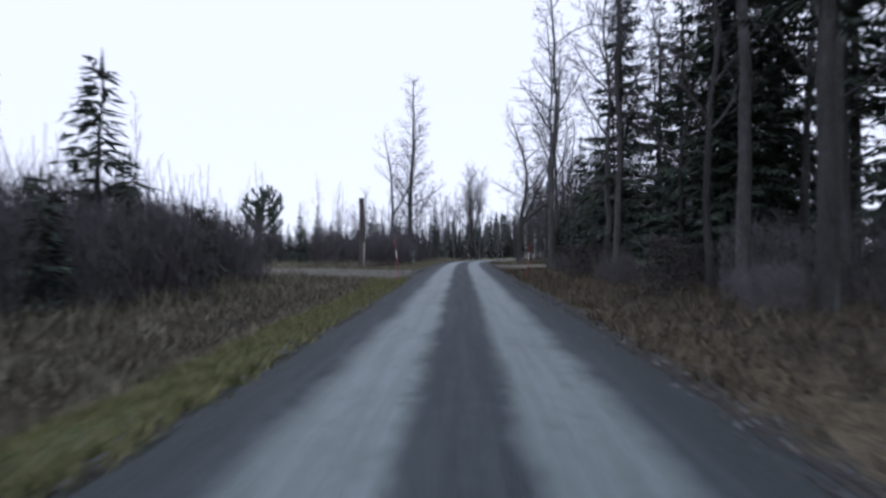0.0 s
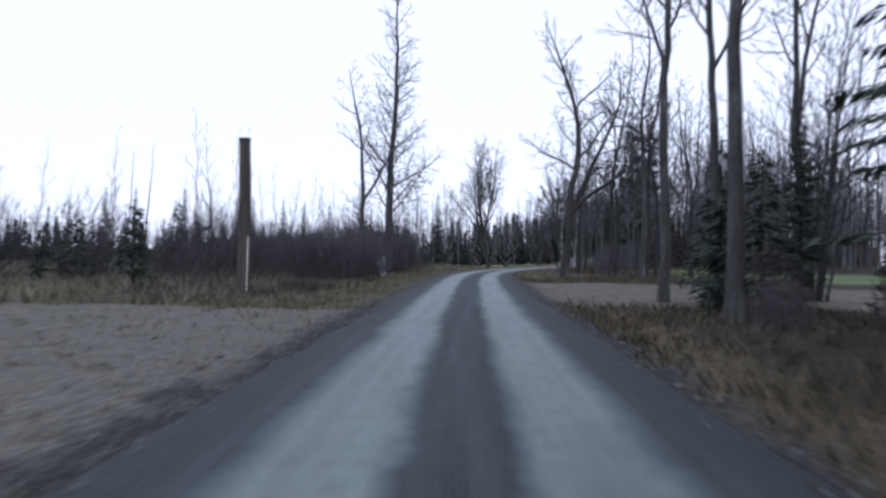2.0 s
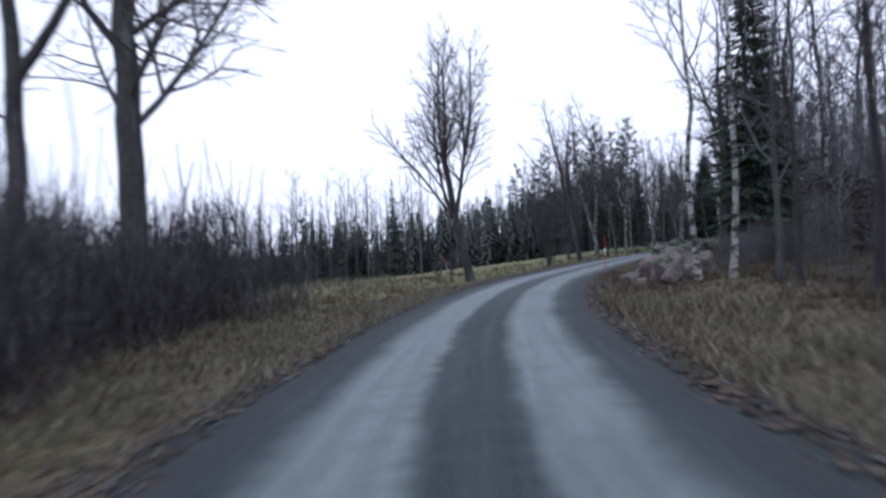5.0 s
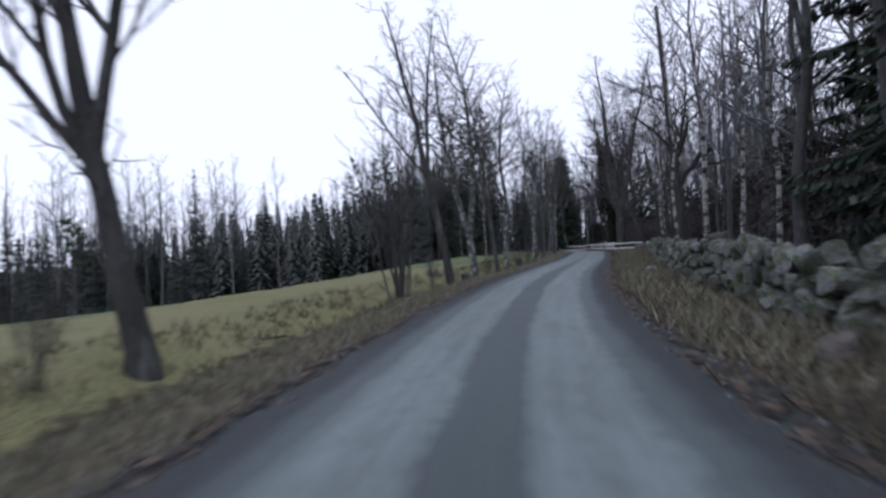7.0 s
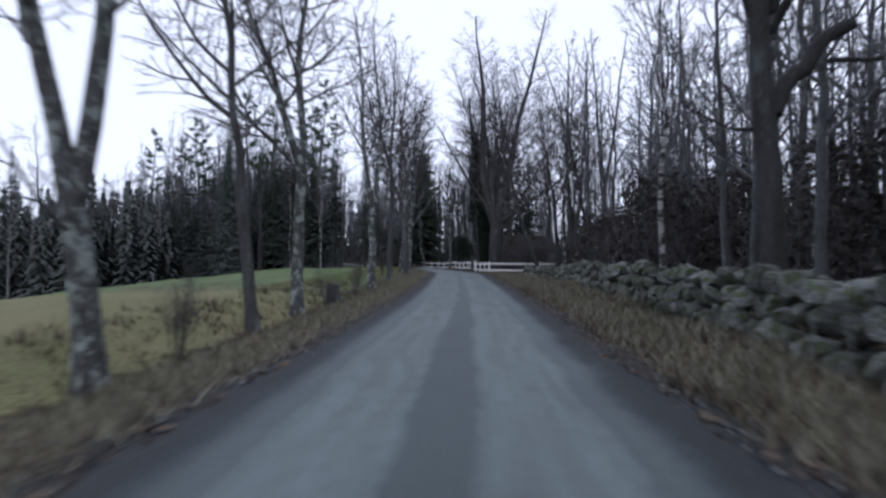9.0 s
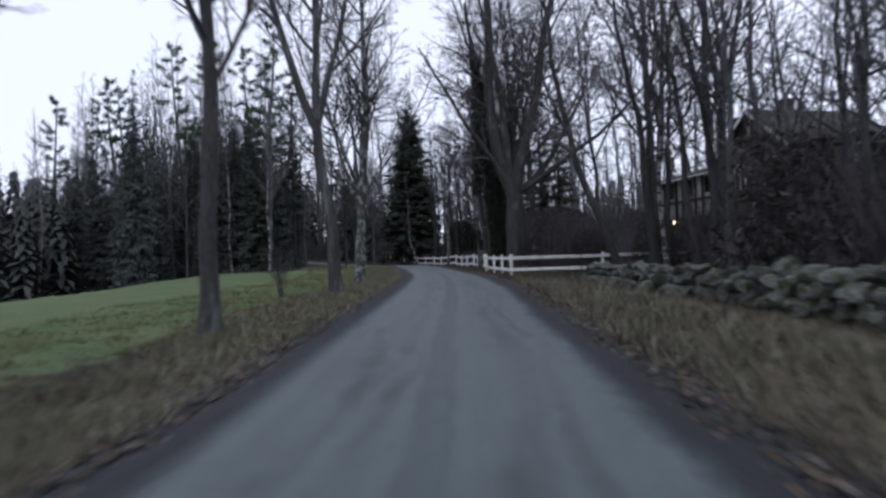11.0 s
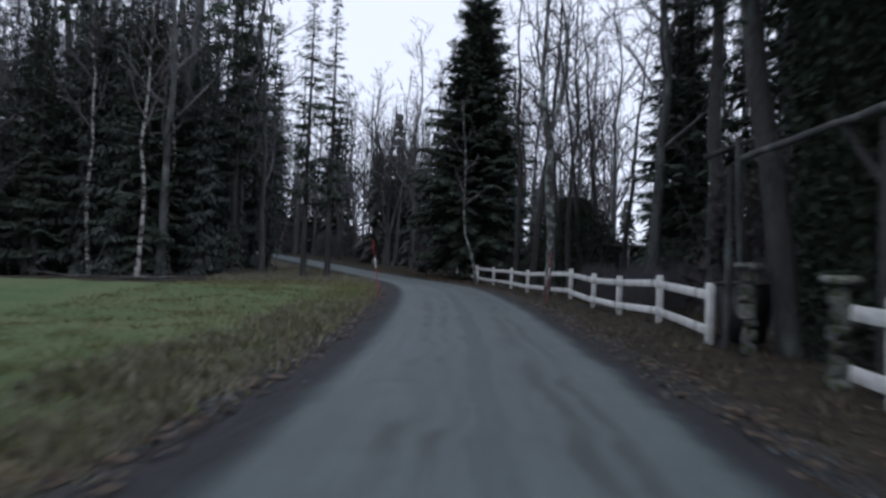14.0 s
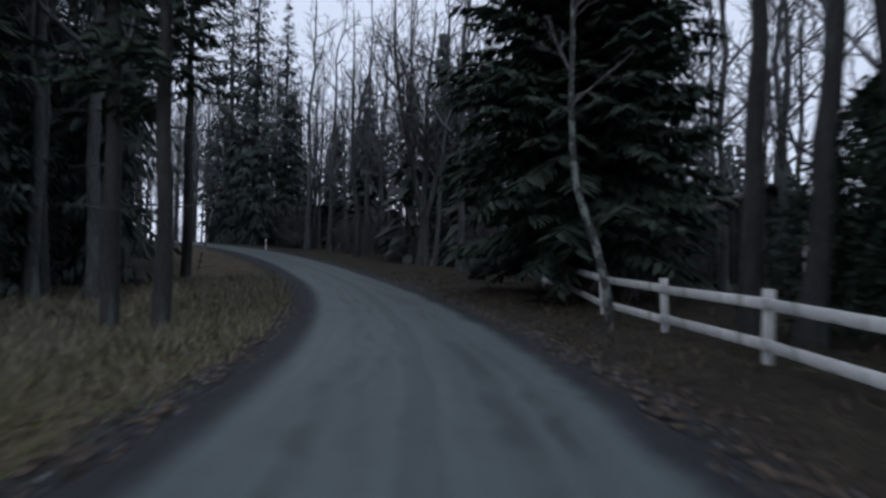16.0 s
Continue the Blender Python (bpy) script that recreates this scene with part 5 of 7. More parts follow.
# single trees at their places
for key, x, y, size, turn in [
        ("pole", 6.7, 41.3, 0.95, 40), ("pole", 6.45, 37.25, 0.75, 130), ("whip", -8.9, 48.3, 1.0, 10), ("whip", -9.3, 50.3, 0.95, 80), ("whip", -8.1, 49.3, 0.9, 150), ("whip", -8.4, 50.6, 0.95, 220), ("whip", -8.7, 52.3, 0.85, 300), ("whip", -7.3, 51.3, 0.7, 40), ("whip", -7.0, 51.4, 0.72, 120), ("whip", -5.9, 53.3, 0.75, 200), ("whip", -5.9, 55.3, 0.7, 270), ("young0", 20.5, 67.0, 0.95, 70), ("fir1", 49.0, 196.6, 0.8, 20), ("fir0", 48.4, 199.8, 0.7, 110), ("fir1", 47.4, 193.4, 0.85, 200), ("fir2", 46.8, 203.2, 0.7, 290), ("young0", 6.3, 36.6, 0.9, 20), ("bare1", 11.5, 42.9, 1.0, 60), ("clump", 11.9, 43.2, 1.35, 10), ("dead_pole", 57.1, 162.5, 0.6, 30), ("young1", 6.7, 37.5, 0.95, 60), ("dead_pole", -41.4, 112.8, 1.08, 40), ("dead_pole", -30.0, 192.0, 1.45, 70), ("pole", 5.7, 21.5, 0.8, 200), ("bare2", 7.3, 18.0, 1.1, 80), ("spruce0", 9.2, 21.4, 0.95, 140), ("spruce0", 10.6, 24.6, 1.05, 20), ("spruce2", 11.8, 15.5, 0.95, 100), ("pole", 11.3, 20.5, 0.95, 300),
        ("bare2", 8.5, 23.5, 1.0, 20), ("bare1", 9.0, 15.0, 1.1, 140), ("spruce0", 11.5, 22.5, 1.0, 60), ("spruce1", 11.0, 33.5, 1.1, 10), ("spruce2", 9.5, 9.0, 0.9, 30), ("fir1", 13.2, 26.5, 1.2, 80), ("spruce1", 9.4, 21.2, 0.95, 140),
        ("spruce1", 8.2, 37.0, 0.35, 30), ("young1", 6.9, 36.0, 0.8, 0), ("young1", 11.0, 47.2, 0.7, 0),
        ("bare2", 9.4, 57.2, 0.8, 250), ("bare2", 10.5, 55.6, 1.0, 310), ("bare2", 7.6, 58.0, 0.7, 40), ("bare2", 12.8, 55.8, 0.8, 60), ("young1", 19.2, 66.6, 0.85, 0), ("bare2", 20.0, 66.0, 0.75, 60), ("bare2", 11.4, 57.0, 0.8, 200), ("bare2", 13.6, 58.2, 0.9, 150),
        ("birch1", 9.0, 70.5, 0.9, 20), ("birch1", 9.7, 70.3, 0.95, 130), ("young1", -8.8, 16.8, 1.5, 0), ("shrub1", -9.6, 19.6, 1.05, 40), ("shrub1", -10.6, 21.0, 1.1, 90), ("shrub1", -8.6, 18.4, 0.95, 150), ("shrub1", -11.5, 19.0, 1.15, 220), ("shrub1", -7.8, 17.2, 0.85, 280), ("young0", -9.2, 15.4, 1.0, 20), ("young1", -11.6, 15.6, 1.1, 40), ("shrub1", -7.7, 22.6, 0.8, 20), ("shrub0", -8.6, 24.0, 0.95, 80), ("shrub1", -7.4, 21.0, 0.75, 140), ("young0", -8.4, 22.0, 0.9, 10), ("shrub0", -9.6, 23.0, 1.0, 200), ("shrub1", -7.9, 24.6, 0.7, 260), ("shrub0", -7.2, 23.4, 0.7, 310), ("whip", -6.3, 23.6, 0.6, 0), ("whip", -13.5, 20.0, 1.1, 0), ("bare2", -8.4, 60.4, 0.42, 30), ("bare2", -6.3, 60.2, 0.4, 200), ("bare2", -12.6, 59.0, 0.45, 110),
        ("birch0", 27.2, 101.4, 0.95, 70), ("birch1", 21.6, 93.4, 1.0, 200), ("birch1", 29.9, 111.0, 0.9, 20), ("birch0", 24.6, 92.0, 1.0, 300),
        ("spruce0", 17.5, 84.0, 1.0, 0), ("spruce0", 20.5, 88.5, 1.05, 70), ("bare1", 18.8, 89.6, 1.0, 210), ("bare0", 17.2, 86.0, 1.0, 20),
        ("spruce2", 50.6, 199.0, 1.0, 30), ("spruce2", 50.2, 203.4, 1.05, 130), ("spruce2", 49.0, 209.0, 1.0, 230), ("spruce2", 47.6, 214.5, 1.05, 70), ("fir2", 54.8, 233.8, 1.3, 10), ("fir0", 52.6, 237.0, 1.45, 110), ("fir2", 57.4, 236.6, 1.15, 200), ("wood3", 60.5, 226.5, 1.4, 20), ("wood0", 63.0, 224.0, 1.5, 120), ("wood1", 59.0, 229.5, 1.5, 210), ("wood3", 65.8, 221.0, 1.4, 300), ("bare1", 61.6, 219.0, 1.2, 80), ("birch1", 46.6, 189.4, 1.15, 50), ("birch1", 43.0, 190.5, 1.3, 10), ("birch1", 45.4, 184.9, 1.15, 250),
        ("bare2", 62.9, 178.5, 1.2, 70), ("bare2", 63.4, 171.5, 1.2, 160), ("bare1", 68.6, 173.8, 1.1, 80),
        ("bare0", 53.2, 143.0, 1.55, 10), ("bare1", 56.8, 146.2, 1.5, 200), ("bare0", 58.8, 143.4, 1.4, 90), ("bare1", 54.2, 139.9, 1.45, 280), ("bare0", 50.6, 137.5, 1.4, 30), ("bare2", 51.4, 141.2, 1.5, 30), ("bare1", 58.0, 160.0, 1.5, 30), ("bare0", 60.2, 167.2, 1.5, 100), ("wood1", 62.0, 172.0, 1.4, 100)]:
    TAKEN.append((x, y))
    plant(KITS[key], (x, y), size, turn)
TAKEN += [(55.7, 160.1), (55.1, 156.4), (36.5, 139.5), (60.75, 175.0), (28.2, 106.9), (65.1, 191.2)] + [(72 + 1.5 * a, 150 + 3 * b) for a in range(8) for b in range(5)]

# the thicket along the first stretch
scatter(101, 34, ["young0", "young1", "young0", "shrub1"], (5, 21.5), (-15, -6.8), 1.0, (0.65, 1.05))
scatter(102, 48, ["shrub0", "shrub1", "shrub0"], (2, 21.5), (-16, -6.6), 0.85, (0.85, 1.15))
scatter(103, 18, ["whip"], (8, 60), (-30, -9), 1.5, (0.6, 1.2))
scatter(104, 40, ["young0", "young1", "young0"], (43, 70), (-20, -9.0), 1.1, (0.45, 0.62))
scatter(105, 80, ["shrub0", "shrub1", "shrub0"], (47, 69.5), (-13, -5.0), 0.85, (0.7, 1.0))
scatter(106, 20, ["young0", "young1", "shrub1"], (22, 40), (-42, -22), 1.5, (0.7, 1.1))
scatter(107, 14, ["whip", "wood2"], (30, 85), (-55, -22), 3.0, (0.6, 1.0))
# the wood on the other side
scatter(111, 5, ["spruce1", "spruce0", "spruce2"], (-4, 30), (8.5, 14), 2.0, (0.8, 1.1))
scatter(112, 16, ["wood3", "wood1", "fir1", "wood0"], (-6, 34), (13, 28), 2.0, (0.8, 1.15))
scatter(113, 16, ["bare0", "bare2", "pole", "bare1"], (-4, 37), (6.3, 13), 1.5, (0.85, 1.1))
scatter(114, 14, ["shrub0", "young0", "shrub1"], (0, 36), (6.3, 15), 1.2, (0.6, 1.0))
scatter(144, 18, ["shrub0", "shrub0", "hedge"], (0, 36), (4.8, 7.6), 0.9, (0.35, 0.6))
scatter(115, 9, ["bare2", "wood2", "wood3", "bare2"], (58, 84), (5.6, 10.3), 1.2, (0.5, 0.8))
scatter(116, 8, ["shrub0", "shrub1"], (57, 86), (6.5, 10.3), 1.3, (0.5, 0.8))
scatter(117, 7, ["wood2", "wood3"], (36, 58), (32, 55), 2.5, (0.6, 0.9))
scatter(118, 84, ["wood0", "wood1", "wood2", "wood3", "wood0", "birch1"], (93, 156), (8.5, 26), 1.5, (0.9, 1.25))
scatter(119, 50, ["shrub0", "shrub1", "hedge"], (86, 154), (9, 24), 1.3, (0.9, 1.3))
scatter(121, 30, ["hedge", "shrub1", "hedge"], (155, 167), (8.2, 14), 0.9, (0.55, 0.8))
scatter(159, 60, ["hedge", "shrub1", "hedge", "shrub1"], (167, 184), (7.4, 15), 0.8, (0.8, 1.3))
thicket_mass("low leafless undergrowth behind the fence", 160, 26, (184, 202), (9, 22), 2.4, 1.1)
scatter(125, 20, ["wood0", "wood1", "wood3"], (122, 152), (9, 24), 1.2, (1.0, 1.3))
for x, y, size in [(63.8, 169.4, 0.9), (63.5, 172.0, 0.95), (66.4, 175.5, 0.9), (69.0, 178.5, 1.0), (65.6, 165.4, 0.9), (66.0, 168.5, 1.0)]:
    TAKEN.append((x, y))
    plant(KITS["spruce0"], (x, y), size, x * 50)
scatter(122, 15, ["wood0", "wood1", "wood3"], (160, 200), (12, 40), 1.8, (0.9, 1.2))
scatter(123, 14, ["shrub0"], (172, 192), (5.6, 8), 1.0, (0.5, 0.8))
scatter(150, 26, ["whip"], (8, 24), (-17, -8), 0.7, (0.45, 0.75))
scatter(151, 18, ["hedge"], (98, 150), (8.5, 22), 0.9, (1.1, 1.6))
thicket_mass("dark leafless undergrowth behind the stone wall", 151, 80, (94, 152), (8.5, 22), 3.6, 1.4)
scatter(152, 40, ["wood0", "wood2", "wood1", "bare2"], (100, 138), (14, 38), 1.2, (0.9, 1.3))
thicket_mass("leafless undergrowth beyond the bend", 157, 60, (204, 256), (6, 20), 3.8, 1.5)
scatter(158, 46, ["wood0", "wood3", "wood1", "wood2"], (210, 262), (5.7, 24), 1.0, (1.15, 1.6))
scatter(161, 26, ["wood0", "wood3", "wood1", "bare1"], (184, 206), (13, 36), 1.4, (1.0, 1.4))
# along the avenue
for x, y, size in [(13.6, 104.2, 0.25), (18.6, 110.9, 0.25), (24.3, 120.3, 0.22), (27.6, 126.1, 0.25), (35.0, 140.2, 0.25), (3.6, 86.4, 0.25), (2.9, 85.2, 0.2)]:
    plant(KITS["clump"], (x, y), size, x * 40)
# the wood beyond the field and round the bend
EDGE = [(38, 225), (46.3, 218.5), (49.3, 205), (49.8, 191), (46, 187.5), (36, 198), (22, 207), (0, 194), (-29, 187), (-60, 165), (-100, 130)]
at_edge(131, 26, ["spruce0", "spruce1", "spruce2"], EDGE[3:5], -10, 1.5, (0.85, 1.05))
at_edge(132, 44, ["fir0", "fir1", "fir2", "fir1", "birch1"], EDGE[4:7], -6, 1.2, (0.72, 0.98))
at_edge(133, 60, ["fir1", "wood3", "wood1", "wood0", "birch1", "wood3"], EDGE[4:7], -22, 1.6, (1.1, 1.45))
at_edge(134, 46, ["wood3", "spruce2", "wood1", "wood0", "spruce1"], EDGE[0:4], -16, 1.8, (0.85, 1.15))
at_edge(135, 120, ["fir0", "fir1", "fir0", "fir2", "wood0", "fir1"], EDGE[6:11], -14, 1.6, (0.75, 1.1))
at_edge(154, 46, ["tall_birch", "tall_birch", "tall_pine"], EDGE[3:7], -12, 1.3, (0.85, 1.1))
at_edge(155, 26, ["fir2", "spruce2", "fir0"], EDGE[1:4], -12, 1.3, (0.65, 0.9))
at_edge(156, 44, ["fir0", "fir2", "spruce0", "fir1"], EDGE[2:5], -14, 1.1, (0.55, 0.8))
at_edge(136, 22, ["young1"], EDGE[2:9], 2, 1.5, (0.6, 0.9))
at_edge(140, 50, ["wood0", "wood1", "wood3", "birch1"], EDGE[4:9], -22, 1.5, (1.4, 1.8))
at_edge(148, 28, ["wood0", "wood1", "wood3", "wood2"], EDGE[3:7], -14, 0.9, (1.15, 1.5))
at_edge(149, 24, ["wood0", "wood1", "wood3", "wood2"], [(26, 252), (62, 258)], 12, 1.3, (1.2, 1.55))
scatter(141, 26, ["wood3", "wood0", "birch1", "wood1"], (244, 290), (6.5, 24), 1.8, (0.9, 1.2))
scatter(142, 34, ["wood0", "wood1", "wood3", "birch1", "wood2"], (214, 275), (6.5, 30), 1.4, (0.9, 1.4))
thicket_mass("dense leafless thicket behind the first shrubs", 143, 60, (39, 50), (-34, -13.5), 2.9, 1.2)
thicket_mass("tall leafless thicket in the old clearing", 145, 18, (41, 50), (-25, -16), 4.2, 1.3)
scatter(146, 24, ["shrub0", "shrub1"], (19, 27), (-14, -7.4), 0.6, (0.5, 0.7))
scatter(147, 14, ["whip"], (20, 34), (-34, -20), 1.0, (0.7, 1.1))
scatter(137, 60, ["wood0", "wood1", "wood3", "birch1", "wood1"], (203, 272), (6.5, 40), 1.6, (1.1, 1.55))
scatter(139, 9, ["wood0", "wood1", "wood3"], (226, 262), (-16, -7), 2.0, (1.0, 1.4))
thicket_mass("dark leafless undergrowth before the house", 157, 26, (163, 175), (7.0, 11.5), 3.6, 1.2)
thicket_mass("sparse leafless undergrowth under the far trees", 138, 20, (203, 260), (6.5, 26), 2.6, 1.3)


def far_woods():
    """Distant woods all round, too far off to count."""
    rs = np.random.RandomState(71)
    firs, bare = Soup(), Soup()
    spots = []
    bands = [(EDGE[6:], 210, 14, 48, -1), (EDGE[:6], 110, 24, 50, -1), ([(64, 262), (95, 235), (100, 190)], 110, 0, 40, 1),
             ([(100, 190), (96, 150), (75, 110), (52, 72), (50, 30), (48, -20)], 260, 0, 45, 1), ([(-70, 128), (-62, 84), (-58, 40), (-60, -20)], 150, 0, 50, -1),
             ([(-60, -20), (-40, -60), (40, -60), (48, -20)], 40, 10, 40, -1), ([(66, 262), (40, 262), (10, 268), (-40, 250)], 90, 0, 40, 1)]
    for line, count, near, deep, side in bands:
        c = np.array(line, float)
        run = np.r_[0, np.cumsum(np.hypot(*np.diff(c, axis=0).T))]
        for _ in range(count):
            u = rs.uniform(0, run[-1])
            p = np.array([np.interp(u, run, c[:, k]) for k in (0, 1)])
            q = np.array([np.interp(min(u + 1, run[-1]), run, c[:, k]) - np.interp(max(u - 1, 0), run, c[:, k]) for k in (0, 1)])
            q /= np.hypot(*q)
            p = p + side * np.array([-q[1], q[0]]) * (near + (deep - near) * rs.uniform(0, 1) ** 1.5)
            if clear(*p) or abs(along(*p)[1][0]) < 8:
                continue
            if 30 < p[1] < 118 and 0 < p[0] < 100 and rs.uniform() < 0.75:
                continue
            spots.append((float(p[0]), float(p[1])))
    for x, y in spots:
        z = lie(x, y)
        h = rs.uniform(9, 17)
        if rs.uniform() < 0.6 and not (30 < y < 118 and x > 0):
            firs.tube([(x, y, z - 0.2), (x, y, z + h)], [0.15, 0.02], 4)
            for k in range(18):
                u = 0.03 + 0.95 * k / 18
                w = 3.0 * (1 - u) ** 0.9 + 0.12
                a0 = rs.uniform(0, 6.283)
                for j in range(6):
                    a = a0 + j * 1.047 + rs.normal(0, 0.2)
                    ln = w * rs.uniform(0.7, 1.2)
                    c, s_ = math.cos(a), math.sin(a)
                    b = np.array([x, y, z + h * u + 0.25])
                    firs.add([b, b + (c * ln * 0.6 - s_ * 0.35, s_ * ln * 0.6 + c * 0.35, -0.38), b + (c * ln, s_ * ln, -1.0 * rs.uniform(0.6, 1.3)), b + (c * ln * 0.6 + s_ * 0.35, s_ * ln * 0.6 - c * 0.35, -0.25)], [(0, 1, 2, 3)])
        else:
            bare.tube([(x, y, z - 0.2), (x + rs.normal(0, 0.3), y, z + h * 0.5), (x + rs.normal(0, 0.5), y, z + h)], [0.16, 0.1, 0.02], 4)
            for k in range(26):
                u = rs.uniform(0.25, 0.97)
                a, ln = rs.uniform(0, 6.283), (1.1 - u) * 3.2 * rs.uniform(0.5, 1)
                p = np.array([x, y, z + h * u])
                q = p + (math.cos(a) * ln * 0.6, math.sin(a) * ln * 0.6, ln * 0.7)
                bare.tube([p, q], [0.04, 0.012], 3)
                for _ in range(2):
                    m = p + (q - p) * rs.uniform(0.3, 1)
                    bare.tube([m, m + rs.normal(0, 0.5, 3) + (0, 0, 0.5)], [0.018, 0.008], 3)
    # both far colours are raised to an even grey that imitates haze
    m = island_material("hazed_far_needles", [(0.06, 0.07, 0.066), (0.075, 0.085, 0.08), (0.09, 0.099, 0.094)])
    tagged(part("far_spruces", firs, m), "distant wood of spruces paled as if by mist", "woodland", kind="stuff")
    m = island_material("hazed_far_wood", [(0.11, 0.108, 0.11), (0.14, 0.137, 0.14), (0.17, 0.165, 0.168)])
    tagged(part("far_bare_trees", bare, m), "distant leafless trees greyed as if by mist", "woodland", kind="stuff")


far_woods()


# ---- built things: pole, stakes, fence, wall, buildings ----
def utility_pole():
    x, y = -5.05, 41.2
    t = thing("utility_pole", (x, y, lie(x, y)), "weathered wooden utility pole cut off at the top", "pole")
    so = Soup()
    so.tube([(0, 0, -0.3), (0.0, 0, 1.5), (-0.03, 0, 3.1), (-0.08, 0, 4.3)], [0.19, 0.178, 0.168, 0.155], 14, True)
    part("shaft", so, POLE_WOOD, t, "", True)
    cap = Soup()
    cap.tube([(-0.08, 0, 4.295), (-0.085, 0, 4.36)], [0.175, 0.17], 14, True)
    part("cap", cap, BLACK, t, "dark metal cap")
    st = Soup()
    st.tube([(0.15, -0.14, 0), (0.14, -0.14, 1.6)], [0.016, 0.016], 8, True)
    part("cable_guard", st, RENDER, t, "pale grey cable guard")


def snow_stake(x, y, lean, turn, tall=1.55):
    t = thing("snow_stake", (x, y, lie(x, y)), "thin red plastic snow stake with a white band", "road marker", "snow stakes")
    a = math.radians(turn)
    at = lambda h: np.array([math.cos(a) * lean * h, math.sin(a) * lean * h, h])
    for name, z0, z1, mat, r in (("lower_shaft", -0.1, tall * 0.52, RED, 0.011), ("band", tall * 0.52, tall * 0.70, REFLECT, 0.0125), ("upper_shaft", tall * 0.70, tall, RED, 0.0105)):
        so = Soup()
        so.tube([at(z0), at((z0 + z1) / 2), at(z1)], [r, r, r * 0.95], 8, True)
        part(name, so, mat, t, "white reflective band" if name == "band" else "", True)


utility_pole()
for x, y, ln, tn in [(-1.62, 24.6, 0.12, 170), (3.35, 26.4, 0.10, -10), (9.04, 78.84, 0.02, 60)]:
    snow_stake(x, y, ln, tn)
snow_stake(3.5, 79.7, 0.5, 170, 1.3)
for x, y, ln, tn in [(52.17, 170.8, 0.16, 155), (57.4, 171.0, 0.06, -20)]:
    snow_stake(x, y, ln, tn)

# a white post at the bend, and a black bin
mx, my = beside(238, 2.5)
mk = thing("marker_post", (mx, my, lie(mx, my)), "short white roadside marker post", "road marker")
so = Soup()
so.tube([(0, 0, -0.1), (0, 0, 0.75), (0, 0.02, 0.8)], [0.05, 0.05, 0.04], 8, True)
part("post", so, WHITE, mk, "", True)
so = Soup()
so.tube([(0, 0, 0.52), (0, 0, 0.62)], [0.052, 0.052], 8, True)
part("dark_band", so, BLACK, mk, "dark band")


def wheelie_bin(x, y):
    t = thing("wheelie_bin", (x, y, lie(x, y)), "black wheeled rubbish bin beside the road", "bin", turn=20)
    b = Soup()
    v = [(sx * w, sy * w * 1.1, z) for z, w in ((0.08, 0.21), (0.95, 0.29)) for sx, sy in ((-1, -1), (1, -1), (1, 1), (-1, 1))]
    b.add(v, [(0, 1, 5, 4), (1, 2, 6, 5), (2, 3, 7, 6), (3, 0, 4, 7), (3, 2, 1, 0), (4, 5, 6, 7)])
    part("body", b, BLACK, t)
    q = Soup()
    q.box((0, 0, 0.985), (0.62, 0.68, 0.06), None, 0.02)
    q.box((0, 0.36, 0.97), (0.5, 0.05, 0.05), None, 0.015)
    part("lid", q, BLACK, t)
    for sx in (-0.25, 0.25):
        w = Soup()
        w.tube([(sx - 0.025, 0.24, 0.1), (sx + 0.025, 0.24, 0.1)], [0.1, 0.1], 14, True)
        part("wheel", w, BLACK, t)


wheelie_bin(64.4, 201.6)
wheelie_bin(55.35, 161.55)


def stump(x, y, tall, r, seed, mat, label):
    rs = np.random.RandomState(seed)
    t = thing("tree_stump", (x, y, lie(x, y)), label, "stump")
    so = Soup()
    z = np.array([-0.2, 0.05, 0.2, tall * 0.6, tall])
    so.tube(np.stack([rs.normal(0, 0.02, 5), rs.normal(0, 0.02, 5), z], 1), r * np.array([1.5, 1.35, 1.1, 1.0, 0.95]), 12, True)
    part("trunk", so, mat, t, "", True)
    tw = Soup()
    for _ in range(9):
        a = rs.uniform(0, 6.283)
        q = wander(rs, (math.cos(a) * r, math.sin(a) * r, 0.05), (math.cos(a) * 0.3, math.sin(a) * 0.3, 1), rs.uniform(0.4, 1.1), 4, 0.12, 0.05)
        tw.tube(q, np.linspace(0.009, 0.004, 5), 3)
    part("shoots", tw, TWIG, t, "thin regrown shoots")


stump(25.1, 121.9, 0.75, 0.24, 3, DARK_BARK, "cut tree stump with thin regrown shoots")
stump(-2.5, 53.9, 1.0, 0.17, 5, LICHEN_BARK, "pale broken tree stump among the thicket")
stump(15.6, 105.6, 0.5, 0.2, 6, DARK_BARK, "low dark stump at the foot of a lime")


def dead_wood(name, spots, seed, label):
    for k, (x, y, tn, ln, r) in enumerate(spots):
        rs = np.random.RandomState(seed + k)
        t = thing(name, (x, y, lie(x, y)), label, "dead wood", "fallen branches", tn)
        so = Soup()
        q = wander(rs, (0, 0, 0.08), (1, 0, 0.0), ln, 8, 0.07, 0)
        q[:, 2] = 0.05 + np.abs(q[:, 2]) * 0.4
        so.tube(q, np.linspace(r, r * 0.3, 9), 7, True)
        part("stem", so, BARK, t, "", True)
        c = Soup()
        shoots(rs, so, c, q, np.linspace(r, r * 0.3, 9), ln * 0.4, 7, 2, 50, 0.15, 0.02, 0.25, 0.006)
        part("twig", c, TWIG, t)


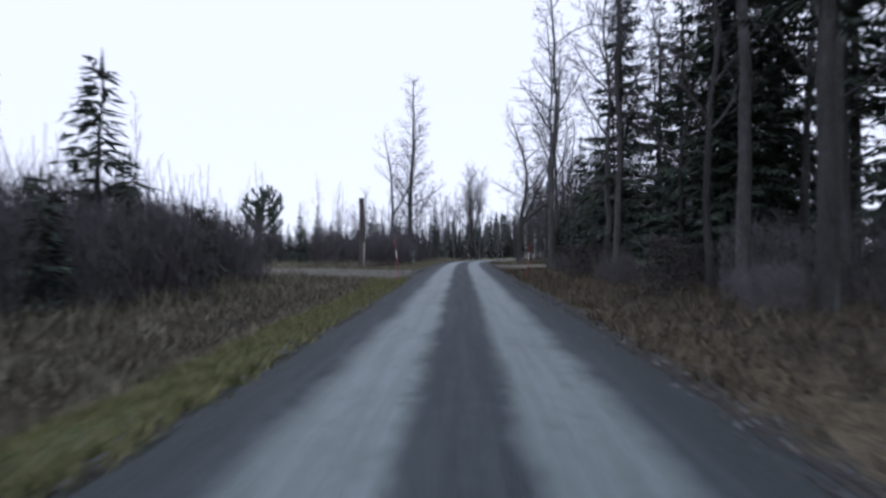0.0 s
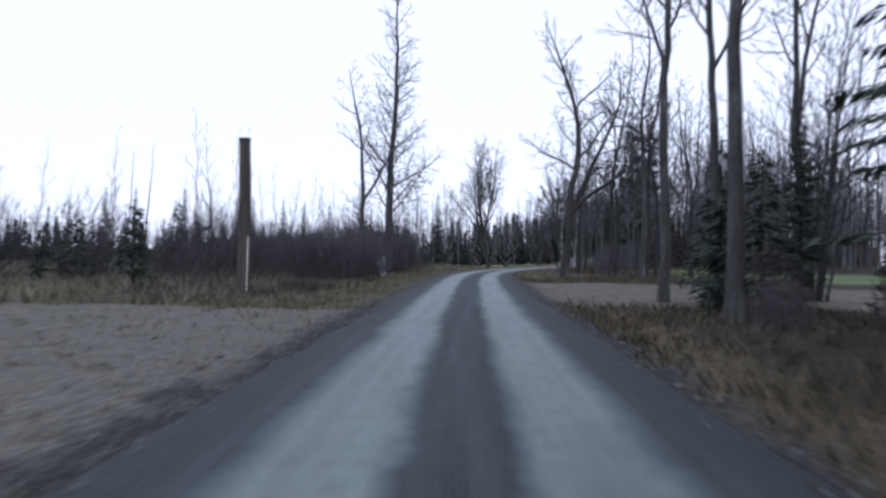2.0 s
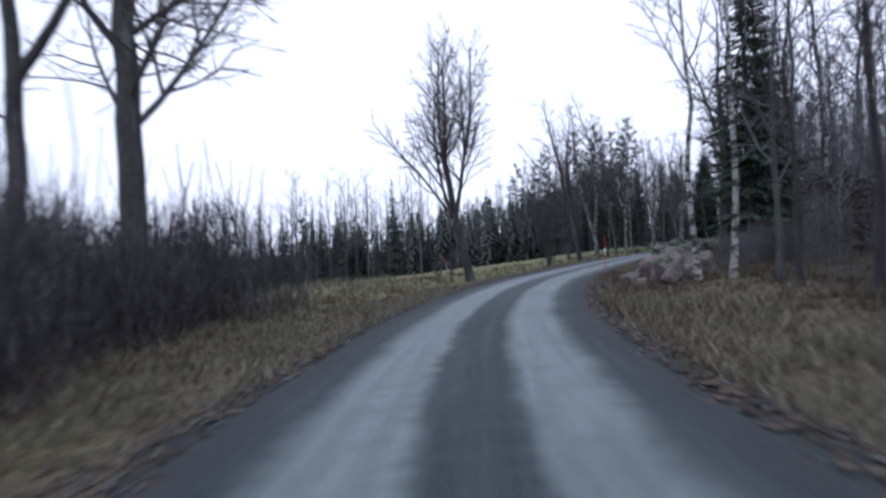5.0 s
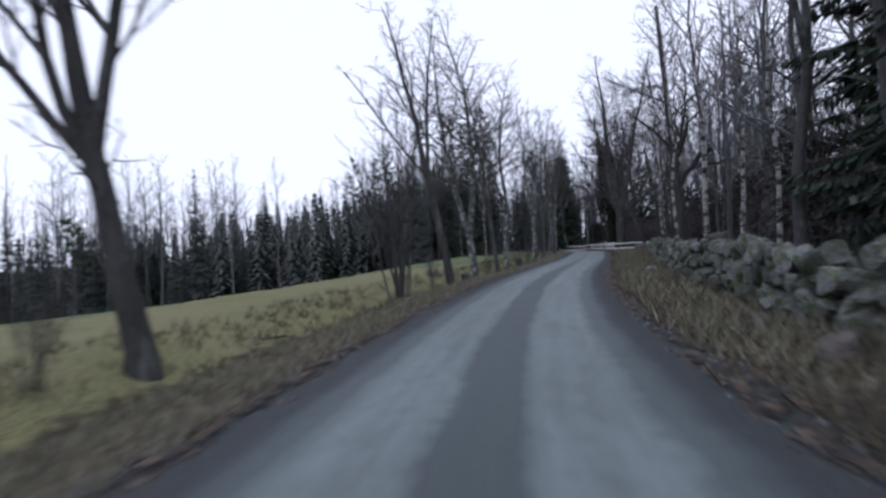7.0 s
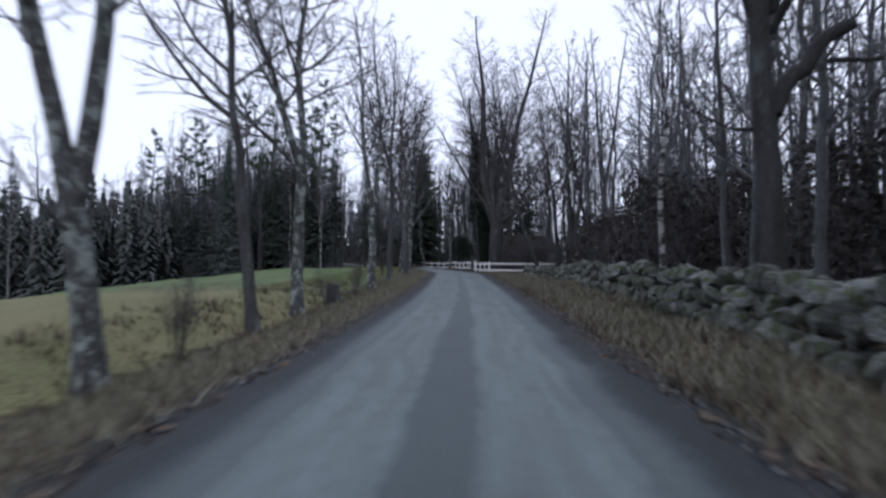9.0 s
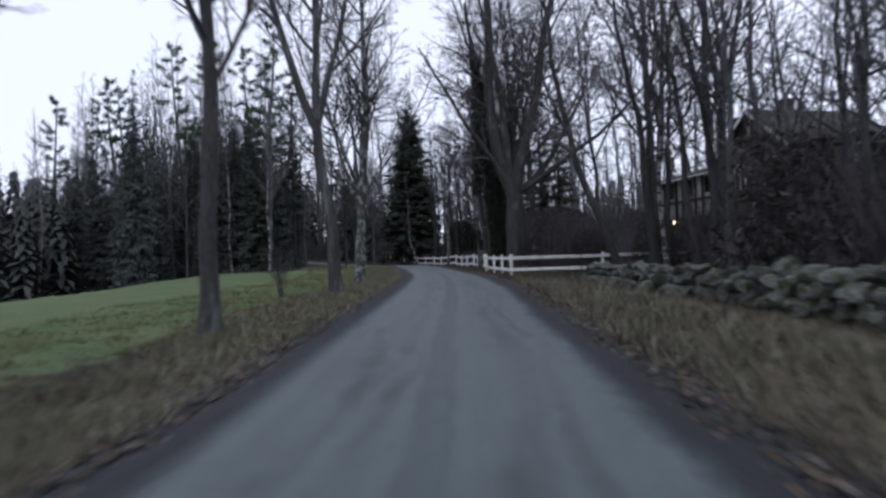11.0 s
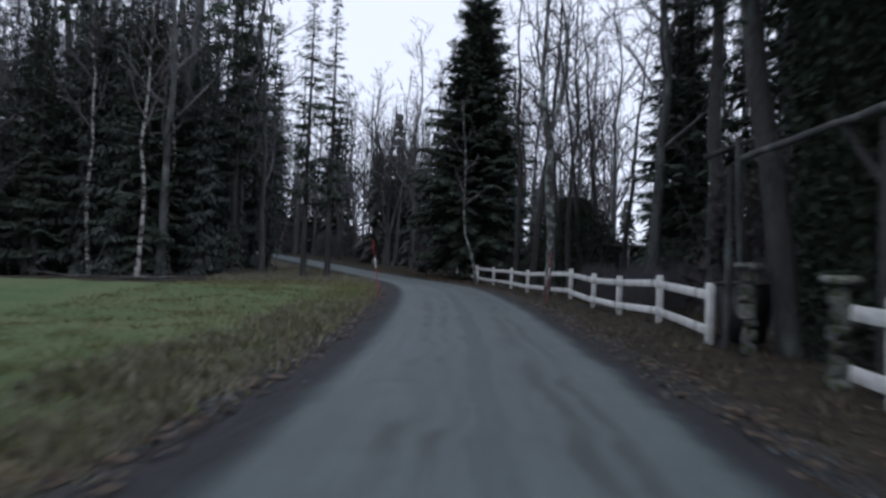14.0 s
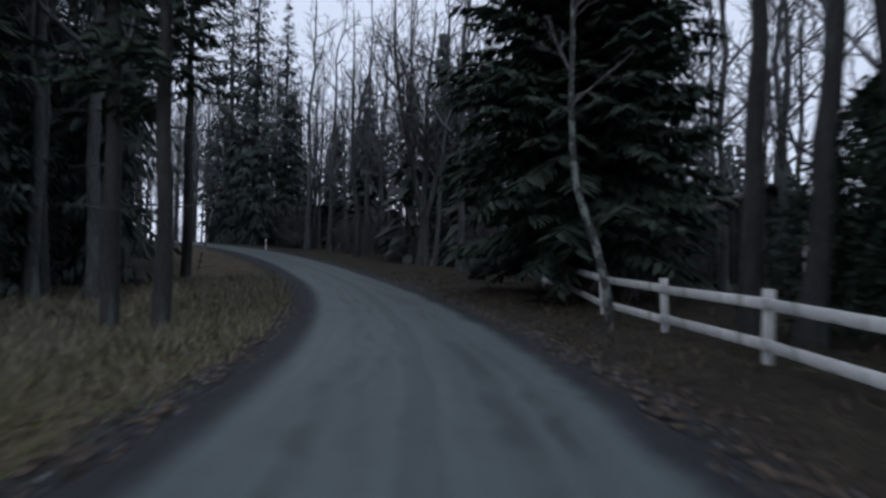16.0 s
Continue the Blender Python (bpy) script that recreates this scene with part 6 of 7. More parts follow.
dead_wood("fallen_branch", [(6.6, 14.5, 30, 3.2, 0.05), (8.0, 20.5, -30, 4.0, 0.05), (45.2, 182.6, 20, 3.0, 0.06), (44.0, 183.2, 170, 2.8, 0.05), (46.2, 183.4, 140, 2.5, 0.05), (45.0, 182.2, 60, 2.0, 0.04), (6.9, 91.6, 215, 1.6, 0.03), (66.2, 180.6, 20, 3.2, 0.07), (67.6, 181.8, 170, 2.6, 0.06)], 81, "grey fallen branch lying in the grass")


# ---- white paddock fence ----
def paddock_fence(label, line):
    """Square posts at the given places and two flat rails between them."""
    c = np.array(line, float)
    spots = list(c)
    t = thing("paddock_fence", (*c[0], lie(*c[0])), label, "fence", "white fences")
    base = np.array([c[0][0], c[0][1], lie(*c[0])])
    rs = np.random.RandomState(len(spots))
    feet = [np.array([p[0], p[1], lie(*p)]) - base for p in spots]
    for k, f in enumerate(feet):
        nb = feet[min(k + 1, len(feet) - 1)] - feet[max(k - 1, 0)]
        so = Soup()
        so.box((0, 0, 0.35), (0.125, 0.125, 1.3), rot_z(math.atan2(nb[1], nb[0])), 0.012)
        ob = part("post", so, WHITE, t)
        ob.matrix_basis = pose(*f, rs.normal(0, 0.9), rs.normal(0, 0.9), rs.normal(0, 2))
    last = len(feet) - 2 if "corner" in label else -1
    for k, (f, g) in enumerate(zip(feet[:-1], feet[1:])):
        v = g - f
        flat = math.hypot(v[0], v[1])
        side = np.array([v[1], -v[0], 0]) / flat * -0.078
        for z in (0.265, 0.815):
            so = Soup()
            so.box((0, 0, 0), (flat + 0.02 + (0.7 if k == last else 0), 0.034, 0.155), None, 0.008)
            ob = part("rail", so, WHITE, t)
            mid = (f + g) / 2 + side + (v / flat * 0.35 if k == last else 0)
            ob.matrix_basis = pose(mid[0], mid[1], mid[2] + z + rs.normal(0, 0.008), 0, -math.degrees(math.atan2(v[2], flat)) + rs.normal(0, 0.25), math.degrees(math.atan2(v[1], v[0])))


paddock_fence("white two-rail wooden paddock fence round a corner", [(58.6, 140.5), (54.95, 142.4), (51.3, 144.4), (47.7, 146.7), (49.1, 149.6), (50.5, 152.6), (51.36, 154.79), (53.0, 157.6)])
paddock_fence("white two-rail wooden paddock fence along the road", [(55.2, 162.1), (56.6, 165.0), (57.5, 167.6), (58.3, 169.9), (59.4, 172.8), (60.5, 176.3), (61.4, 179.45), (62.1, 182.35), (62.8, 185.7), (63.3, 188.9), (64.4, 193.0), (65.5, 197.2)])


def rock(seed, lo=0.75, mat=STONE):
    """A rounded, slightly angular stone of about one metre."""
    rs = np.random.RandomState(seed)
    bm = bmesh.new()
    bmesh.ops.create_icosphere(bm, subdivisions=3, radius=0.52)
    cuts = np.vstack([rs.normal(0, 1, (8, 3)), np.array([(1, 0, 0.1), (-1, 0.1, 0), (0, 1, 0.1), (0.1, -1, 0), (0, 0.1, 1), (0.1, 0, -1)]) + rs.normal(0, 0.12, (6, 3))])
    cuts /= np.linalg.norm(cuts, axis=1, keepdims=True)
    far = rs.uniform(0.22, 0.40, 14)
    for v in bm.verts:
        p = np.array(v.co)
        for n_, f in zip(cuts, far):
            over = p @ n_ - f
            if over > 0:
                p = p - n_ * over * 0.97
        p = p * (1 + 0.10 * noise.noise(Vector(p * 3 + seed)) + 0.09 * noise.noise(Vector(p * 9 + seed)))
        v.co = p * (1.0, rs.uniform(0.999, 1.001), lo)
    me = bpy.data.meshes.new("stone")
    bm.to_mesh(me)
    bm.free()
    me.materials.append(mat)
    return me


PALE_ROCKS = [rock(220 + k, 0.85, GRANITE) for k in range(4)]
ROCKS = [rock(200 + k, (0.85, 0.95, 0.8, 0.9)[k % 4]) for k in range(10)]


def stone_wall(start, end, seed):
    """A stretch of dry-stone wall: two courses of face stones and a filling row behind."""
    rs = np.random.RandomState(seed)
    x0, y0 = beside(start, 4.2)
    t = thing("stone_wall", (x0, y0, lie(x0, y0)), "old dry-stone wall of mossy grey boulders", "wall", "stone walls")
    base = Vector((x0, y0, lie(x0, y0)))

    def lay(s, d, z, wide, deep, high):
        x, y = beside(s, d)
        ob = new("stone", ROCKS[rs.randint(len(ROCKS))])
        ob.parent = t
        way = math.degrees(math.atan2(np.interp(s, RUN, TAN[:, 1]), np.interp(s, RUN, TAN[:, 0])))
        ob.matrix_basis = pose(x - base.x, y - base.y, lie(x, y) + z - base.z, rs.normal(0, 16), rs.normal(0, 16), way + rs.choice([0, 90, 180, 270], p=[0.35, 0.15, 0.35, 0.15]) + rs.normal(0, 18)) @ Matrix.Diagonal((wide * 1.12, deep, high * 1.3, 1))

    for course in range(4):
        s = start + rs.uniform(0, 0.4)
        while s < end:
            wide = rs.uniform(0.34, 0.66) if course < 3 else rs.uniform(0.6, 1.0)
            mid = np.interp(s, [80, 90, 113, 126, 138, 151], [4.2, 4.3, 4.55, 5.1, 5.6, 5.2])
            high = np.interp(s, [80, 88, 118, 135, 151], [0.95, 1.0, 0.95, 0.75, 0.55]) * (1 + 0.08 * math.sin(s * 1.7))
            if course < 3 and (course < 2 or rs.uniform() < 0.9):
                lay(s + wide / 2, mid - 0.28 + 0.08 * course + rs.normal(0, 0.05), high * (0.17 + 0.33 * course + rs.normal(0, 0.03)), wide, rs.uniform(0.45, 0.7), high * rs.uniform(0.36, 0.5))
            elif course == 3:
                lay(s + wide / 2, mid + 0.35, high * 0.45, wide, 0.7, high * 0.8)
            s += wide * 0.9


stone_wall(81.4, 106.0, 91)
stone_wall(106.0, 151.0, 92)


def boulders():
    rs = np.random.RandomState(93)
    spots = [(80.2, 4.7, 1.5), (79.2, 3.9, 0.65), (80.3, 3.5, 0.5), (75.3, 4.3, 1.25), (76.4, 4.4, 1.5), (77.6, 4.0, 1.2), (78.9, 4.3, 1.3), (77.0, 5.3, 1.5), (74.6, 4.9, 0.9), (78.2, 3.2, 0.6), (76.9, 3.1, 0.55), (75.9, 3.2, 0.65), (79.8, 3.4, 0.55), (84.2, 3.2, 0.55), (75.0, 3.5, 0.5), (86.8, 3.3, 0.4), (101.5, 3.4, 0.5), (73.6, 4.2, 0.7)]
    for s, d, size in spots:
        x, y = beside(s, d)
        ob = new("boulder", PALE_ROCKS[rs.randint(len(PALE_ROCKS))])
        ob.matrix_basis = pose(x, y, lie(x, y) + size * 0.24, rs.normal(0, 10), rs.normal(0, 10), rs.uniform(0, 360)) @ Matrix.Diagonal((size, size, size, 1))
        tagged(ob, "pinkish grey granite boulder with moss and lichen", "boulder", "roadside boulders")


boulders()


def gate_pillar(x, y, tall):
    """Two short columns of stacked stones at the drive."""
    rs = np.random.RandomState(int(x * 10))
    t = thing("gate_pillar", (x, y, lie(x, y)), "rough stone gate pillar with a cap stone", "gate pillar", "gate pillars")
    z = 0.0
    while z < tall - 0.1:
        h = rs.uniform(0.13, 0.24)
        ob = new("stone", ROCKS[rs.randint(len(ROCKS))])
        ob.parent = t
        ob.matrix_basis = pose(rs.normal(0, 0.02), rs.normal(0, 0.02), z + h / 2, 0, 0, rs.uniform(0, 360)) @ Matrix.Diagonal((0.33 + rs.normal(0, 0.03), 0.3, h * 1.9, 1))
        z += h
    so = Soup()
    so.box((0, 0, tall), (0.33, 0.33, 0.09), rot_z(0.4), 0.03)
    part("cap_stone", so, STONE, t, "flat pale cap stone")


gate_pillar(54.75, 160.9, 1.28)
gate_pillar(53.52, 158.55, 1.15)


def gateway():
    """A rough pole laid over two posts behind the pillars."""
    a, b = np.array((54.7, 161.25)), np.array((53.5, 158.2))
    top = 6.84
    t = thing("gateway", (*((a + b) / 2), lie(*((a + b) / 2))), "rough dark wooden gateway with a pole laid across", "gateway")
    o = np.array(t.location)
    for p in (a + 0.12, b + np.array((0.3, 0.1))):
        soup = Soup()
        soup.tube([np.array((*p, lie(*p) - 0.3)) - o, np.array((p[0] + 0.02, p[1], top - 0.04)) - o], [0.06, 0.05], 8)
        part("post", soup, DARK_BARK, t, "", True)
    beam, brace = Soup(), Soup()
    out = (b - a) / np.linalg.norm(b - a)
    rs = np.random.RandomState(88)
    line = [np.array((*(a + out * k), top + rs.normal(0, 0.008))) - o + np.array((0.12, 0.08, 0)) for k in np.linspace(0.35, 3.45, 8)]
    beam.tube(line, np.linspace(0.055, 0.045, 8), 8, True)
    part("crossbeam", beam, WOOD_BARK, t, "bare grey pole", True)
    brace.tube([np.array((*(b + np.array((0.3, 0.1))), top - 0.75)) - o, np.array((*(b - out * 0.55), top - 0.03)) - o + np.array((0.12, 0.08, 0))], [0.035, 0.03], 6)
    part("brace", brace, DARK_BARK, t, "", True)


gateway()


# ---- buildings ----
def window(parent, c, w, h, turn, mat=None):
    """A casement in a wall: frame, bars and dark glass, facing local -x."""
    so = Soup()
    ring = [(x, sy * (w / 2 + e), sz * (h / 2 + e)) for x in (-0.045, 0.045) for e in (0.06, -0.04) for sy, sz in ((-1, -1), (1, -1), (1, 1), (-1, 1))]
    sides = [(a, (a + 1) % 4) for a in range(4)]
    so.add(ring, [(a, b, 4 + b, 4 + a) for a, b in sides] + [(8 + b, 8 + a, 12 + a, 12 + b) for a, b in sides] + [(b, a, 8 + a, 8 + b) for a, b in sides] + [(4 + a, 4 + b, 12 + b, 12 + a) for a, b in sides])
    fr = part("window", so, mat or WHITE, parent, "dark timber casement window" if mat else "white-painted casement window")
    fr.matrix_basis = pose(*c, 0, 0, turn)
    for kind, dz, sy, sz in (("mullion", 0, 0.05, h - 0.06), ("transom", h * 0.18, w - 0.06, 0.05)):
        bar = Soup()
        bar.box((0.004 if kind == "mullion" else 0, 0, dz), (0.07, sy, sz), None, 0.008)
        part(kind, bar, mat or WHITE, fr)
    for sg in (-1, 1):
        for lo, hi in ((-h / 2 + 0.03, h * 0.18 - 0.02), (h * 0.18 + 0.02, h / 2 - 0.03)):
            g = Soup()
            g.box((0.02, sg * w / 4, (lo + hi) / 2), (0.012, w / 2 - 0.04, hi - lo))
            part("pane", g, GLASS, fr)


GLASS = bpy.data.materials.new("dark_glass")
GLASS.use_nodes = True
gb = GLASS.node_tree.nodes["Principled BSDF"]
gb.inputs["Base Color"].default_value, gb.inputs["Roughness"].default_value = (0.02, 0.022, 0.025, 1), 0.06


def manor():
    """Two-storey house: brick below, timber framing above, steep tiled roof; local +x runs away from the road, +y along the front."""
    t = thing("manor_house", (70.2, 147.0, lie(70.2, 147.0) - 0.1), "large brick and half-timbered house with tiled roof behind bare trees", "house", turn=-16.3)
    ln, dp, h1, h2 = 16.8, 9.5, 3.6, 7.3
    wl_ = Soup()
    wl_.box((dp / 2, ln / 2, h1 / 2), (dp, ln, h1))
    part("ground_floor_wall", wl_, BRICK, t, "dark red brick wall")
    up = Soup()
    up.box((dp / 2, ln / 2, (h1 + h2) / 2 + 0.004), (dp - 0.06, ln - 0.06, h2 - h1))
    part("upper_wall", up, RENDER, t, "pale rendered panels")
    for z in (h1 + 0.1, h1 + 1.55, h2 - 0.12):
        for c, size in (((-0.02, ln / 2, z), (0.12, ln, 0.22)), ((dp / 2, ln + 0.02, z), (dp, 0.12, 0.22)), ((dp / 2, -0.02, z), (dp, 0.12, 0.22))):
            so = Soup()
            so.box(c, size, None, 0.01)
            part("beam", so, TIMBER, t)
    for y in (ln - 0.1, ln - 1.1, ln - 2.9, ln - 3.9, ln - 5.7, ln - 6.7, ln - 8.5, ln - 9.5):
        so = Soup()
        so.box((-0.025, y, (h1 + h2) / 2), (0.13, 0.24, h2 - h1), None, 0.01)
        part("stud", so, TIMBER, t)
    for k in range(9):
        so = Soup()
        so.box((0.1 + k * (dp - 0.2) / 8, ln + 0.025, (h1 + h2) / 2), (0.2, 0.13, h2 - h1), None, 0.01)
        part("stud", so, TIMBER, t)
    rise, over = 1.1, 0.7
    for sg in (0, 1):
        so = Soup()
        x0, x1 = (-over, dp / 2) if sg == 0 else (dp + over, dp / 2)
        z0, z1 = h2 - 0.35, h2 + rise
        v = [(x0, -over, z0), (x0, ln + over, z0), (x1, ln + over, z1), (x1, -over, z1)]
        so.add(v + [(a, b, c + 0.16) for a, b, c in v], [(0, 1, 2, 3), (7, 6, 5, 4), (0, 4, 5, 1), (1, 5, 6, 2), (2, 6, 7, 3), (3, 7, 4, 0)])
        part("roof_slope", so, TILES, t, "dark tiled roof slope")
    for y in (0.0, ln):
        so = Soup()
        v = [(x, yy, z) for yy in (y, abs(y - 0.1)) for x, z in ((0.03, h2), (dp - 0.03, h2), (dp / 2, h2 + rise))]
        so.add(v, [(0, 1, 2), (5, 4, 3)])
        so.add(v, [(0, 3, 4, 1), (1, 4, 5, 2), (2, 5, 3, 0)])
        part("gable", so, TIMBER, t, "dark boarded gable")
    so = Soup()
    so.box((-over - 0.05, ln / 2, h2 - 0.36), (0.12, ln + 2 * over, 0.12), None, 0.03)
    part("gutter", so, WHITE, t, "pale gutter")
    tl = Soup()
    tl.box((3.6, 3.2, 3.9), (8.4, 6.4, 7.8))
    part("cross_wing", tl, BRICK, t, "taller red brick cross wing")
    for sg in (-1, 1):
        r = Soup()
        v = [(-1.1, 3.2, 10.4), (8.2, 3.2, 10.4), (8.2, 3.2 + sg * 3.8, 7.5), (-1.1, 3.2 + sg * 3.8, 7.5)]
        r.add(v + [(a, b, c + 0.16) for a, b, c in v], [(0, 1, 2, 3), (7, 6, 5, 4), (0, 4, 5, 1), (1, 5, 6, 2), (2, 6, 7, 3), (3, 7, 4, 0)])
        part("roof_slope", r, TILES, t, "dark tiled roof slope")
        b_ = Soup()
        b_.add([(-1.16, 3.2, 10.55), (-1.16, 3.2 + sg * 3.9, 7.55), (-1.16, 3.2 + sg * 3.9, 7.3), (-1.16, 3.2, 10.3), (-1.1, 3.2, 10.55), (-1.1, 3.2 + sg * 3.9, 7.55), (-1.1, 3.2 + sg * 3.9, 7.3), (-1.1, 3.2, 10.3)],
               [(0, 1, 2, 3), (7, 6, 5, 4), (0, 4, 5, 1), (1, 5, 6, 2), (2, 6, 7, 3), (3, 7, 4, 0)])
        part("bargeboard", b_, WHITE, t, "pale bargeboard")
    gw = Soup()
    gw.add([(-0.6, 0.0, 7.8), (-0.6, 6.4, 7.8), (-0.6, 3.2, 10.3), (-0.4, 0.0, 7.8), (-0.4, 6.4, 7.8), (-0.4, 3.2, 10.3)], [(0, 1, 2), (5, 4, 3)])
    part("gable", gw, BRICK, t, "brick gable")
    window(t, (-0.65, 2.0, 2.0), 1.2, 1.7, 0)
    window(t, (-0.65, 4.6, 2.0), 1.2, 1.7, 0)
    window(t, (-0.65, 2.0, 6.0), 1.1, 1.5, 0)
    window(t, (-0.65, 4.6, 6.0), 1.1, 1.5, 0)
    for y, x in ((5.6, dp / 2 - 0.6), (12.0, dp / 2)):
        so = Soup()
        so.box((x, y, h2 + rise + 1.2), (0.9, 0.9, 4.6), None, 0.02)
        so.box((x, y, h2 + rise + 3.5), (1.05, 1.05, 0.16), None, 0.02)
        part("chimney", so, BRICK, t, "red brick chimney")
    for y in (ln - 2.0, ln - 4.8, ln - 7.6):
        window(t, (-0.06, y, h1 + 2.6), 0.95, 1.15, 0, TIMBER)
    for y in (12.0, 14.8):
        window(t, (-0.06, y, 1.9), 1.2, 1.7, 0)
    so = Soup()
    so.box((-0.05, 8.8, 1.05), (0.1, 1.1, 2.1), None, 0.02)
    part("door", so, WHITE, t, "white panelled front door")


manor()
lx, ly = 71.4, 158.2
lamp = thing("porch_lamp", (lx, ly, lie(lx, ly) + 3.0), "small warm porch lamp hanging on the house front", "lamp")
so = Soup()
so.box((0.55, 0.15, 0.14), (1.0, 0.03, 0.03), rot_z(0.28), 0.008)
part("bracket", so, BLACK, lamp)
glow = bpy.data.materials.new("lamp_glow")
glow.use_nodes = True
gl = glow.node_tree.nodes["Principled BSDF"]
gl.inputs["Emission Color"].default_value, gl.inputs["Emission Strength"].default_value = (1.0, 0.72, 0.35, 1), 4.0
so = Soup()
so.tube([(0, 0, -0.1), (0, 0, 0.0), (0, 0, 0.12)], [0.08, 0.11, 0.05], 10, True)
part("bulb", so, glow, lamp, "warm glowing bulb")


def barn(name, at, turn, wide, deep, eave, ridge, label, boards=26):
    """A dark boarded building; local x across the gable, y away."""
    t = thing(name, (*at, lie(*at) - 0.15), label, "outbuilding", turn=turn)
    so = Soup()
    so.add([(0, 0, 0), (wide, 0, 0), (wide, 0, eave), (wide / 2, 0, ridge), (0, 0, eave)] + [(0, deep, 0), (wide, deep, 0), (wide, deep, eave), (wide / 2, deep, ridge), (0, deep, eave)],
           [(0, 1, 2, 4), (1, 6, 7, 2), (6, 5, 9, 7), (5, 0, 4, 9)])
    so.add([(0, 0, eave), (wide, 0, eave), (wide / 2, 0, ridge), (0, deep, eave), (wide, deep, eave), (wide / 2, deep, ridge)], [(0, 1, 2), (5, 4, 3)])
    part("wall", so, DARKBOARD, t, "dark boarded wall")
    for k in range(boards):
        x = (k + 0.5) * wide / boards
        h = eave + (ridge - eave) * (1 - abs(2 * x / wide - 1))
        b = Soup()
        b.box((x, -0.02, h / 2 - 0.03), (wide / boards * 0.72, 0.045, h - 0.1), None, 0.006)
        part("board", b, DARKBOARD, t)
    for sg in (0, 1):
        x0, x1 = (-0.5, wide / 2) if sg == 0 else (wide + 0.5, wide / 2)
        drop = (ridge - eave) / (wide / 2) * 0.5
        v = [(x0, -0.5, eave - drop), (x0, deep + 0.5, eave - drop), (x1, deep + 0.5, ridge), (x1, -0.5, ridge)]
        r = Soup()
        r.add(v + [(a, b_, c + 0.14) for a, b_, c in v], [(0, 1, 2, 3), (7, 6, 5, 4), (0, 4, 5, 1), (1, 5, 6, 2), (2, 6, 7, 3), (3, 7, 4, 0)])
        part("roof_slope", r, TILES, t, "mossy dark roof slope")


barn("barn", (73.8, 202.0), -21, 9.0, 9.0, 2.4, 4.6, "dark boarded barn behind the trees")
barn("long_shed", (50.5, 242.5), -15, 18.0, 6.0, 3.3, 4.0, "long low dark shed beyond the bend", 44)


def open_shed():
    """A low open-fronted shed: flat roof with a pale edge, posts and a boarded back; the front faces local -y."""
    x, y = 69.0, 189.0
    t = thing("open_shed", (x, y, lie(x, y)), "low dark open-fronted shed with a flat pale-edged roof", "outbuilding", turn=-45)
    wide, deep, front, back = 8.0, 3.2, 2.35, 2.1
    r = Soup()
    v = [(-0.3, -0.4, front), (wide + 0.3, -0.4, front), (wide + 0.3, deep + 0.2, back), (-0.3, deep + 0.2, back)]
    r.add(v + [(a, b, c + 0.1) for a, b, c in v], [(3, 2, 1, 0), (4, 5, 6, 7), (0, 1, 5, 4), (1, 2, 6, 5), (2, 3, 7, 6), (3, 0, 4, 7)])
    part("roof", r, TILES, t, "flat dark felt roof")
    f = Soup()
    f.box((wide / 2, -0.42, front + 0.05), (wide + 0.6, 0.03, 0.13), None, 0.006)
    part("fascia", f, POLE_WOOD, t, "weathered pale roof edge")
    for k in range(5):
        q = Soup()
        q.box((0.1 + k * (wide - 0.2) / 4, 0, front / 2 - 0.05), (0.13, 0.13, front + 0.1), None, 0.012)
        part("post", q, RENDER if k in (0, 2) else DARKBOARD, t, "pale post" if k in (0, 2) else "")
    for k in range(24):
        b = Soup()
        b.box((wide * (k + 0.5) / 24, deep + 0.03 * (k % 2), back / 2), (wide / 24 * 0.97, 0.025, back), None, 0.004)
        part("board", b, DARKBOARD, t)
    for px in (0.0, wide):
        q = Soup()
        q.box((px, deep / 2, back / 2), (0.03, deep - 0.15, back - 0.02))
        part("side_wall", q, DARKBOARD, t)


open_shed()


def glazed_booth():
    """A white-framed glazed stand at the entrance, glass down to a low sill."""
    x, y, turn = -18.2, 36.3, 8
    t = thing("glazed_booth", (x, y, lie(x, y)), "low white-framed glazed booth with a flat roof", "booth", turn=turn)
    b = Soup()
    b.box((2.5, 0.9, 0.02), (5.0, 1.8, 0.16), None, 0.02)
    part("base", b, STONE, t, "low grey sill")
    r = Soup()
    r.box((2.5, 0.9, 1.6), (5.16, 1.96, 0.12), None, 0.03)
    part("roof", r, WHITE, t, "flat white roof")
    spots = [0.04, 0.95, 1.86, 2.77, 3.5, 4.3, 4.96]
    for k, px in enumerate(spots):
        p = Soup()
        p.box((px, 0.05, 0.78), (0.09, 0.09, 1.4), None, 0.01)
        part("post", p, WHITE if k in (0, 6) else DARKBOARD, t)
    for a_, c in zip(spots[:-1], spots[1:]):
        g = Soup()
        g.box(((a_ + c) / 2, 0.06, 0.78), (c - a_ - 0.09, 0.012, 1.36))
        part("pane", g, GLASS, t)
    bk = Soup()
    bk.box((2.5, 1.74, 0.78), (4.9, 0.06, 1.36))
    part("back", bk, DARKBOARD, t, "dark boarded back")
    for px in (0.03, 4.97):
        sd = Soup()
        sd.box((px, 0.92, 0.78), (0.05, 1.6, 1.36))
        part("side", sd, DARKBOARD, t, "dark boarded side")


glazed_booth()


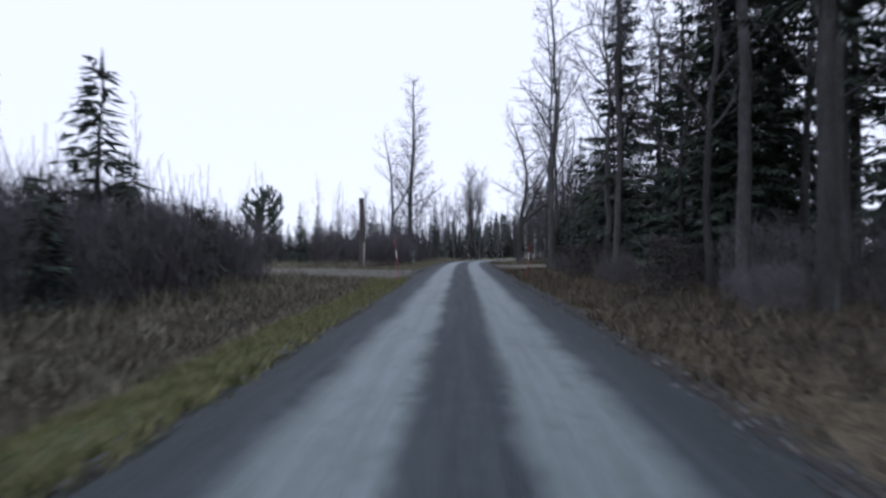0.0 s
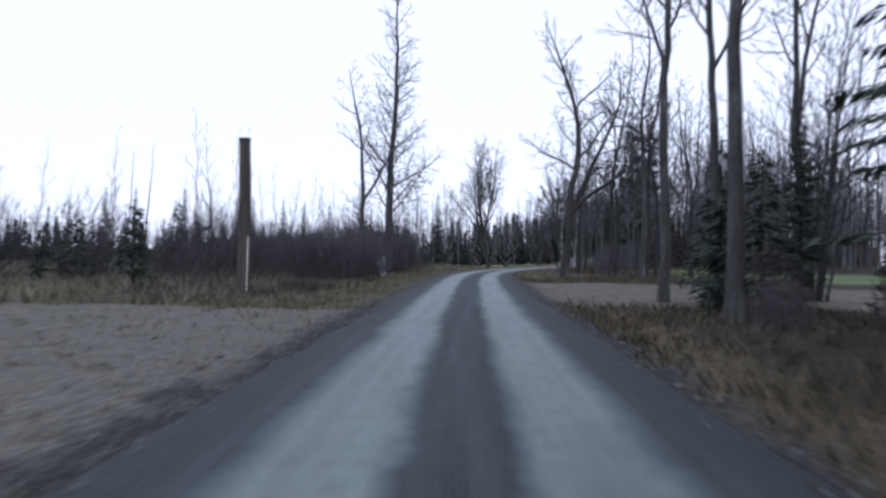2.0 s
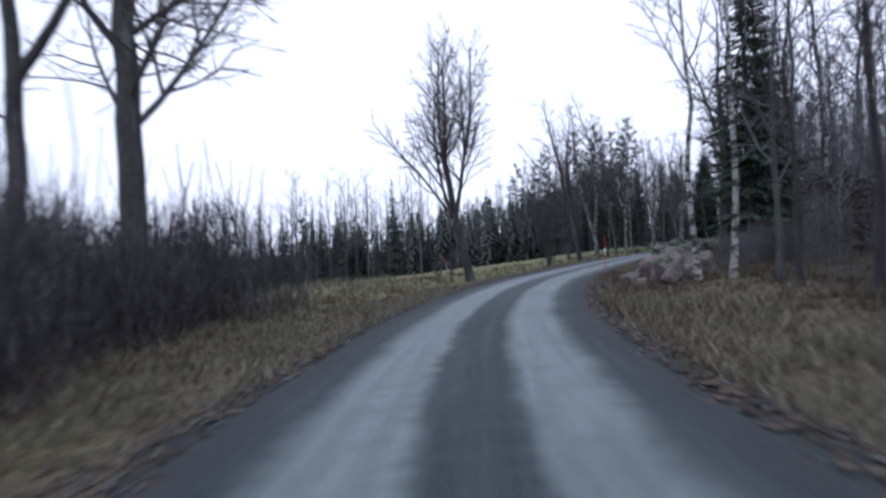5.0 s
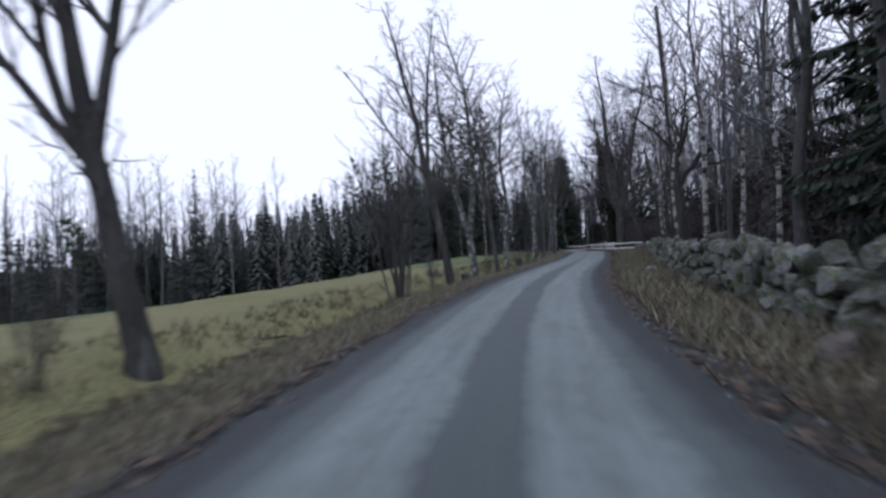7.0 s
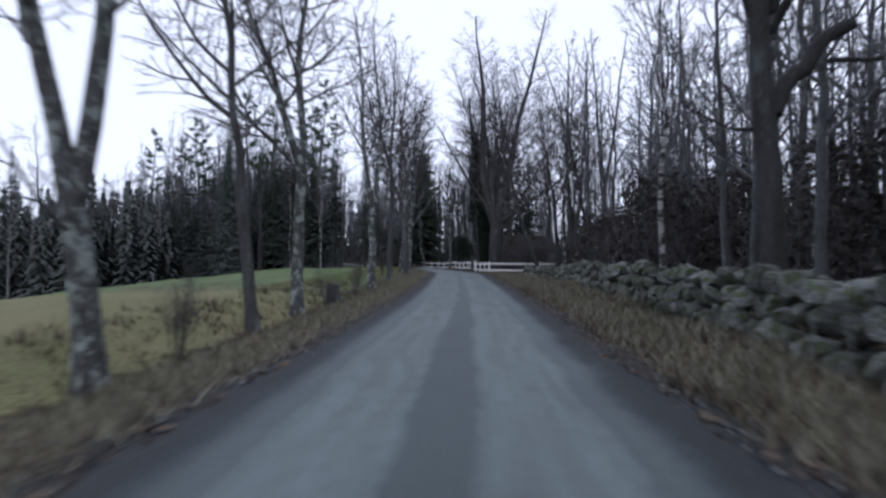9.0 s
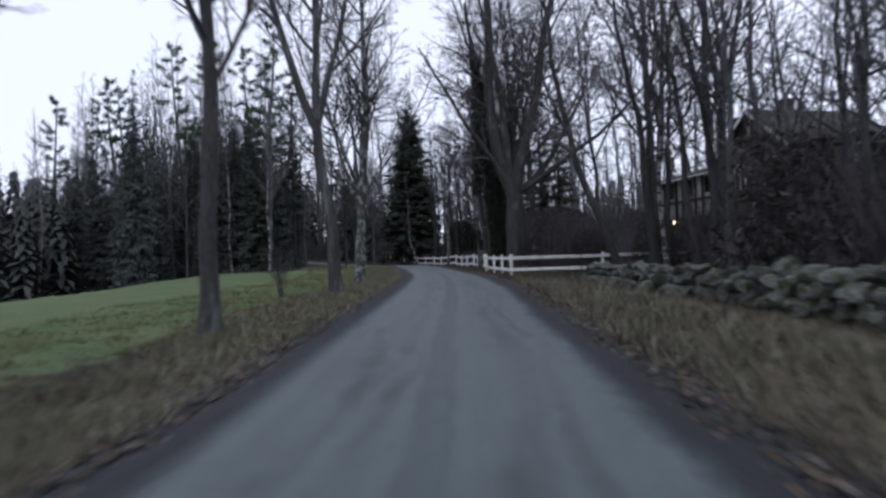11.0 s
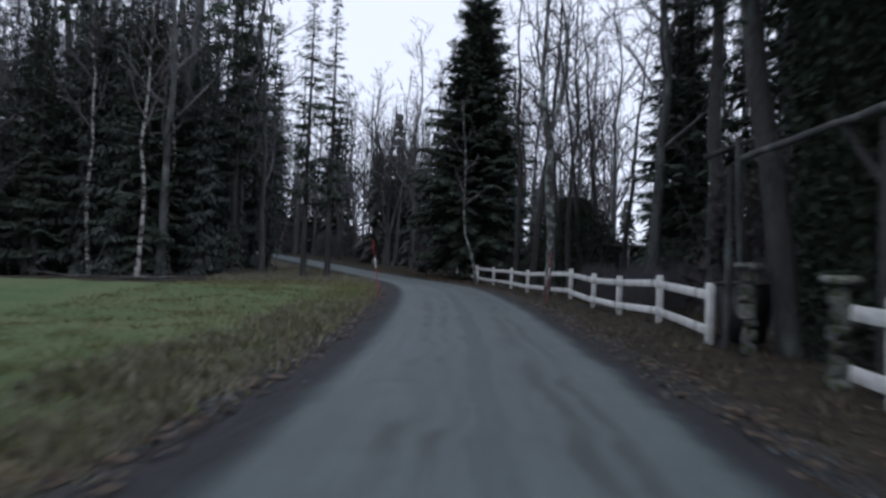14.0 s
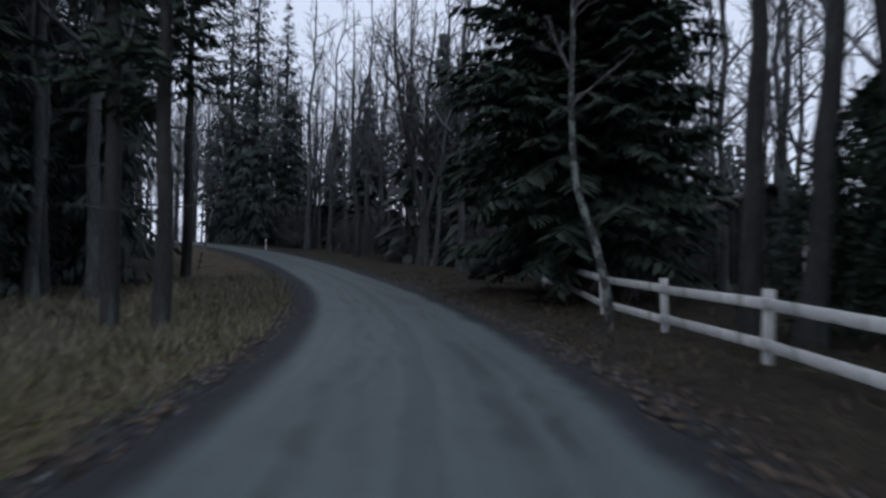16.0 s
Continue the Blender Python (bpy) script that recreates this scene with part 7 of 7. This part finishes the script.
# ---- grass, leaves and stones along the road ----
def blades(name, label, mat, count, s_range, d_range, tall, seed, near=1.0, keep=None, wide=0.012, wild=True):
    rs = np.random.RandomState(seed)
    n = count // 6
    s = rs.uniform(*s_range, n)
    u = rs.uniform(0, 1, n) ** near
    d = d_range[0] + (d_range[1] - d_range[0]) * u
    x = np.interp(s, RUN, LINE[:, 0]) + d * np.interp(s, RUN, TAN[:, 1])
    y = np.interp(s, RUN, LINE[:, 1]) - d * np.interp(s, RUN, TAN[:, 0])
    ok = rs.uniform(0, 1, n) > yard(s, d) * (1.05 if wild else 0.0)
    ok &= np.sin(x * 0.9 + np.sin(y * 1.3)) * np.sin(y * 0.8 + 1.1) > rs.uniform(-1.6, 0.5, n)
    if keep is not None:
        ok &= keep(s, d)
    x, y = np.repeat(x[ok], 6), np.repeat(y[ok], 6)
    m = len(x)
    x, y = x + rs.normal(0, 0.10, m), y + rs.normal(0, 0.10, m)
    z = height(x, y) - 0.02
    clump = 0.5 + 0.5 * np.sin(x * 2.3 + 1.7 * np.sin(y * 1.6)) * np.sin(y * 2.1 + 1.3 * np.sin(x * 1.9))
    h = tall * rs.uniform(0.45, 1.15, m) * (0.55 + 0.8 * clump)
    a, ln = rs.uniform(0, 6.283, m), h * rs.uniform(0.15, 0.95, m)
    w = wide * rs.uniform(0.7, 1.5, m)
    b = rs.uniform(0, 6.283, m)
    o = np.stack([x, y, z], 1)
    e = np.stack([np.cos(b) * w, np.sin(b) * w, np.zeros(m)], 1)
    tip = o + np.stack([np.cos(a) * ln, np.sin(a) * ln, h * rs.uniform(0.75, 1.0, m)], 1)
    so = Soup()
    so.add(np.stack([o - e, o + e, tip], 1).reshape(-1, 3), np.arange(3 * m).reshape(m, 3))
    tagged(part(name, so, mat), label, "grass", kind="stuff")


narrow = lambda s, d: (s < 148) | (d > -3.5)
blades("dry_grass", "tall dry yellow grass on the verge", DRY, 64000, (-8, 70), (-8.0, -3.3), 0.24, 301, 1.0, wide=0.016)
blades("dry_grass", "dry tan grass beside the wall", DRY, 44000, (55, 150), (2.3, 4.4), 0.30, 302, 1.1, lambda s, d: (s < 71) | (s > 83), 0.014)
blades("dry_grass", "dry tan grass between road and field", DRY, 56000, (60, 174), (-4.4, -2.2), 0.2, 303, 1.1, narrow, 0.014)
blades("brown_grass", "withered brown grass and bracken on the verge", BROWN, 42000, (-8, 56), (2.3, 8.5), 0.3, 304, 1.2, wide=0.016)
blades("brown_grass", "withered brown grass below the wall", BROWN, 44000, (60, 156), (2.1, 7.5), 0.24, 305, 1.1, wide=0.014)
blades("brown_grass", "sparse withered brown grass under the fence", BROWN, 15000, (150, 218), (2.2, 6.5), 0.16, 312, 1.0, wide=0.014)
blades("brown_grass", "withered brown grass in the ditch", BROWN, 26000, (-8, 136), (-7.5, -3.4), 0.28, 306, 1.0, narrow, 0.014)
HEATHER = island_material("heather_shoots", [(0.022, 0.016, 0.018), (0.045, 0.033, 0.036), (0.075, 0.055, 0.055)])
blades("heather", "dark purple-brown heather clumps on the verge", HEATHER, 26000, (40, 62), (-9.5, -4.2), 0.34, 317, 1.0, lambda s, d: np.sin(s * 1.1 + d) * np.sin(d * 1.3 + 0.4 * s) > 0.05, 0.014)
blades("verge_grass", "short pale grass and moss along the road edge", DRY, 26000, (24, 74), (-3.6, -2.05), 0.13, 318, 1.0)
blades("verge_grass", "short mossy green grass along the road edge", GREEN, 16000, (36, 60), (-6.0, -2.6), 0.12, 319, 1.0)
blades("green_grass", "short green grass along the road edge", GREEN, 60000, (-8, 26), (-3.5, -2.0), 0.13, 307, 1.0)
blades("green_grass", "short green grass at the field edge", GREEN, 80000, (128, 195), (-9.0, -2.5), 0.12, 308, 1.0)
blades("green_grass", "olive tussocks along the road edge", GREEN, 30000, (136, 206), (-3.8, -2.25), 0.14, 313, 1.0, wide=0.014)
blades("dry_grass", "tufts of pale dry grass before the thicket", DRY, 32000, (-6, 85), (-13, -5.5), 0.5, 309, 1.0, wide=0.016)
blades("forest_grass", "withered grass under the trees", BROWN, 36000, (-6, 215), (6, 15), 0.3, 310, 1.0, wide=0.016)
blades("forest_grass", "withered grass at the bend", DRY, 28000, (193, 215), (-9, -2.2), 0.3, 311, 1.0, wide=0.014)


blades("yard_grass", "sparse trodden dry grass in the gravel yard", DRY, 15000, (26, 41), (-22, -2.4), 0.10, 316, 1.0, None, 0.012, False)
blades("dry_grass", "pale tan grass strip along the road edge", DRY, 52000, (72, 136), (-3.7, -2.15), 0.15, 314, 1.0, wide=0.012)
blades("dry_grass", "pale dry tussocks at the field edge", DRY, 22000, (136, 182), (-4.0, -2.3), 0.19, 315, 1.0, wide=0.014)


def loose_bits(name, label, category, mat, count, s_range, d_range, size, seed, flat):
    """Small leaves or stones strewn along both edges of the road."""
    rs = np.random.RandomState(seed)
    s, d = rs.uniform(*s_range, count), (d_range[0] + np.abs(rs.normal(0, 0.45, count)) * (d_range[1] - d_range[0])) * rs.choice([-1, 1], count)
    x = np.interp(s, RUN, LINE[:, 0]) + d * np.interp(s, RUN, TAN[:, 1])
    y = np.interp(s, RUN, LINE[:, 1]) - d * np.interp(s, RUN, TAN[:, 0])
    z = height(x, y) + 0.012
    near = np.abs(d) < 2.15
    z = np.where(near, np.maximum(z, np.interp(s, RUN, LINE[:, 2]) - 0.035), z)
    r = size * rs.uniform(0.5, 1.5, count)
    base = np.array([(1, 0, 0.1), (0, 1, 0.0), (-1, 0, 0.15), (0, -1, 0.05), (0, 0, flat)])
    a = rs.uniform(0, 6.283, count)
    c, n = np.cos(a), np.sin(a)
    bx = base[None, :, 0] * c[:, None] - base[None, :, 1] * n[:, None]
    by = base[None, :, 0] * n[:, None] + base[None, :, 1] * c[:, None] * 0.7
    V = np.stack([x[:, None] + r[:, None] * bx, y[:, None] + r[:, None] * by, z[:, None] + r[:, None] * base[None, :, 2]], -1).reshape(-1, 3)
    k = np.arange(count)[:, None] * 5
    so = Soup()
    so.add(V, np.vstack([k + np.array([[q, (q + 1) % 4, 4]]) for q in range(4)]))
    tagged(part(name, so, mat), label, category, kind="stuff")


loose_bits("fallen_leaves", "brown fallen leaves along the road edge", "leaves", LEAVES, 15000, (50, 205), (1.7, 3.2), 0.05, 321, 0.35)
PEBBLE = island_material("pebbles", [(0.02, 0.022, 0.024), (0.06, 0.064, 0.067), (0.13, 0.138, 0.14)])
loose_bits("loose_gravel", "loose dark gravel along the road edge", "gravel", PEBBLE, 26000, (-6, 215), (1.3, 2.7), 0.026, 322, 0.8)
